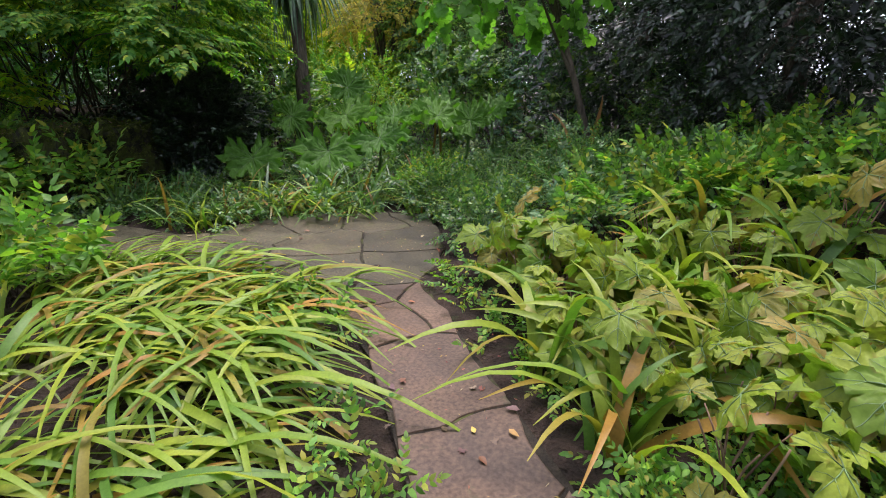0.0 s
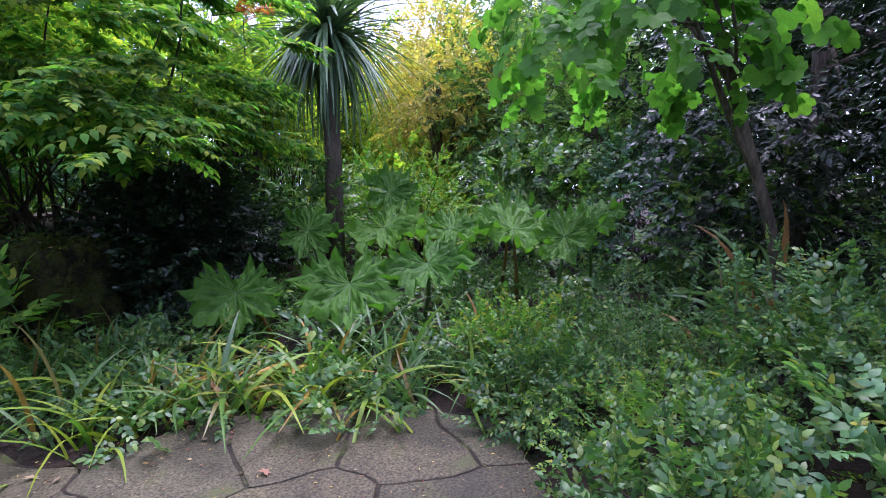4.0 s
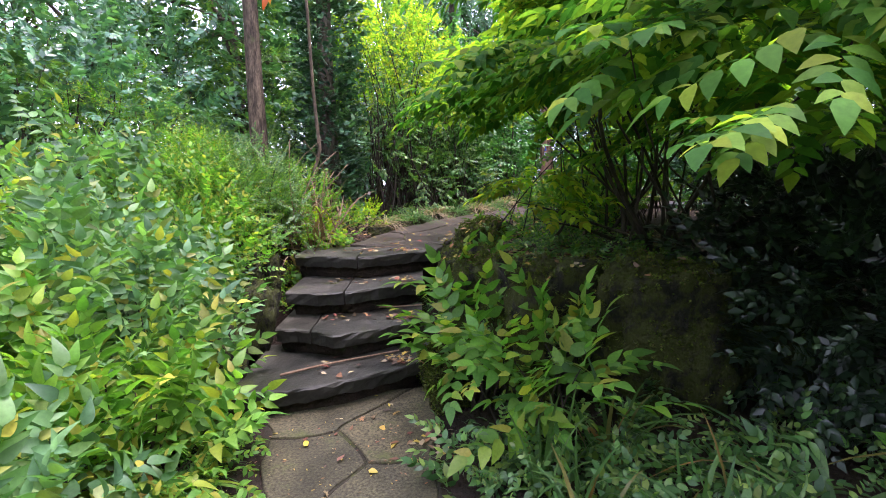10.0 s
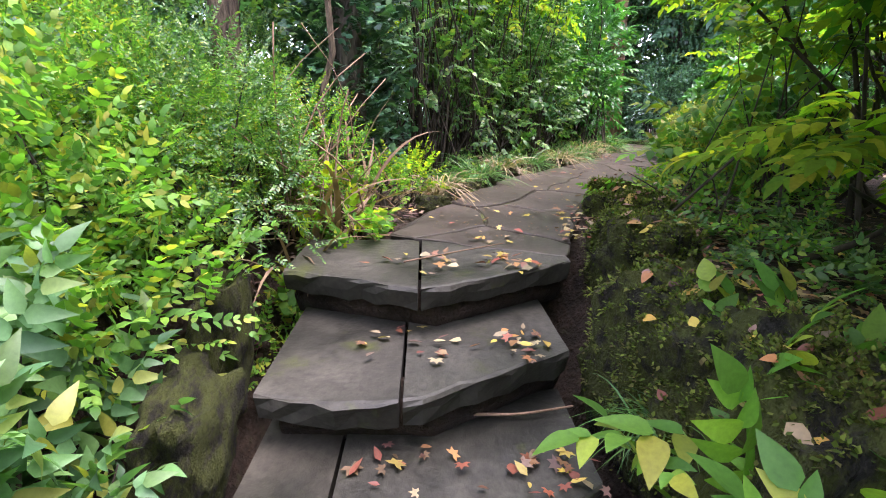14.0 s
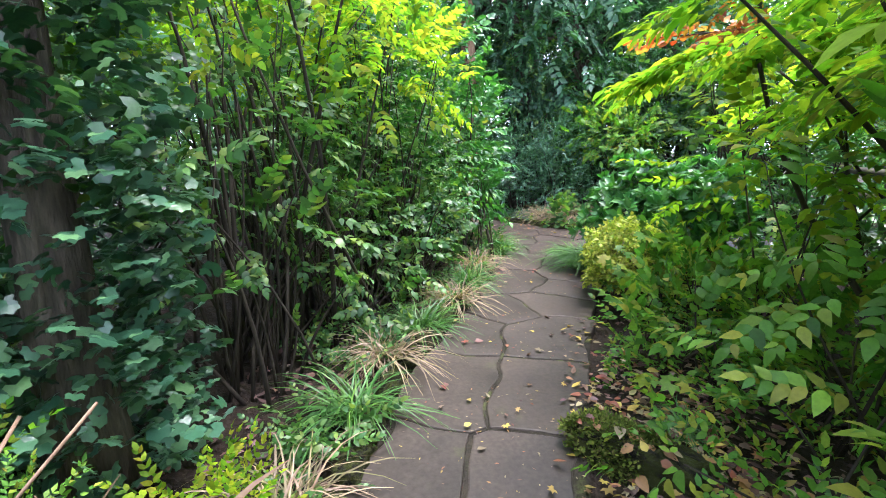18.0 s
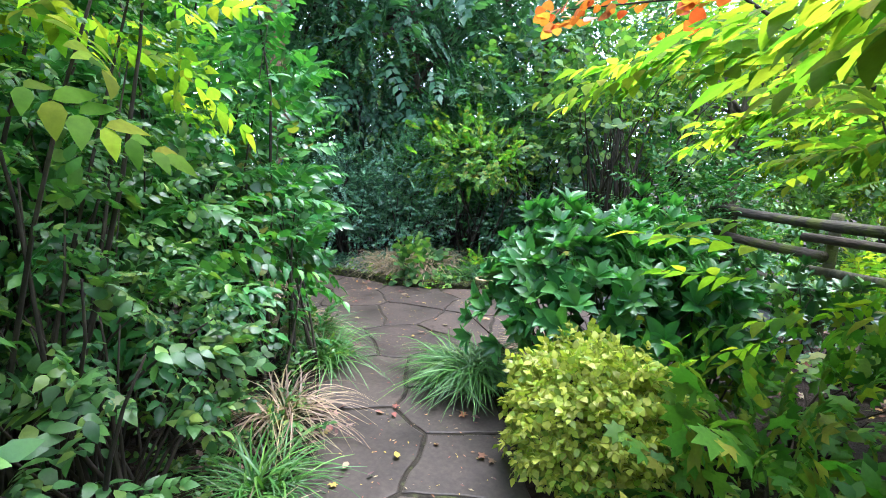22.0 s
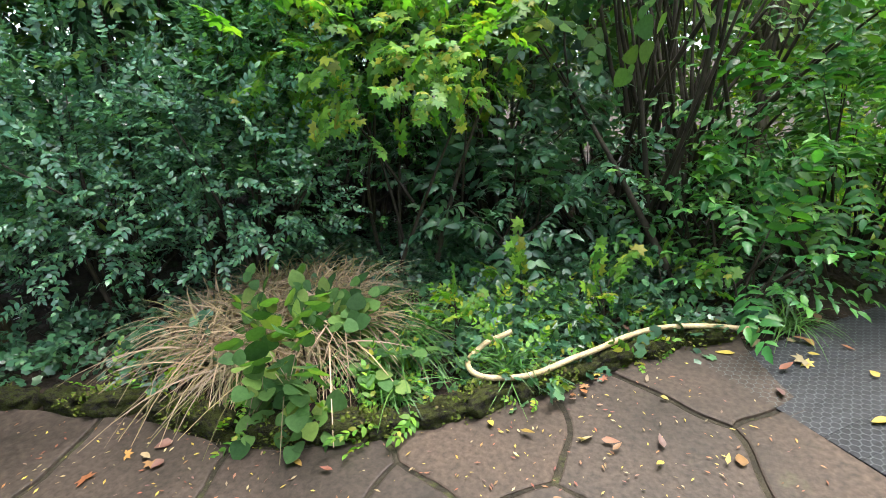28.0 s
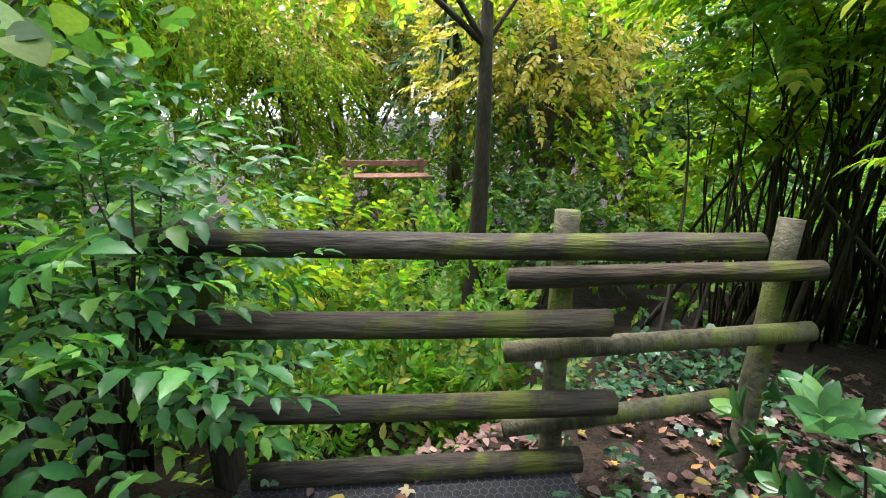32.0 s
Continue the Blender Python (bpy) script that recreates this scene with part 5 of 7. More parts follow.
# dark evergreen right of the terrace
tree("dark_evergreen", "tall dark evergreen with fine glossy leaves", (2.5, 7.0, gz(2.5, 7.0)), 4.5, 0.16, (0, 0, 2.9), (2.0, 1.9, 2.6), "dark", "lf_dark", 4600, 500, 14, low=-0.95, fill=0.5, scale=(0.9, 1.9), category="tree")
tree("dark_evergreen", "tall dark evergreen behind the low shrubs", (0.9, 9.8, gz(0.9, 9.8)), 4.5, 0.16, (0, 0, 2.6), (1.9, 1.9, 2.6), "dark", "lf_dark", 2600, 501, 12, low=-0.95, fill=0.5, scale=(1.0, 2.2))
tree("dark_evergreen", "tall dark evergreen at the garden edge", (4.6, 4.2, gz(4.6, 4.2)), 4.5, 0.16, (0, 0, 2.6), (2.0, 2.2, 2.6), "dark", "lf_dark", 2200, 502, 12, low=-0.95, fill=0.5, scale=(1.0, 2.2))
BIG = [sprig(lobed(5, 0.22, 1.0, 135, 2, 0.25), 4, 0.7, 0.3, "alternate", 150 + i, twist=0.3) for i in range(3)]
SP["big"] = BIG
tree("paulownia", "young tree with very large bright green leaves", (0.3, 7.6, gz(0.3, 7.6)), 3.0, 0.06, (-1.25, -0.9, 2.85), (1.0, 0.9, 0.8), "big", "lf_paul", 120, 503, 9, (-0.7, -0.5), low=-0.7, fill=0.6, scale=(0.42, 0.65), droop=0.5)

# tiered shrub between terrace and upper path
def tiered(name, label, at, tiers, mat, seed, group="", stalks=26, spr="tier", foot=0.38, bend=0.9):
    """A shrub of many stems whose leafy boughs lie in flat layers that droop at their tips."""
    g = np.random.default_rng(seed)
    e = thing(name, label, "tree", at, group)
    pos, out, tips = [], [], []
    for z, x, y, r, n in tiers:
        boughs = int(7 + 3 * r)
        each = max(4, int(n * DENSE / boughs))
        for a in np.linspace(0, 6.28, boughs, endpoint=False) + g.uniform(0, 6):
            a += g.normal(0, 0.15)
            L, z0, w = r * g.uniform(0.65, 1.2), z + g.normal(0, 0.09), g.uniform(0.22, 0.4)
            s = np.sqrt(g.uniform(0.1, 1.0, each))
            side = g.normal(0, 1, each) * w * np.clip(1.25 - s, 0.25, 1) * 0.6
            px, py = x + L * s * np.cos(a) - side * np.sin(a), y + L * s * np.sin(a) + side * np.cos(a)
            pos.append(np.stack([px, py, z0 + 0.1 - 0.26 * s ** 2.2 * L * 0.7 - 0.2 * np.abs(side) + g.normal(0, 0.02, each)], 1))
            out.append(np.stack([np.cos(a) - 1.2 * side * np.sin(a), np.sin(a) + 1.2 * side * np.cos(a), -0.12 - 0.25 * s], 1))
            tips.append((x + L * 0.8 * math.cos(a), y + L * 0.8 * math.sin(a), z0 - 0.1))
    pos, out = cleared(at, np.concatenate(pos), unit(np.concatenate(out)), 0.75)
    part("foliage", spread(SP[spr], pos, out, seed + 2, (0.7, 1.15), 0.16, 0.0, 0.0, 0.15), M[mat], e)["kind"] = "stuff"
    stem_parts(e, [tips[i] for i in g.choice(len(tips), stalks)], foot, 0.02, 0.004, bend, seed, M["twig"], rows=9, sides=6)
    return e


# added bush: its near-black leaves stand in for the hollow's deep shade
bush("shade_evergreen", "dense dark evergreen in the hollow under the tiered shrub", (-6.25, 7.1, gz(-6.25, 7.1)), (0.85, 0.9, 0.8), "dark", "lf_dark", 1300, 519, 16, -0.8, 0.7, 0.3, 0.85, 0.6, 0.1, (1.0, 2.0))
T1 = [(z, 0.5 * math.sin(k * 2.3), 0.5 * math.cos(k * 1.9), r, n) for k, (z, r, n) in enumerate([(1.0, 1.1, 70), (1.3, 1.6, 170), (1.55, 1.75, 220), (1.8, 1.7, 220), (2.15, 1.6, 200), (2.5, 1.5, 180), (2.85, 1.3, 150), (3.2, 1.2, 120), (3.6, 1.0, 90), (4.0, 0.7, 50)])]
NEAR_BOUGHS = [(0.9, 2.75, -1.15, 0.5, 30), (1.2, 2.3, -1.3, 0.55, 32)]
tiered("tiered_shrub", "broad multi-stemmed shrub with tiered green leaves, yellowing at the tips", (-7.2, 6.45, 0.95), NEAR_BOUGHS + [(z, x + 1.0, y - 0.35, r * 1.08, int(n * 1.2)) for z, x, y, r, n in T1], "lf_maple", 520, stalks=14, foot=0.2)
tiered("tiered_shrub", "slender multi-stemmed shrub with lime leaves over the mossy rocks", (-8.1, 5.9, 0.95), [(0.55, 0.5, -0.75, 0.4, 16), (1.75, 0.1, -0.3, 1.2, 80), (2.2, 0.0, -0.2, 1.3, 90), (2.7, 0.1, 0.0, 1.2, 80)], "lf_lime", 524, stalks=8)
tiered("tiered_shrub", "multi-stemmed shrub with yellow-green autumn leaves", (-8.9, 6.7, 1.0), [(z + 0.45, x, y, r * 0.85, int(n * 0.75)) for z, x, y, r, n in T1], "lf_lime", 521, stalks=11, foot=0.25)
tiered("tiered_shrub", "multi-stemmed shrub with yellow-green autumn leaves near the fence", (-10.0, 8.2, gz(-10.0, 8.2)), [(z + 0.6, x, y, r * 0.8, int(n * 0.6)) for z, x, y, r, n in T1], "lf_lime", 522, stalks=12, foot=0.5, bend=0.5)
tiered("tiered_shrub", "multi-stemmed shrub with bright yellow-green leaves beyond the fence", (-8.7, 10.4, gz(-8.7, 10.4)), [(z + 1.1, x, y, r * 0.8, int(n * 0.55)) for z, x, y, r, n in T1], "lf_lime", 523, stalks=12, foot=0.7, bend=0.45)

LOWER_BED = [(-3.0, 6.4, 1.0), (-1.6, 6.9, 1.0), (-4.4, 7.3, 1.1), (-2.4, 8.4, 1.3), (-0.6, 8.2, 1.2), (-4.0, 9.6, 1.5), (-1.6, 10.4, 1.6), (-5.6, 6.6, 0.8), (0.6, 10.5, 1.4), (-5.2, 8.4, 0.9)]
cover("lower_bed_cover", "dense mixed green leaves covering the bed round the gunnera", LOWER_BED, "small", "lf_mid", 2600, 530, (0.03, 0.3), (0.8, 1.5), tilt=0.6)
cover("lower_bed_cover", "taller pointed leaves between the gunnera", LOWER_BED, "herb", "lf_mid", 380, 531, (0.05, 0.35), (0.5, 0.9), tilt=0.6)
for k, (x, y, n) in enumerate([(-2.0, 6.6, 30), (-1.2, 7.0, 30), (-4.9, 6.9, 24), (-2.9, 8.3, 24), (-0.2, 7.2, 26), (-3.7, 9.4, 24), (-4.2, 6.0, 22), (-5.0, 5.8, 22), (-3.2, 5.45, 26), (-2.6, 5.5, 26), (-3.7, 5.3, 24)]):
    strap_clump("iris_clump", "green iris blades among the gunnera", (x, y, gz(x, y)), "lf_strap" if k > 7 else "lf_strap_green", n, 540 + k, (0.55, 0.9), 0.03, (0.5, 1.0), (0.5, 1.5), 0.22, None, 6, (0.15, 0.5), 7, "plant", "iris clumps among the gunnera")
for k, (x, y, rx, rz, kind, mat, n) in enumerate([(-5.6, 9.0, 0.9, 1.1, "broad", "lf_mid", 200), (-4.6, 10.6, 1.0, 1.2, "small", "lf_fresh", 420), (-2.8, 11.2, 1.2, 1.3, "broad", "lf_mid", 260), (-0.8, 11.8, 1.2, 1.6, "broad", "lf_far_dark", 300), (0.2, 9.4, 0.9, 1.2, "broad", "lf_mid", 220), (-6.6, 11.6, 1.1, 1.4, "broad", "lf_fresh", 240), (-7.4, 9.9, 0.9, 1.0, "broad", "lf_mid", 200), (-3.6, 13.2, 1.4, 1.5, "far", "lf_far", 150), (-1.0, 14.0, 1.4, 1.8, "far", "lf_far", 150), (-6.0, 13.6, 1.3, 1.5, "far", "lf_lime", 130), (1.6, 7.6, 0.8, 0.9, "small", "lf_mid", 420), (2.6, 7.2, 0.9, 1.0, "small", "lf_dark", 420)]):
    bush("border_shrub", "leafy shrub at the back of the lower garden", (x, y, gz(x, y)), (rx, rx, rz), kind, mat, n, 560 + k, 12, -0.5, 0.65, 0.35, rz * 0.7, 0.6, 0.15, (0.8, 1.3), group="shrubs at the back of the lower garden")

# ---- beside the steps ----
for k, (x, y, rx, rz, n) in enumerate([(-5.6, 2.45, 0.45, 0.45, 90), (-6.3, 2.1, 0.55, 0.7, 120), (-7.0, 2.0, 0.55, 0.75, 130), (-7.7, 1.9, 0.55, 0.7, 130), (-6.6, 1.4, 0.7, 1.1, 150), (-7.6, 1.2, 0.7, 1.1, 150), (-5.4, 1.7, 0.6, 0.8, 110), (-5.9, 0.8, 0.8, 1.2, 130), (-4.6, 2.3, 0.5, 0.5, 90), (-3.9, 2.5, 0.45, 0.4, 70), (-4.6, 1.4, 0.7, 0.9, 110)]):
    bush("herb_clump", "tall leafy herb with pale green pointed leaves, some yellow", (x, y, gz(x, y)), (rx, rx, rz), "herb", "lf_fresh" if k in (0, 6, 9, 10) else "lf_herb", int(n * 1.1), 600 + k, 14, -0.3, 0.75, 0.3, rz * 0.5, 0.4, 0.9, (0.65, 1.1), category="plant", group="leafy herbs beside the steps") if k % 4 != 3 else bush("herb_clump", "bushy small-leaved herb among taller stalks", (x, y, gz(x, y)), (rx, rx, rz), "small", "lf_fresh", n * 3, 600 + k, 14, -0.3, 0.75, 0.4, rz * 0.5, 0.6, 0.5, (0.8, 1.4), category="plant", group="leafy herbs beside the steps")
for k, (x, y, rz) in enumerate([(-9.0, 1.6, 0.9), (-9.7, 1.3, 1.0), (-8.6, 0.9, 1.1), (-10.4, 1.9, 0.9), (-9.3, 2.25, 0.6), (-8.75, 2.1, 0.75), (-8.3, 1.75, 0.8)]):
    bush("small_leaved_shrub", "dense shrub with tiny pale green leaves", (x, y, gz(x, y)), (0.65, 0.65, rz), "tiny", "lf_mid" if k % 2 else "lf_fresh", 900, 620 + k, 20, -0.5, 0.6, 0.35, rz * 0.6, 0.6, 0.2, (0.8, 1.2), group="small-leaved shrubs")
for k, (x, y, z, n) in enumerate([(-6.35, 4.45, 0.02, 18), (-6.0, 4.6, 0, 18), (-7.1, 4.45, 0.25, 14), (-6.8, 4.4, 0.1, 16), (-5.7, 4.8, 0, 16), (-6.15, 5.0, 0.1, 14), (-6.55, 4.42, 0.0, 16)]):
    bush("broad_leaved_plant", "fresh green plant with paired leaves at the foot of the rocks", (x, y, z), (0.34, 0.34, 0.38), "broad_near", "lf_fresh", n, 640 + k, 8, -0.2, 0.7, 0.2, 0.3, 0.5, 0.3, (0.9, 1.4), tilt=0.25, category="plant", group="plants at the foot of the rocks")
for k, (x, y) in enumerate([(-5.3, 4.65), (-5.0, 4.75), (-5.6, 5.1), (-4.8, 5.2)]):
    strap_clump("iris_clump", "upright green iris blades in front of the dark shrub", (x, y, 0), "lf_strap_green", 18, 650 + k, (0.45, 0.8), 0.024, (0.8, 1.1), (0.1, 0.8), 0.12, None, 6, (0.02, 0.3), 7, "plant", "iris clumps in front of the dark shrub")
for k, (x, y) in enumerate([(-5.2, 2.5), (-4.85, 2.45), (-5.6, 2.35)]):
    strap_clump("iris_clump", "arching pale iris blades in front of the herbs", (x, y, 0), "lf_strap", 16, 657 + k, (0.5, 0.8), 0.036, (0.5, 0.9), (0.8, 1.4), 0.12, 1.2, 1.2, (0.2, 0.5), 8, "plant", "iris clumps in front of the herbs")
strap_clump("iris_clump", "arching pale iris blades at the edge of the pad", (-3.95, 3.0, 0), "lf_strap", 24, 655, (0.5, 0.8), 0.035, (0.4, 0.9), (0.8, 1.5), 0.15, None, 6, (0.2, 0.5))
strap_clump("iris_clump", "arching pale iris blades at the edge of the pad", (-3.2, 2.9, 0), "lf_strap", 24, 656, (0.5, 0.8), 0.035, (0.4, 0.9), (0.8, 1.5), 0.15, None, 6, (0.2, 0.5))

# tree trunks beside the steps
tree("trunk_tree", "slender straight tree with brown bark", (-10.05, 1.85, gz(-10.05, 1.85)), 6.5, 0.13, (0, 0, 6.4), (1.2, 1.2, 1.2), "far", "lf_far", 120, 660, 10, (-0.15, 0.1), "bark_fine", fork=0.75)
ivy_tree = tree("ivy_clad_tree", "leaning tree trunk thickly clad in dark ivy", (-10.58, 2.78, gz(-10.58, 2.78)), 6.0, 0.14, (0.2, 0, 6.2), (1.2, 1.2, 1.2), "far", "lf_far_dark", 120, 661, 10, (0.25, 0.05), "bark", fork=0.75)
g = np.random.default_rng(662)
a, h = g.uniform(0, 6.28, 1700), g.uniform(0.0, 4.5, 1700)
rr = 0.15 + 0.2 * g.random(1700)
part("ivy", spread(SP["ivy"], np.stack([rr * np.cos(a) + 0.25 * (h / 6) ** 1.3, rr * np.sin(a), h], 1), np.stack([np.cos(a), np.sin(a), 0.3 + 0 * a], 1), 663, (0.85, 1.35), 0.4, 0.1), M["lf_ivy"], ivy_tree)["kind"] = "stuff"
thin = thing("bare_sapling", "thin curved brown sapling stem by the path", "tree", (-9.72, 2.66, gz(-9.72, 2.66)))
part("stem", tube([(0, 0, -0.1), (0.02, -0.02, 0.5), (-0.02, 0.02, 0.9), (0.0, 0.1, 1.15), (0.05, 0.06, 1.9), (0.12, 0.05, 2.8), (0.05, 0.0, 3.8)], [0.03, 0.027, 0.025, 0.025, 0.022, 0.019, 0.014], 8), M["bark_fine"], thin)
dead = thing("dry_bramble", "tangle of dry tan stems leaning beside the path", "bramble", (-9.3, 2.8, gz(-9.3, 2.8)))
g = np.random.default_rng(664)
tg = np.stack([g.normal(0.1, 0.26, 90), g.normal(-0.1, 0.2, 90), np.abs(g.normal(0.35, 0.45, 90)) + 0.03], 1)
stem_parts(dead, tg, 0.28, 0.007, 0.004, 0.5, 665, M["tan_stem"])
for k, (x, y, n) in enumerate([(-9.05, 2.75, 26), (-9.35, 2.95, 22), (-8.8, 2.6, 16)]):
    strap_clump("dead_flax", "collapsed pinkish-tan dead flax blades beside the path", (x, y, gz(x, y)), "lf_dead", n, 1100 + k, (0.55, 1.15), 0.03, (0.25, 1.1), (0.2, 1.3), 0.2, 0.4, 1.4, (0.1, 0.7), 8, "dead plant", "dead flax beside the path")
for k, (x, y) in enumerate([(-8.72, 2.85), (-8.9, 3.0), (-9.5, 3.15), (-9.05, 2.8), (-8.35, 2.62), (-8.5, 2.7), (-9.9, 3.3)]):
    bush("low_broad_plant", "low yellow-green leafy plant beside the steps", (x, y, gz(x, y)), (0.26, 0.26, 0.24), "broad" if k % 2 else "small", "lf_fresh" if k % 3 else "lf_lime", 22 if k % 2 else 50, 670 + k, 6, -0.1, 0.7, 0.2, 0.15, 0.5, 0.3, (0.5, 0.9), category="plant", group="low plants beside the steps")

# ---- upper path, its left side ----
for k, (x, y, z, rx, rz, kind, mat, n) in enumerate([(-11.3, 3.4, 0, 0.8, 1.2, "broad", "lf_mid", 170), (-12.2, 3.7, 0, 0.9, 1.4, "broad", "lf_mid", 190), (-12.9, 4.5, 0, 0.9, 1.7, "small", "lf_mid", 800), (-11.9, 4.1, 0, 0.6, 0.7, "broad", "lf_mid", 110), (-12.6, 4.95, 0, 0.55, 0.7, "broad", "lf_mid", 130)]):
    bush("path_shrub", "many-stemmed leafy shrub along the upper path", (x, y, gz(x, y)), (rx, rx, rz), kind, mat, n, 700 + k, 34, -0.6, 0.7, 0.35, rz * 0.95, 0.6, 0.15, (0.5, 0.85), r0=0.014, group="shrubs along the upper path")
bush("lime_shrub", "tall shrub with bright yellow-lime leaves", (-12.6, 4.55, gz(-12.6, 4.55)), (1.05, 1.0, 1.1), "tier", "lf_lime", 220, 710, 12, -0.5, 0.6, 0.3, 2.15, 0.5, 0.1, (0.6, 0.9), r0=0.012)
bush("lime_shrub", "tall shrub with bright yellow-lime leaves behind the steps", (-11.8, 3.7, gz(-11.8, 3.7)), (1.1, 0.9, 1.2), "small", "lf_lime", 480, 711, 24, -0.5, 0.6, 0.3, 2.5, 0.5, 0.1, (0.9, 1.4), r0=0.02)
for k, (x, y) in enumerate([(-13.45, 5.2), (-14.15, 5.4), (-13.2, 4.85)]):
    bush("mahonia", "glossy mahonia with holly-like leaflets in long sprays", (x, y, gz(x, y)), (0.62, 0.62, 0.95), "pinnate", "lf_mahonia", 95, 720 + k, 14, -0.4, 0.7, 0.3, 0.85, 0.4, 0.1, (0.75, 1.1), r0=0.018, droop=0.2, group="mahonias")
for k, (x, y, rz) in enumerate([(-14.2, 5.9, 1.5), (-15.0, 6.1, 1.5), (-14.6, 5.2, 1.9), (-13.8, 4.6, 2.0)]):
    bush("glossy_hedge_shrub", "tall dense shrub with glossy oval leaves", (x, y, gz(x, y)), (0.75, 0.7, rz), "gloss", "lf_gloss", 280, 730 + k, 26, -0.7, 0.6, 0.3, rz * 0.95, 0.6, 0.1, (0.65, 1.0), r0=0.02, group="tall glossy shrubs")
bush("round_leaved_shrub", "shrub with large soft round green leaves, a few yellow", (-13.55, 6.1, gz(-13.55, 6.1)), (0.5, 0.42, 0.8), "round", "lf_deep", 130, 740, 12, -0.6, 0.7, 0.3, 0.85, 0.5, 0.1, (0.45, 0.7), r0=0.014)
for k, (x, y, n) in enumerate([(-10.6, 3.95, 70), (-11.15, 4.25, 80), (-11.6, 4.65, 90), (-12.1, 5.15, 90), (-12.5, 5.45, 90), (-13.0, 5.8, 80), (-13.55, 6.35, 70), (-10.0, 3.55, 60), (-14.1, 6.55, 60)]):
    strap_clump("sedge_tuft", "tuft of straw and green sedge beside the path", (x, y, gz(x, y) + 0.03), "lf_straw" if k % 2 else "lf_sedge", n * 3, 750 + k, (0.3, 0.58), 0.007, (0.5, 1.0), (0.7, 1.5), 0.08, None, 6, (0.15, 0.5), 6, "grass", "sedge tufts beside the path")
cover("creeping_cover", "low mixed green leaves along the upper path", [(-10.4, 3.7, 0.35), (-11.4, 4.1, 0.4), (-12.2, 4.85, 0.4), (-13.0, 5.5, 0.4), (-13.7, 6.2, 0.35), (-14.6, 6.45, 0.4)], "small", "lf_mid", 420, 760, (0.02, 0.16))

# ---- upper path, its right side ----
cover("creeping_cover", "low green leaves over the bank above the boulders", [(-8.0, 5.2, 0.5), (-7.3, 5.5, 0.5), (-8.8, 5.5, 0.5), (-7.0, 6.2, 0.5), (-8.2, 6.0, 0.6)], "small", "lf_mid", 300, 768, (0.02, 0.15), (0.7, 1.2))
cover("creeping_cover", "low yellow-green leaves under the shrubs by the path", [(-9.6, 5.2, 0.35), (-10.3, 5.8, 0.45), (-10.9, 6.3, 0.45), (-9.5, 5.9, 0.6), (-10.2, 6.7, 0.6), (-8.6, 5.2, 0.5), (-11.2, 7.0, 0.5)], "small", "lf_fresh", 260, 770, (0.02, 0.2), (0.8, 1.5))
for k, (x, y, n) in enumerate([(-10.4, 6.1, 46), (-10.9, 6.7, 50), (-10.2, 6.9, 50), (-11.3, 7.3, 50), (-9.6, 6.2, 40), (-11.1, 7.9, 50)]):
    bush("lobed_shrub", "shade shrub with lobed green leaves", (x, y, gz(x, y)), (0.5, 0.5, 0.42), "maple" if k % 3 else "broad", "lf_fresh", int(n * 0.8), 780 + k, 10, -0.2, 0.8, 0.45, 0.3, 0.4, 0.2, (0.7, 1.1), group="shade shrubs by the path")
for k, (x, y, z, n) in enumerate([(-9.3, 6.0, 1.25, 34), (-10.3, 6.75, 1.35, 40), (-9.0, 5.35, 0.75, 16)]):
    bush("lime_sapling", "slender sapling with loose lime-green leaves beside the path", (x, y, gz(x, y)), (0.65, 0.6, 0.7), "tier", "lf_lime" if k % 2 else "lf_fresh", n, 795 + k, 5, -0.6, 0.8, 0.4, z, 0.4, 0.0, (0.7, 1.1), r0=0.01, tilt=0.25, droop=0.1, group="saplings by the path")
bush("golden_euonymus", "rounded bush with golden variegated leaves", (-11.62, 6.62, gz(-11.62, 6.62)), (0.35, 0.33, 0.36), "gold", "lf_gold", 800, 790, 14, -0.5, 0.3, 0.3, 0.4, 1.0, 0.15, (0.7, 1.0), tilt=0.7)
for k, (x, y, rx, rz, n) in enumerate([(-12.2, 7.4, 0.66, 0.52, 270), (-11.7, 7.55, 0.5, 0.45, 130), (-12.25, 8.25, 0.5, 0.55, 130)]):
    bush("glossy_viburnum", "glossy evergreen shrub with deeply veined long leaves", (x, y, gz(x, y)), (rx, rx, rz), "whorl", "lf_gloss", n, 800 + k, 30, -0.35, 0.45, 0.25, rz * 1.4, 0.3, 0.55, (0.7, 1.0), r0=0.01, room=0.5, group="glossy viburnums")
strap_clump("green_sedge", "dense rounded tuft of fine green sedge", (-12.7, 6.99, 1.08), "lf_sedge", 1200, 810, (0.38, 0.6), 0.008, (0.65, 1.15), (0.6, 1.3), 0.13, None, 6, (0.1, 0.5), 7, "grass")
strap_clump("green_sedge", "tuft of pale green sedge under the viburnum", (-12.75, 7.75, 1.08), "lf_straw", 300, 811, (0.35, 0.55), 0.008, (0.5, 1.0), (0.7, 1.4), 0.12, None, 6, (0.1, 0.5), 7, "grass")
for k, (x, y) in enumerate([(-11.55, 9.55), (-11.2, 9.2), (-11.9, 9.2)]):
    bush("glossy_laurel", "low dark laurel with long glossy leaves", (x, y, gz(x, y)), (0.38, 0.38, 0.4), "whorl", "lf_laurel", 26, 815 + k, 8, -0.2, 0.5, 0.2, 0.42, 0.4, 0.3, (0.6, 1.0), group="low laurels")
red = thing("autumn_spray", "overhanging branch with red and orange autumn leaves", "branch", (-10.2, 7.6, 1.0))
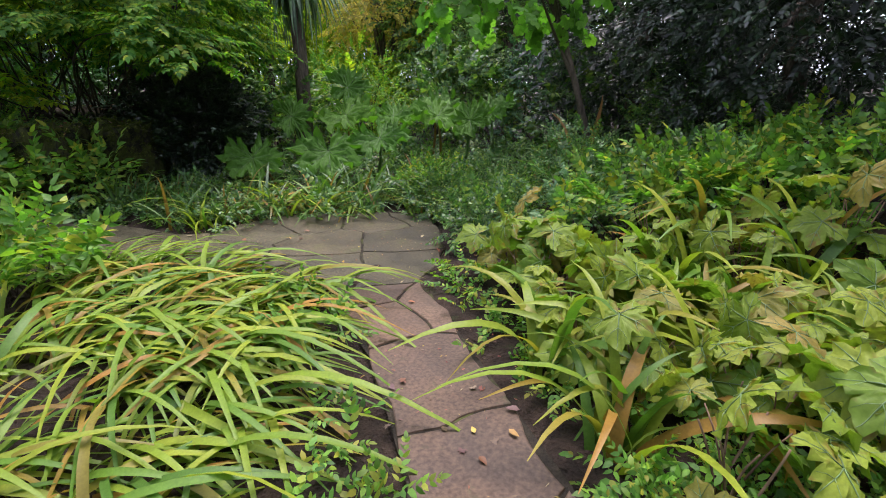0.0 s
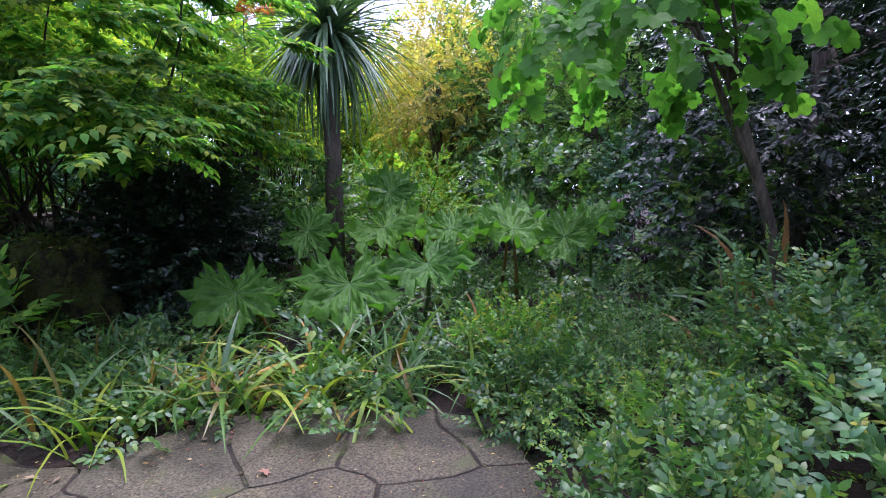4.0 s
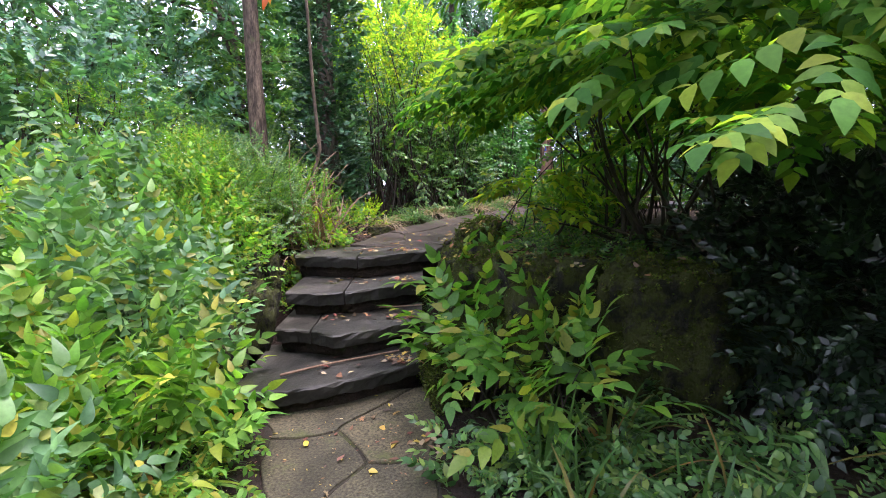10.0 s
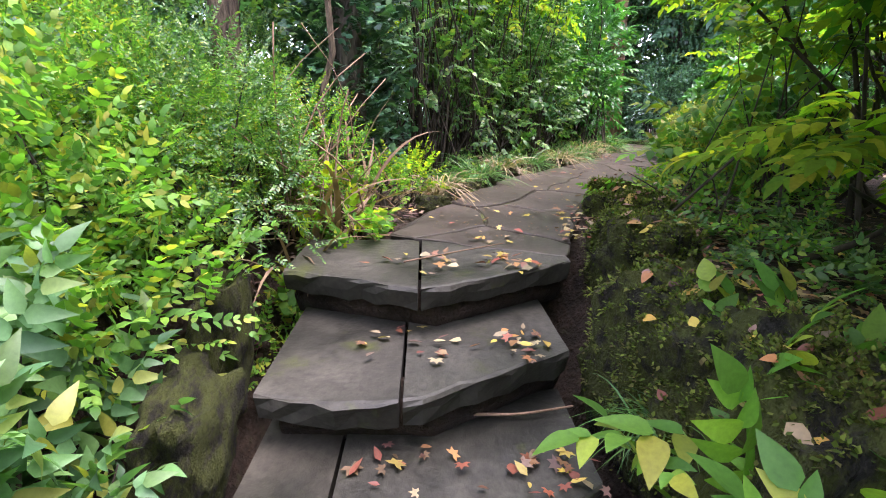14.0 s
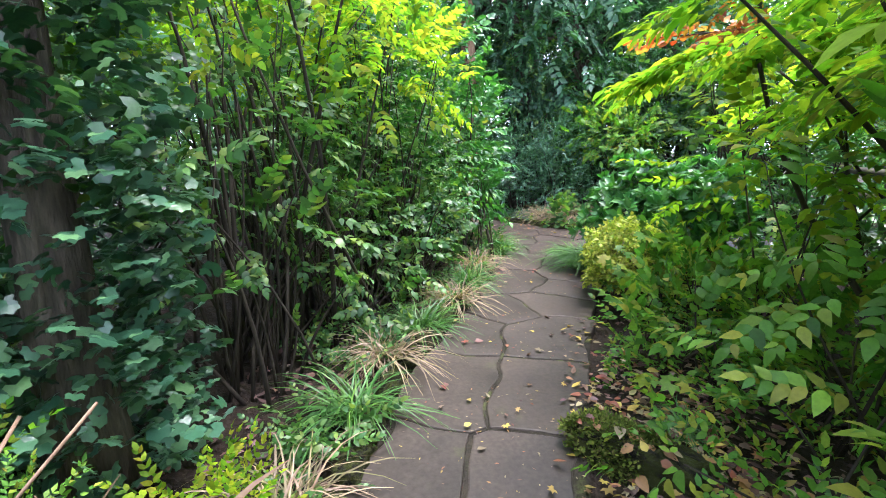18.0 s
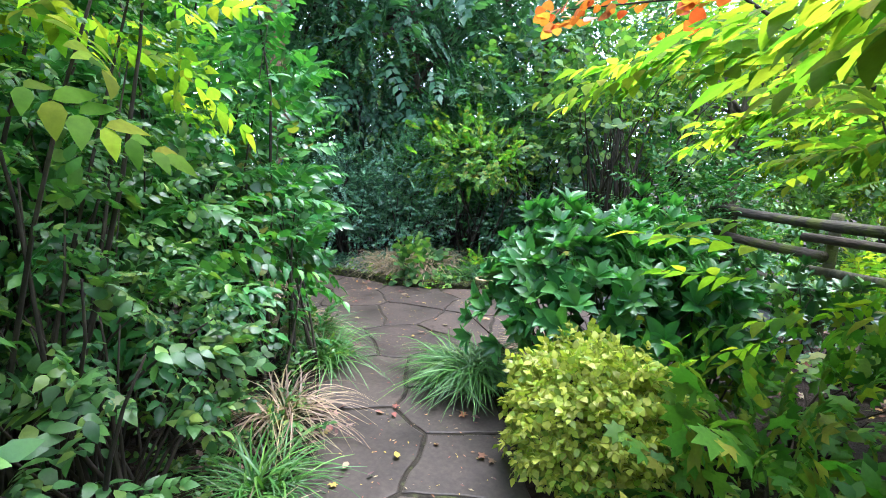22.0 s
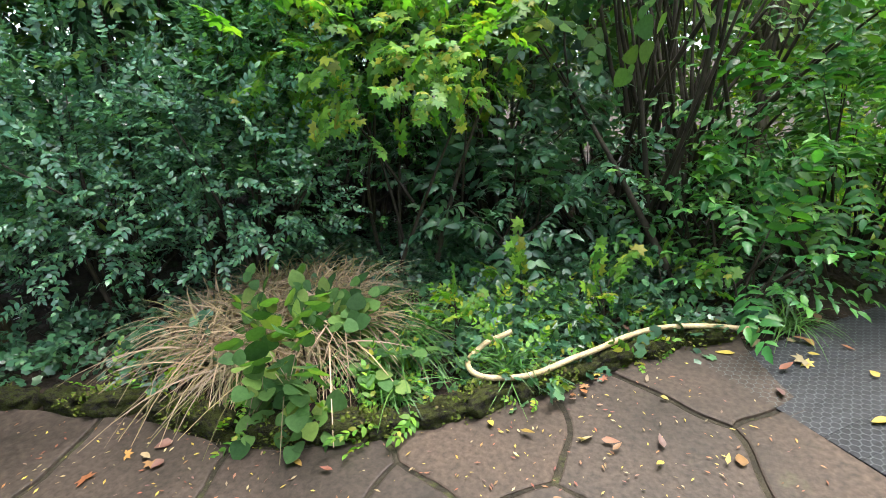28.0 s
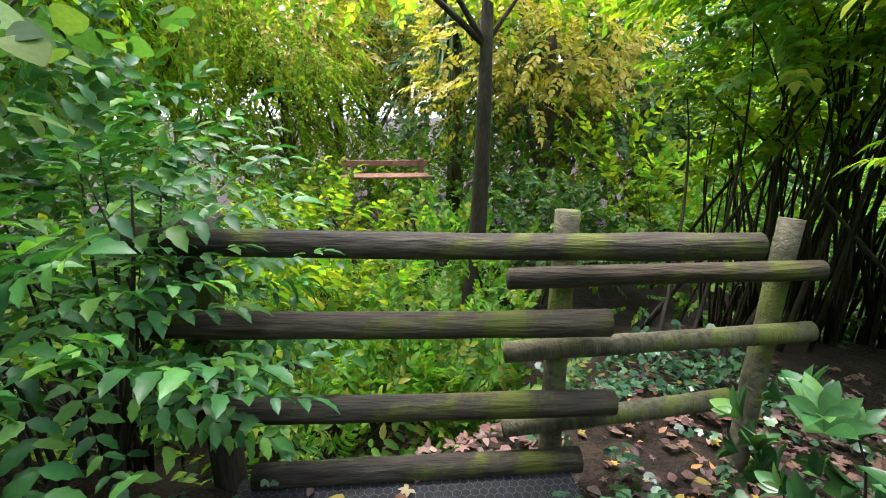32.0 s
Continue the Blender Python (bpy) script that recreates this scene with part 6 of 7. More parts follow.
part("branch", tube([(0, 0, 0.2), (-0.4, 0.0, 1.6), (-1.3, -0.1, 2.4), (-2.3, -0.05, 2.55)], [0.017, 0.014, 0.009, 0.004], 6), M["twig"], red)
g = np.random.default_rng(820)
t = g.random(16)
part("foliage", spread(SP["round"], np.stack([-1.3 - 1.1 * t, -0.1 + g.normal(0, 0.18, 16), 2.42 + 0.12 * t], 1), unit(np.stack([-np.ones(16), g.normal(0, 0.6, 16), -0.3 * np.ones(16)], 1)), 821, (0.6, 0.9), 0.3), M["lf_red"], red)

# ---- landing: grass mound, ivy bed, trunk with its sign ----
strap_clump("straw_grass", "mound of straw-coloured grass drooping over the kerb", (-15.95, 8.97, 1.12), "lf_straw", 3600, 830, (0.42, 0.72), 0.006, (0.6, 1.1), (0.6, 1.4), 0.45, None, 6, (0.15, 0.5), 8, "grass")
strap_clump("straw_grass", "mound of yellow-green grass behind the kerb", (-15.35, 9.2, 1.12), "lf_sedge", 420, 831, (0.35, 0.6), 0.006, (0.45, 0.95), (0.8, 1.6), 0.22, None, 6, (0.15, 0.5), 7, "grass")
strap_clump("straw_grass", "dry straw grass beside the landing", (-14.35, 6.35, 1.12), "lf_straw", 500, 832, (0.4, 0.65), 0.007, (0.4, 0.9), (0.8, 1.6), 0.2, None, 6, (0.2, 0.6), 7, "grass")
strap_clump("straw_grass", "dry straw grass at the edge of the landing", (-16.05, 6.72, 1.1), "lf_straw", 420, 834, (0.4, 0.7), 0.007, (0.45, 0.9), (0.8, 1.6), 0.2, None, 6, (0.2, 0.6), 7, "grass")
bush("hazel_sucker", "young hazel shoots with round green leaves in the grass mound", (-15.45, 8.66, 1.08), (0.34, 0.24, 0.2), "round", "lf_hazel", 46, 833, 10, -0.5, 0.6, 0.25, 0.2, 0.5, 0.1, (0.6, 0.95), category="plant")
cover("ivy_carpet", "carpet of dark ivy leaves under the shrubs", [(-14.6, 9.6, 0.5), (-14.4, 10.3, 0.7), (-15.3, 9.8, 0.8), (-15.2, 10.8, 1.0), (-16.4, 9.4, 0.7), (-13.9, 10.8, 0.5), (-16.8, 8.4, 0.35), (-17.2, 8.3, 0.3), (-17.1, 7.95, 0.3), (-16.2, 8.6, 0.35), (-16.3, 10.4, 0.9)], "ivy", "lf_ivy", 3600, 840, (0.02, 0.12), (0.45, 0.95))
cover("kerb_plants", "fresh green seedlings and yellow leaves behind the kerb", [(-14.55, 9.3, 0.3), (-14.2, 9.85, 0.3), (-15.0, 8.75, 0.25), (-16.2, 8.3, 0.25), (-14.8, 9.7, 0.4), (-15.5, 8.35, 0.2)], "small", "lf_fresh", 230, 841, (0.03, 0.12), (0.5, 1.0))
for k, (x, y) in enumerate([(-14.35, 9.95), (-14.85, 9.95), (-15.0, 9.35), (-14.05, 10.35)]):
    bush("seedling", "bright green maple seedling in the ivy", (x, y, 1.1), (0.14, 0.14, 0.12), "maple", "lf_fresh", 6, 845 + k, 3, 0.0, 0.6, 0.2, 0.16, 0.4, 0.3, (0.6, 0.9), category="plant", group="seedlings in the ivy")
for k, (x, y, rx, rz, kind, mat, n) in enumerate([(-16.8, 9.4, 0.7, 1.0, "small", "lf_blue", 600), (-17.35, 8.75, 0.65, 1.0, "small", "lf_blue", 600), (-16.9, 10.8, 1.1, 1.8, "small", "lf_gloss", 900), (-18.3, 9.6, 1.3, 2.2, "broad", "lf_mid", 340), (-15.9, 11.6, 1.1, 1.4, "broad", "lf_ivy", 260), (-14.9, 11.4, 0.6, 0.6, "pinnate", "lf_blue", 90), (-15.3, 10.7, 0.5, 0.45, "herb", "lf_ivy", 60), (-18.8, 7.7, 0.7, 0.9, "small", "lf_herb", 420)]):
    bush("bed_shrub", "evergreen shrub behind the planting bed", (x, y, gz(x, y)), (rx, rx, rz), kind, mat, n, 850 + k, 18, -0.6, 0.65, 0.3, rz * 0.85, 0.6, 0.1, (0.7, 1.15), r0=0.02, group="shrubs behind the bed")
bush("palmate_shrub", "shrub with bright yellow-green palmate leaves overhanging the bed", (-15.9, 10.1, 1.1), (1.15, 0.9, 0.75), "maple", "lf_fresh", 320, 865, 7, -0.6, 0.7, 0.3, 1.55, 0.5, 0.05, (0.5, 0.8), r0=0.02, droop=0.2)
bush("hazel", "many-stemmed hazel with round grey-green leaves", (-14.4, 11.6, 1.0), (1.5, 1.3, 1.1), "round", "lf_hazel", 230, 870, 50, -0.7, 0.75, 0.35, 2.3, 0.5, 0.1, (0.7, 1.15), r0=0.032, category="tree")
bush("hazel", "many-stemmed hazel behind the planting bed", (-16.6, 12.2, 1.0), (1.6, 1.4, 1.3), "round", "lf_far", 240, 871, 40, -0.7, 0.75, 0.35, 2.4, 0.5, 0.1, (0.8, 1.3), r0=0.03, category="tree")
for k, (x, y, rx, rz, n) in enumerate([(-13.35, 11.35, 0.6, 0.85, 120), (-13.95, 10.95, 0.36, 0.45, 40), (-13.68, 10.48, 0.26, 0.3, 16), (-13.0, 11.9, 0.6, 0.9, 110)]):
    bush("mahonia", "glossy mahonia with long sprays of holly-like leaflets beside the fence", (x, y, 1.0), (rx, rx, rz), "pinnate", "lf_mahonia" if k != 2 else "lf_gloss", int(n * 0.95), 880 + k, 14, -0.4, 0.65, 0.3, rz * 0.95, 0.3, 0.1, (0.85, 1.25), r0=0.018, droop=0.2, tilt=0.3, group="mahonias beside the fence")
cover("ivy_carpet", "ivy trailing round the deck", [(-10.6, 10.8, 0.5), (-10.1, 10.5, 0.5), (-12.9, 11.1, 0.25), (-11.5, 10.3, 0.3), (-11.7, 9.7, 0.4), (-11.2, 9.6, 0.5), (-12.1, 9.3, 0.3), (-10.4, 9.7, 0.35)], "ivy", "lf_ivy", 420, 890, (0.02, 0.14), (0.5, 0.95))

# red-barked tree with a small painted sign
big = tree("red_barked_tree", "tall conifer trunk with stringy red-brown bark", (-17.9, 7.98, 1.0), 9.0, 0.185, (0, 0, 8.0), (2.8, 2.8, 3.0), "weep", "lf_far_dark", 520, 900, 16, (-0.15, -0.02), "bark_red", fork=0.6, droop=0.8)
sign = thing("tree_sign", "small painted wooden sign with the letter A on the trunk", "sign", (-17.7, 7.87, 2.33))
sign.rotation_euler = (radians(-4), radians(0), radians(38))


def plate(w, h, pts=None, th=0.012):
    pts = pts or [(-w / 2, 0), (w / 2, 0), (w / 2, h), (-w / 2, h)]
    n = len(pts)
    v = [(x, 0, z) for x, z in pts] + [(x, th, z) for x, z in pts]
    return polys(v, [tuple(range(n)), tuple(range(n, 2 * n))[::-1]] + [(i, i + n, (i + 1) % n + n, (i + 1) % n) for i in range(n)])


def oval(rx, rz, cz):
    return [(rx * math.cos(t), cz + rz * math.sin(t)) for t in np.linspace(0, 6.28, 18, endpoint=False)]


for nm, gg, col, dy in [("base", plate(0.13, 0.035), (0.03, 0.03, 0.05), 0.0), ("body", plate(0, 0, [(-0.05, 0.03), (0.05, 0.03), (0.035, 0.14), (-0.035, 0.14)]), (0.12, 0.2, 0.1), 0.003), ("beard", plate(0, 0, oval(0.034, 0.035, 0.13)), (0.6, 0.55, 0.55), -0.006), ("face", plate(0, 0, oval(0.032, 0.024, 0.18)), (0.62, 0.28, 0.1), -0.004), ("hat", plate(0, 0, [(-0.036, 0.19), (0.036, 0.19), (0.0, 0.34)]), (0.03, 0.08, 0.32), -0.008), ("letter_board", plate(0, 0, [(-0.028, 0.03), (0.028, 0.03), (0.026, 0.1), (-0.026, 0.1)]), (0.75, 0.74, 0.7), -0.012)]:
    o = part(nm, gg, plain_mat("sign_" + nm, col, 0.5), sign, smooth=False)
    o.location.y = dy
tx = bpy.data.curves.new("letter", "FONT")
tx.body, tx.size, tx.align_x, tx.extrude = "A", 0.075, "CENTER", 0.001
tx.materials.append(plain_mat("sign_ink", (0.02, 0.02, 0.03), 0.5))
to = new("letter", tx)
to.parent = sign
to.location, to.rotation_euler = (0, -0.014, 0.038), (radians(90), 0, 0)

bench = thing("bench", "red-brown timber bench among the shrubs", "bench", (-8.64, 16.35, gz(-8.64, 16.35)))
bench.rotation_euler = (0, 0, radians(-33))


def box(sx, sy, sz, x=0, y=0, z=0, bev=0.008):
    bm = bmesh.new()
    bmesh.ops.create_cube(bm, size=1)
    for v in bm.verts:
        v.co = Vector((v.co.x * sx + x, v.co.y * sy + y, v.co.z * sz + z))
    bmesh.ops.bevel(bm, geom=bm.edges[:], offset=bev, segments=1, affect="EDGES")
    me = bpy.data.meshes.new("box")
    bm.to_mesh(me)
    bm.free()
    return me


def box_part(name, parent, mat, *a):
    me = box(*a)
    me.materials.append(mat)
    o = new(name, me)
    o.parent = parent
    return o


bh = 1.6 - gz(-8.64, 16.35)
for k in range(4):
    box_part("seat_slat", bench, M["seat_wood"], 1.5, 0.1, 0.035, 0, -0.2 + 0.13 * k, bh)
for k in range(1):
    box_part("back_slat", bench, M["seat_wood"], 1.5, 0.03, 0.1, 0, 0.28, bh + 0.18 + 0.15 * k)
for sx in (-0.65, 0.65):
    box_part("leg", bench, M["seat_wood"], 0.07, 0.07, bh + 0.25, sx, 0.3, (bh + 0.25) / 2)
    box_part("leg", bench, M["seat_wood"], 0.07, 0.07, bh, sx, -0.2, bh / 2 - 0.02)

# ---- beyond the fence ----
for k, (x, y, rx, rz, kind, mat, n) in enumerate([(-10.8, 12.3, 0.8, 0.5, "fern", "lf_fresh", 90), (-11.8, 12.4, 0.7, 0.5, "pinnate", "lf_fresh", 70), (-9.9, 13.3, 1.0, 0.6, "broad", "lf_fresh", 130), (-11.3, 13.9, 1.1, 0.7, "herb", "lf_lime", 160), (-9.0, 14.6, 1.0, 0.9, "broad", "lf_fresh", 160), (-10.6, 15.6, 1.2, 0.9, "herb", "lf_lime", 170), (-12.8, 13.4, 1.0, 1.0, "broad", "lf_fresh", 170), (-7.6, 13.6, 1.0, 1.2, "broad", "lf_mid", 200), (-7.0, 15.8, 1.2, 1.6, "broad", "lf_fresh", 240), (-13.0, 16.0, 1.4, 1.8, "far", "lf_far", 300), (-8.4, 17.9, 1.2, 1.3, "broad", "lf_lime", 200), (-9.9, 17.4, 1.1, 1.2, "broad", "lf_fresh", 200), (-7.2, 17.6, 1.2, 1.5, "broad", "lf_fresh", 200)]):
    bush("border_plant", "sunlit leafy plants beyond the fence", (x, y, gz(x, y)), (rx, rx, rz), kind, mat, n, 910 + k, 10, -0.3, 0.7, 0.35, rz * 0.6, 0.6, 0.2, (0.8, 1.3), category="plant", group="plants beyond the fence")
for k, (x, y) in enumerate([(-10.3, 12.7), (-9.3, 13.8), (-10.9, 14.8), (-11.6, 14.6), (-9.8, 15.2)]):
    strap_clump("border_grass", "clump of bright grassy blades beyond the fence", (x, y, gz(x, y)), "lf_strap", 70, 925 + k, (0.5, 0.9), 0.025, (0.6, 1.0), (0.5, 1.3), 0.3, None, 6, (0.1, 0.4), 6, "grass", "grass clumps beyond the fence")
tree("dark_trunk_tree", "leaning dark-trunked tree beyond the fence", (-9.4, 13.4, gz(-9.4, 13.4)), 4.5, 0.12, (0, 0, 4.6), (2.2, 2.2, 1.3), "far", "lf_lime", 320, 930, 10, (0.5, 0.3), "twig", fork=0.8)
tree("mottled_tree", "tree with dark mottled bark beyond the fence", (-13.9, 14.6, gz(-13.9, 14.6)), 5.0, 0.15, (0, 0, 4.8), (2.4, 2.2, 1.6), "weep", "lf_lime", 420, 931, 12, (0.3, 0.2), "bark", fork=0.5, droop=0.9)

for k, (x, y) in enumerate([(-8.55, 10.45), (-8.1, 9.95), (-7.9, 11.0)]):
    bush("stem_thicket", "thicket of thin dark upright stems with yellow-green leaves above", (x, y, gz(x, y)), (0.9, 0.8, 0.8), "tier", "lf_lime" if k else "lf_fresh", 150, 935 + k, 34, -0.5, 0.75, 0.35, 2.5, 0.5, 0.0, (0.7, 1.1), r0=0.02, category="shrub", group="thickets beyond the fence")

# cordyline palms
def cordyline(at, h, seed, n=150, size=1.0):
    g = np.random.default_rng(seed)
    e = thing("cordyline", "cabbage palm with a shaggy head of long narrow blades", "palm", at, "cabbage palms")
    part("trunk", tube([(0, 0, -0.1), (0.05, 0, h * 0.5), (0, 0.05, h)], [0.16, 0.13, 0.11], 10), M["bark"], e)
    out = []
    for _ in range(n):
        a, el = g.uniform(0, 6.28), g.uniform(-1.35, 1.2)
        b = blade(size * g.uniform(0.8, 1.15), 0.055, 0.1, 0.8, 6, 0.8)
        m = frames_at([(0.08 * math.cos(a), 0.05 + 0.08 * math.sin(a), h + g.uniform(-0.25, 0.1))], [(math.cos(a) * math.cos(el), math.sin(a) * math.cos(el), math.sin(el))])
        out.append(many(b, m))
    part("head", join(out), M["lf_palm"], e)["kind"] = "stuff"


cordyline((-5.25, 8.9, gz(-5.25, 8.9)), 3.9, 940, 420, 1.25)
cordyline((-7.0, 16.5, gz(-7, 16.5)), 4.3, 941, 90)
cordyline((-6.4, 22.0, 0.0), 7.0, 942, 90, 1.2)

# ---- trees all round, near to far ----
far_a = tree("far_tree", "leafy green tree at the edge of the garden", (-14, 20, 0), 5.0, 0.2, (0, 0, 4.6), (2.8, 2.8, 3.6), "far", "lf_far", 750, 950, 14, low=-0.9, fill=0.6, scale=(1.0, 1.8), group="trees round the garden")
far_b = tree("far_tree", "dark evergreen tree at the edge of the garden", (-19.5, 12.5, 1), 6.0, 0.22, (0, 0, 4.4), (2.6, 2.6, 4.2), "far", "lf_far_dark", 750, 951, 14, low=-0.95, fill=0.6, scale=(1.0, 1.8), group="trees round the garden")
far_c = tree("far_tree", "golden autumn tree beyond the garden", (-8.0, 20.5, 0), 5.0, 0.16, (0, 0, 4.8), (2.3, 2.3, 2.2), "far", "lf_far_gold", 900, 952, 14, low=-0.8, fill=0.65, scale=(0.8, 1.4), group="golden trees")
far_d = tree("far_tree", "weeping yellow-green tree beyond the fence", (-11.5, 19.5, 0), 5.5, 0.16, (0, 0, 4.6), (2.2, 2.2, 2.6), "weep", "lf_lime", 900, 953, 14, low=-0.95, fill=0.7, scale=(0.8, 1.4), droop=1.4, group="weeping trees")
g = np.random.default_rng(954)
for src, spots in [(far_a, [(-18.5, 19, 1.0), (-4.3, 16.0, 0.72), (-2.6, 18.0, 0.85), (-0.4, 15, 0.8), (-14.5, 0.4, 0.7), (-17.5, 2.0, 0.8), (-12.5, -3.5, 0.8), (3.0, 13, 0.9), (-6.5, -4.8, 0.7), (-2.5, -5.5, 0.8), (-16, 15.5, 0.8), (-2.0, 13.4, 0.6), (0.9, 12.6, 0.65), (-3.4, 14.8, 0.7), (-5.4, 18.2, 0.8)]), (far_b, [(-18.5, 11.0, 0.95), (-21, 9.5, 1.1), (-20.5, 6.5, 1.0), (-20.5, 3.6, 0.9), (-17.5, 13.8, 0.9), (-22, 13.5, 1.2), (2.2, 11.8, 0.7), (5.8, 8.0, 0.9), (6.5, 0.5, 0.9), (3.5, -3.2, 0.9), (-24, 3, 1.2), (-12.5, -1.4, 0.95), (-14.2, 0.2, 0.85), (-8.6, -3.8, 0.9)]), (far_c, [(-6.2, 15.0, 0.8), (-5.6, 21.5, 1.05), (-10.2, 23, 1.1), (-3.4, 22.8, 0.9)]), (far_d, [(-13.2, 18.2, 0.9), (-9.3, 18.6, 0.75), (-12.4, 22.0, 1.0)])]:
    for x, y, s in spots:
        c = copy_thing(src, pose(x, y, gz(x, y) - 0.05, 0, 0, g.uniform(0, 360)))
        c.scale = (s, s, s * g.uniform(0.9, 1.15))

tree("drooping_conifer", "tall conifer with drooping blue-green sprays behind the landing", (-19.4, 9.9, 1.0), 7.5, 0.2, (0, 0, 4.6), (2.0, 2.0, 4.0), "weep", "lf_far_dark", 1500, 955, 14, low=-0.95, fill=0.5, scale=(0.7, 1.2), droop=1.3, wild=0.35)
tree("drooping_conifer", "tall conifer with drooping sprays behind the hedge", (-18.6, 5.2, 1.0), 7.5, 0.2, (0, 0, 4.8), (1.9, 1.9, 3.6), "weep", "lf_far_dark", 1200, 956, 14, low=-0.95, fill=0.5, scale=(0.7, 1.2), droop=1.3, wild=0.35)

# ---- fallen leaves ----
def litter(label, spots, n, seed, height, size=(0.035, 0.075), mat="lf_fallen"):
    g = np.random.default_rng(seed)
    k = g.integers(0, len(spots), n)
    R = np.array(spots)
    a, rr = g.uniform(0, 6.28, n), np.sqrt(g.random(n))
    x, y = R[k, 0] + R[k, 2] * rr * np.cos(a), R[k, 1] + R[k, 2] * rr * np.sin(a)
    z = height(x, y) + g.uniform(0.008, 0.02, n)
    m = frames_at(np.stack([x, y, z], 1), np.stack([np.cos(a * 9), np.sin(a * 9), g.normal(0, 0.12, n)], 1), scale=g.uniform(*size, n), roll=g.normal(0, 0.25, n))
    kinds = [leaf(1, 0.6, 0.25, 0.1), leaf(1, 0.4, 0.3, -0.15), lobed(5, 0.4, 1, 125, 1, -0.1)]
    pick = g.integers(0, 3, n)
    o = new("fallen_leaves", mesh_of("fallen_leaves", join([many(kd, m[pick == i]) for i, kd in enumerate(kinds)]), M[mat]))
    return tagged(o, label, "fallen leaves", kind="stuff")


litter("scattered yellow and brown leaves on the lower paving", [(-0.2, 2.0, 0.4), (-1.0, 4.0, 0.9), (-3, 4.0, 0.7), (-5.6, 3.6, 0.7), (-6.2, 3.8, 0.4), (-5.9, 4.05, 0.2)], 90, 960, flat0)
litter("red and yellow leaves on the upper path", [(-9.2, 4.0, 0.6), (-10.2, 4.7, 0.6), (-11.4, 5.4, 0.7), (-12.5, 6.4, 0.7), (-14.2, 7.8, 1.0), (-15.2, 7.8, 0.6), (-14, 9.0, 0.6), (-9.4, 4.6, 0.25), (-10.4, 5.3, 0.2)], 190, 961, path_z)
litter("brown and yellow leaves lying under the shrubs", [(-9.2, 5.3, 0.6), (-10.0, 6.0, 0.8), (-8.2, 5.3, 0.6), (-7.4, 5.2, 0.5), (-9.0, 6.5, 1.0), (-11.0, 9.2, 0.8), (-10.8, 10.6, 0.7), (-11.8, 12.0, 0.9), (-13.9, 10.0, 0.35), (-3, 5.0, 0.6), (-9.5, 5.2, 0.4), (-9.9, 5.5, 0.4)], 1300, 962, lambda x, y: ground_z(x, y) + 0.02)
litter("yellow leaves strewn over the soil beside the upper path", [(-8.6, 4.95, 0.35), (-9.3, 5.2, 0.4), (-9.9, 5.5, 0.35), (-8.0, 5.0, 0.35), (-10.4, 5.8, 0.35), (-8.9, 5.5, 0.5)], 300, 966, lambda x, y: ground_z(x, y) + 0.03, (0.05, 0.09))
litter("brown dead leaves thick on the soil beside the deck", [(-11.5, 9.9, 0.4), (-11.0, 9.6, 0.6), (-10.4, 9.5, 0.7), (-10.2, 10.2, 0.7), (-11.6, 11.2, 0.5), (-9.7, 9.8, 0.7)], 900, 968, lambda x, y: ground_z(x, y) + 0.02, (0.05, 0.09), "lf_brown")
litter("red leaves on the wire-covered deck", [(-12.9, 10.3, 0.55), (-12.4, 10.7, 0.4), (-13.3, 9.9, 0.4)], 46, 963, lambda x, y: 0 * x + 1.122, (0.045, 0.1))
litter("brown dead leaves thick on the soil under the shrubs", [(-9.2, 5.1, 0.5), (-9.8, 5.6, 0.6), (-10.4, 6.0, 0.5), (-8.4, 5.3, 0.7), (-7.4, 5.5, 0.6), (-9.2, 6.4, 0.9), (-10.9, 6.6, 0.5), (-9.5, 3.0, 0.5), (-10.3, 3.3, 0.5), (-11.2, 3.9, 0.5), (-8.6, 2.7, 0.4), (-10.9, 10.5, 0.7), (-10.9, 9.5, 0.6), (-11.6, 11.9, 0.8), (-14.4, 10.2, 0.6), (-13.9, 6.5, 0.3), (-12.3, 5.2, 0.4), (-12.9, 5.7, 0.4)], 3200, 964, lambda x, y: ground_z(x, y) + 0.015, (0.03, 0.08), "lf_brown")
litter("brown and plum leaves gathered beside the paving", [(-8.75, 4.4, 0.16), (-9.1, 4.6, 0.2), (-9.5, 4.8, 0.2), (-10.2, 5.25, 0.22), (-10.7, 5.6, 0.22), (-11.1, 5.85, 0.22), (-12.0, 6.7, 0.22), (-9.9, 3.62, 0.2), (-9.4, 3.4, 0.15)], 170, 965, lambda x, y: np.maximum(ground_z(x, y) + 0.02, plateau(x, y) * (x < -8.2) + 0.0), (0.03, 0.065), "lf_fallen")
for k, (x, z) in enumerate([(-6.75, 0.21), (-7.2, 0.43), (-7.75, 0.655), (-8.25, 0.885)]):
    litter("fallen leaves lying on a stone step", [(x + 0.0, 3.9, 0.17), (x + 0.02, 3.4, 0.24), (x - 0.05, 3.85, 0.13)], 44, 970 + k, lambda xx, yy, z=z: 0 * xx + z)

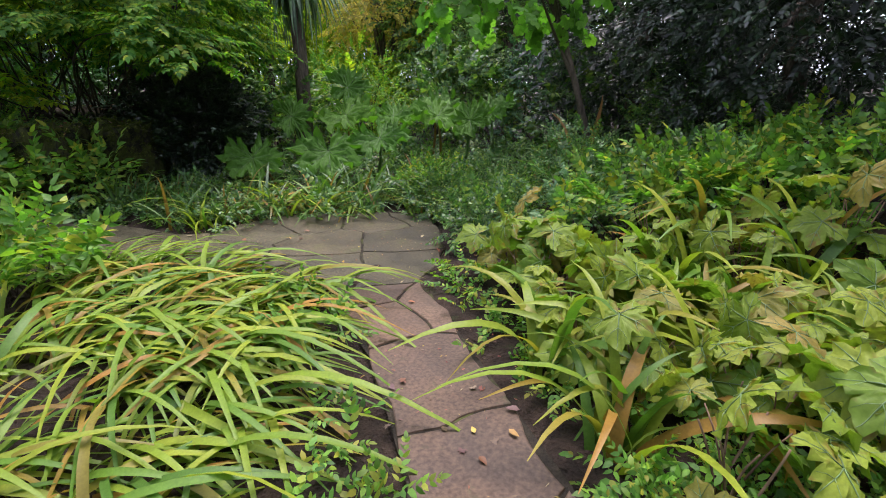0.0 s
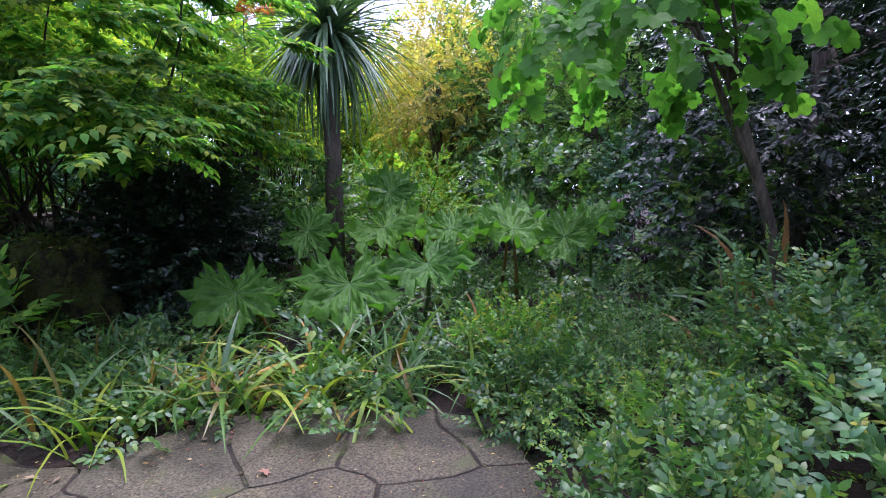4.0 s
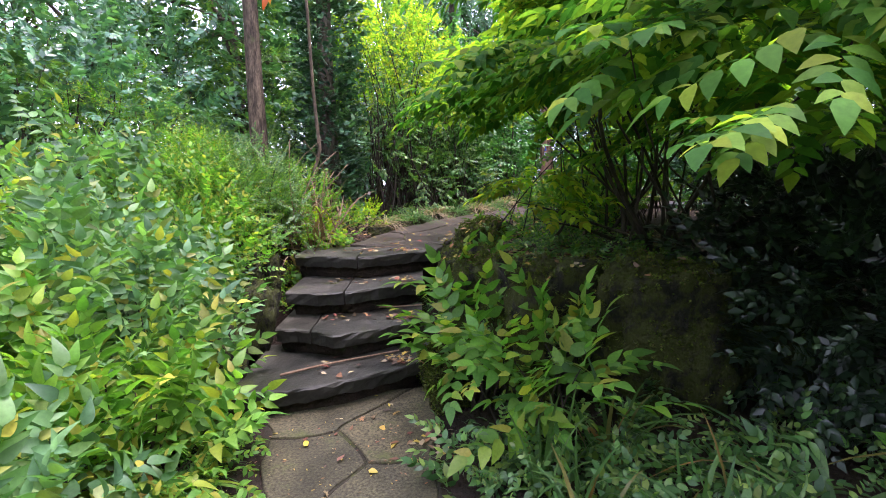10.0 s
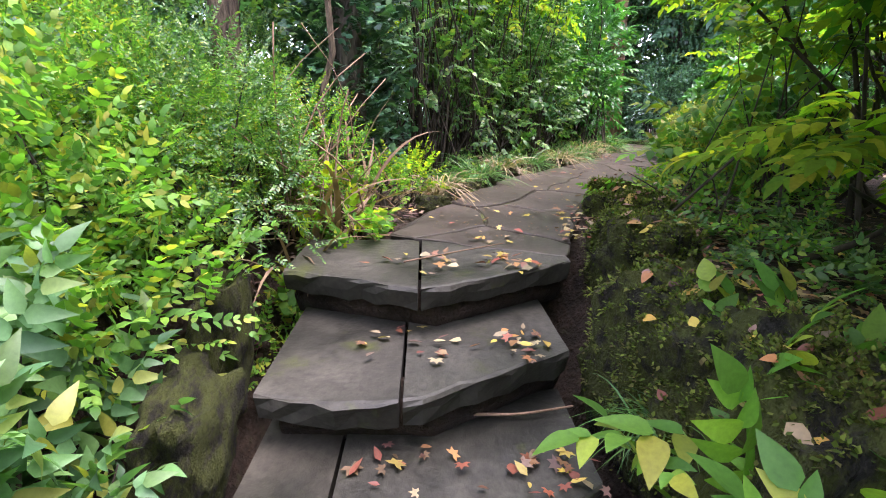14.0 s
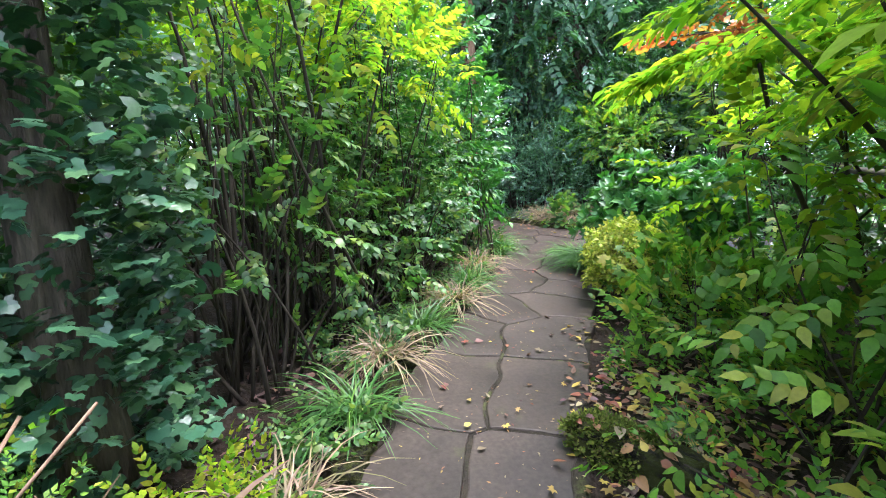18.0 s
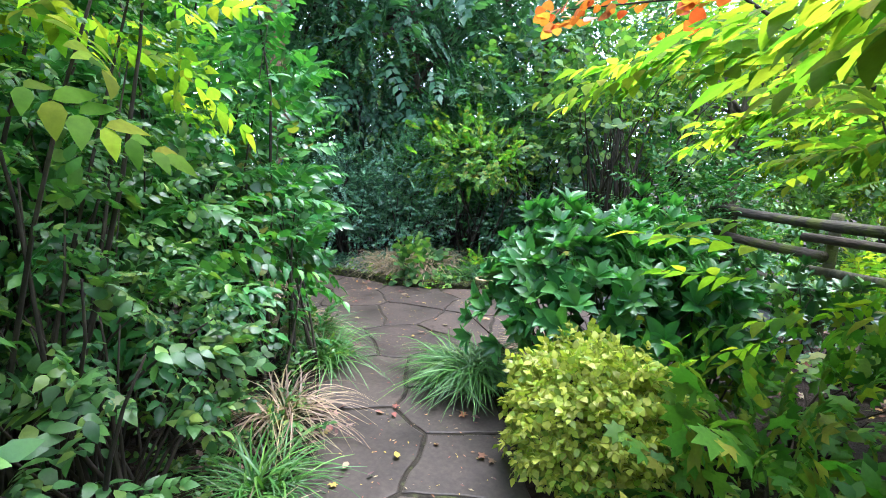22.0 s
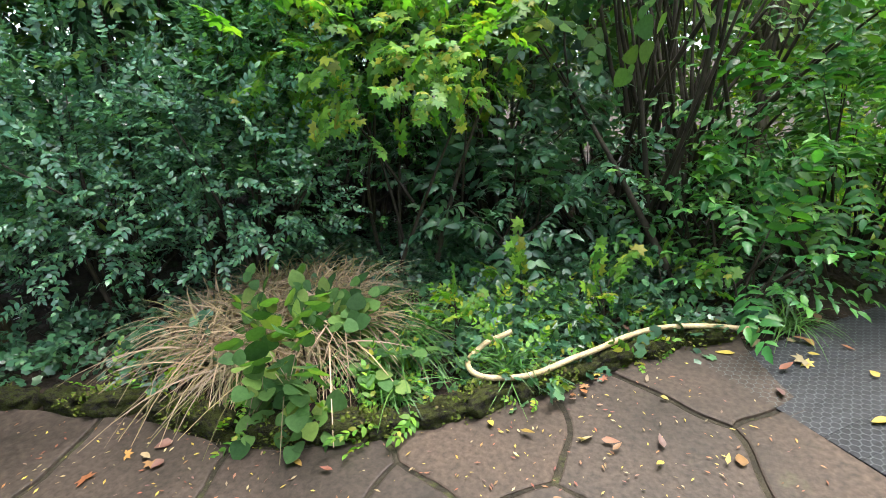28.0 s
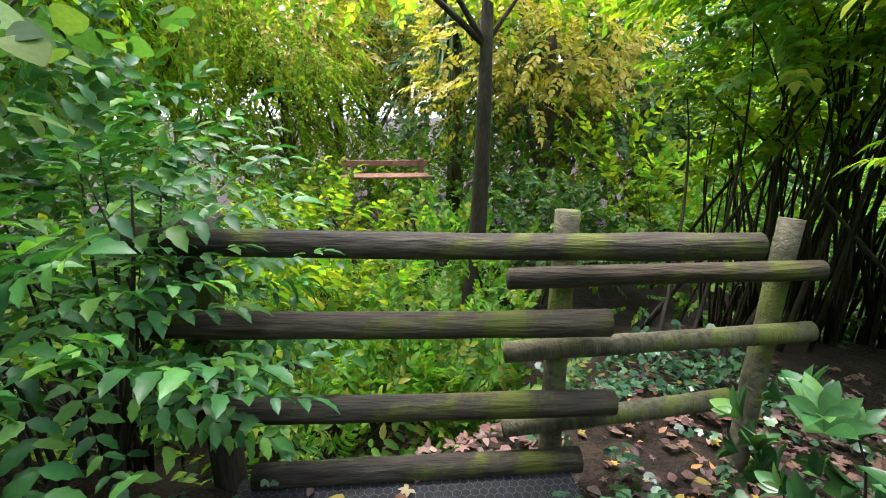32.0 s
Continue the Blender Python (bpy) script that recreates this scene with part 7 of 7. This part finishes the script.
for k, (x, y, rx, rz, mat) in enumerate([(-8.2, -0.6, 1.2, 1.3, "lf_far"), (-10.3, 0.2, 1.2, 1.4, "lf_blue"), (-12.3, 1.2, 1.3, 1.5, "lf_far"), (-14.2, 2.6, 1.2, 1.5, "lf_far_dark"), (-5.8, -1.0, 1.2, 1.2, "lf_blue"), (-15.8, 4.2, 1.1, 1.5, "lf_far_dark"), (-17.0, 5.2, 1.0, 1.2, "lf_mid"), (-3.6, -0.6, 1.0, 0.9, "lf_mid"), (-8.6, 0.3, 1.0, 1.7, "lf_blue"), (-7.2, -0.4, 1.1, 1.9, "lf_ivy"), (-9.8, -0.8, 1.3, 2.2, "lf_far_dark"), (-6.6, -2.0, 1.3, 2.3, "lf_blue"), (-11.4, -0.6, 1.3, 2.4, "lf_far")]):
    bush("hedge_shrub", "tall loose shrub closing the garden's edge", (x, y, gz(x, y)), (rx, rx, rz), "far" if k % 2 else "broad", mat, 260, 980 + k, 14, -0.6, 0.6, 0.3, rz * 0.9, 0.6, 0.1, (0.6, 1.0), r0=0.02, group="shrubs at the garden's edge")


def crumbs(label, spots, n, seed, height):
    """Tiny bits of leaf and twig strewn over paving."""
    g = np.random.default_rng(seed)
    R = np.array(spots)
    k = g.choice(len(R), n, p=R[:, 2] ** 2 / (R[:, 2] ** 2).sum())
    a, rr = g.uniform(0, 6.28, n), np.sqrt(g.random(n))
    x, y = R[k, 0] + R[k, 2] * rr * np.cos(a), R[k, 1] + R[k, 2] * rr * np.sin(a)
    m = frames_at(np.stack([x, y, height(x, y) + 0.006], 1), np.stack([np.cos(a * 9), np.sin(a * 9), 0 * a], 1), scale=g.uniform(0.008, 0.03, n), roll=g.normal(0, 0.3, n))
    o = new("leaf_crumbs", mesh_of("leaf_crumbs", many(polys([(0, 0, 0), (-0.16, 0.5, 0.04), (0.16, 0.5, 0.04), (0, 1, 0)], [(0, 3, 1), (0, 2, 3)]), m), M["lf_fallen"]))
    return tagged(o, label, "leaf litter", kind="stuff")


crumbs("tiny leaf crumbs strewn over the landing", [(-14.3, 8.0, 1.3), (-15.4, 7.8, 0.7), (-14.0, 9.0, 0.7), (-13.2, 7.0, 0.5), (-16.2, 7.5, 0.6)], 1500, 990, path_z)
crumbs("tiny leaf crumbs strewn over the upper path", [(-9.2, 3.9, 0.5), (-10.2, 4.6, 0.5), (-11.3, 5.3, 0.5), (-12.4, 6.2, 0.5)], 500, 991, path_z)
crumbs("tiny leaf crumbs strewn over the lower paving", [(-1.6, 4.4, 1.0), (-3.2, 4.0, 0.7), (-5.6, 3.6, 0.7), (-0.3, 2.4, 0.5), (0.3, 1.3, 0.4)], 900, 992, flat0)


# ---- sticks, small tufts and reddening sprays ----
def stick(label, pts, r=0.008):
    """A bare fallen stem along a few bent points."""
    p = np.array(pts, float)
    t = np.linspace(0, len(p) - 1, 4 * (len(p) - 1) + 1)
    q = np.stack([np.interp(t, np.arange(len(p)), p[:, i]) for i in range(3)], 1)
    q[1:-1] = 0.25 * q[:-2] + 0.5 * q[1:-1] + 0.25 * q[2:]
    o = new("stick", mesh_of("stick", tube(q - q[0], np.linspace(r, r * 0.55, len(q)), 6), M["tan_stem"]))
    o.location = q[0]
    return tagged(o, label, "stick")


stick("long dry tan stem lying across a stone step", [(-6.52, 3.0, 0.222), (-6.72, 3.3, 0.222), (-6.84, 3.55, 0.222), (-6.98, 3.85, 0.222)], 0.011)
stick("dry twig lying at the back of a step", [(-7.57, 3.55, 0.450), (-7.56, 3.82, 0.450), (-7.62, 4.07, 0.450)], 0.008)
stick("thin dry twig lying over the top slab", [(-8.19, 3.34, 0.910), (-8.37, 3.59, 0.910), (-8.59, 3.91, 0.910)], 0.005)
for k, (x, y, z, n) in enumerate([(-7.35, 4.3, 0.5, 160), (-14.62, 9.22, 1.12, 110), (-15.0, 8.8, 1.12, 90), (-13.45, 10.35, 1.1, 110), (-5.55, 2.75, 0.0, 140), (-10.6, 6.5, 0.95, 150), (-9.9, 5.5, 0.93, 120)]):
    strap_clump("green_sedge", "small tuft of fine green grass", (x, y, z), "lf_sedge", n, 1000 + k, (0.2, 0.36), 0.006, (0.5, 1.0), (0.7, 1.4), 0.07, None, 6, (0.15, 0.5), 6, "grass", "small green tufts")
for k, (at, reach, n) in enumerate([((-5.2, 4.9, 2.75), (0.3, -1.45, -0.35), 9), ((-5.6, 7.2, 3.55), (0.6, 0.3, 0.15), 14), ((-10.2, 6.9, 3.0), (-0.5, -0.5, 0.2), 12)]):
    e = thing("autumn_spray", "hanging branch tip with reddening leaves on the tiered shrub", "branch", at)
    part("branch", tube([(0, 0, 0), (reach[0] * 0.5, reach[1] * 0.5, reach[2] * 0.3), reach], [0.007, 0.005, 0.002], 5), M["twig"], e)
    g = np.random.default_rng(1010 + k)
    t = g.uniform(0.45, 1.0, n)
    part("foliage", spread(SP["tier"], np.outer(t, reach) + g.normal(0, 0.06, (n, 3)), unit(np.tile(reach, (n, 1)) + g.normal(0, 0.4, (n, 3))), 1015 + k, (0.45, 0.7), 0.3, 0.0, 0.4), M["lf_red"], e)["kind"] = "stuff"
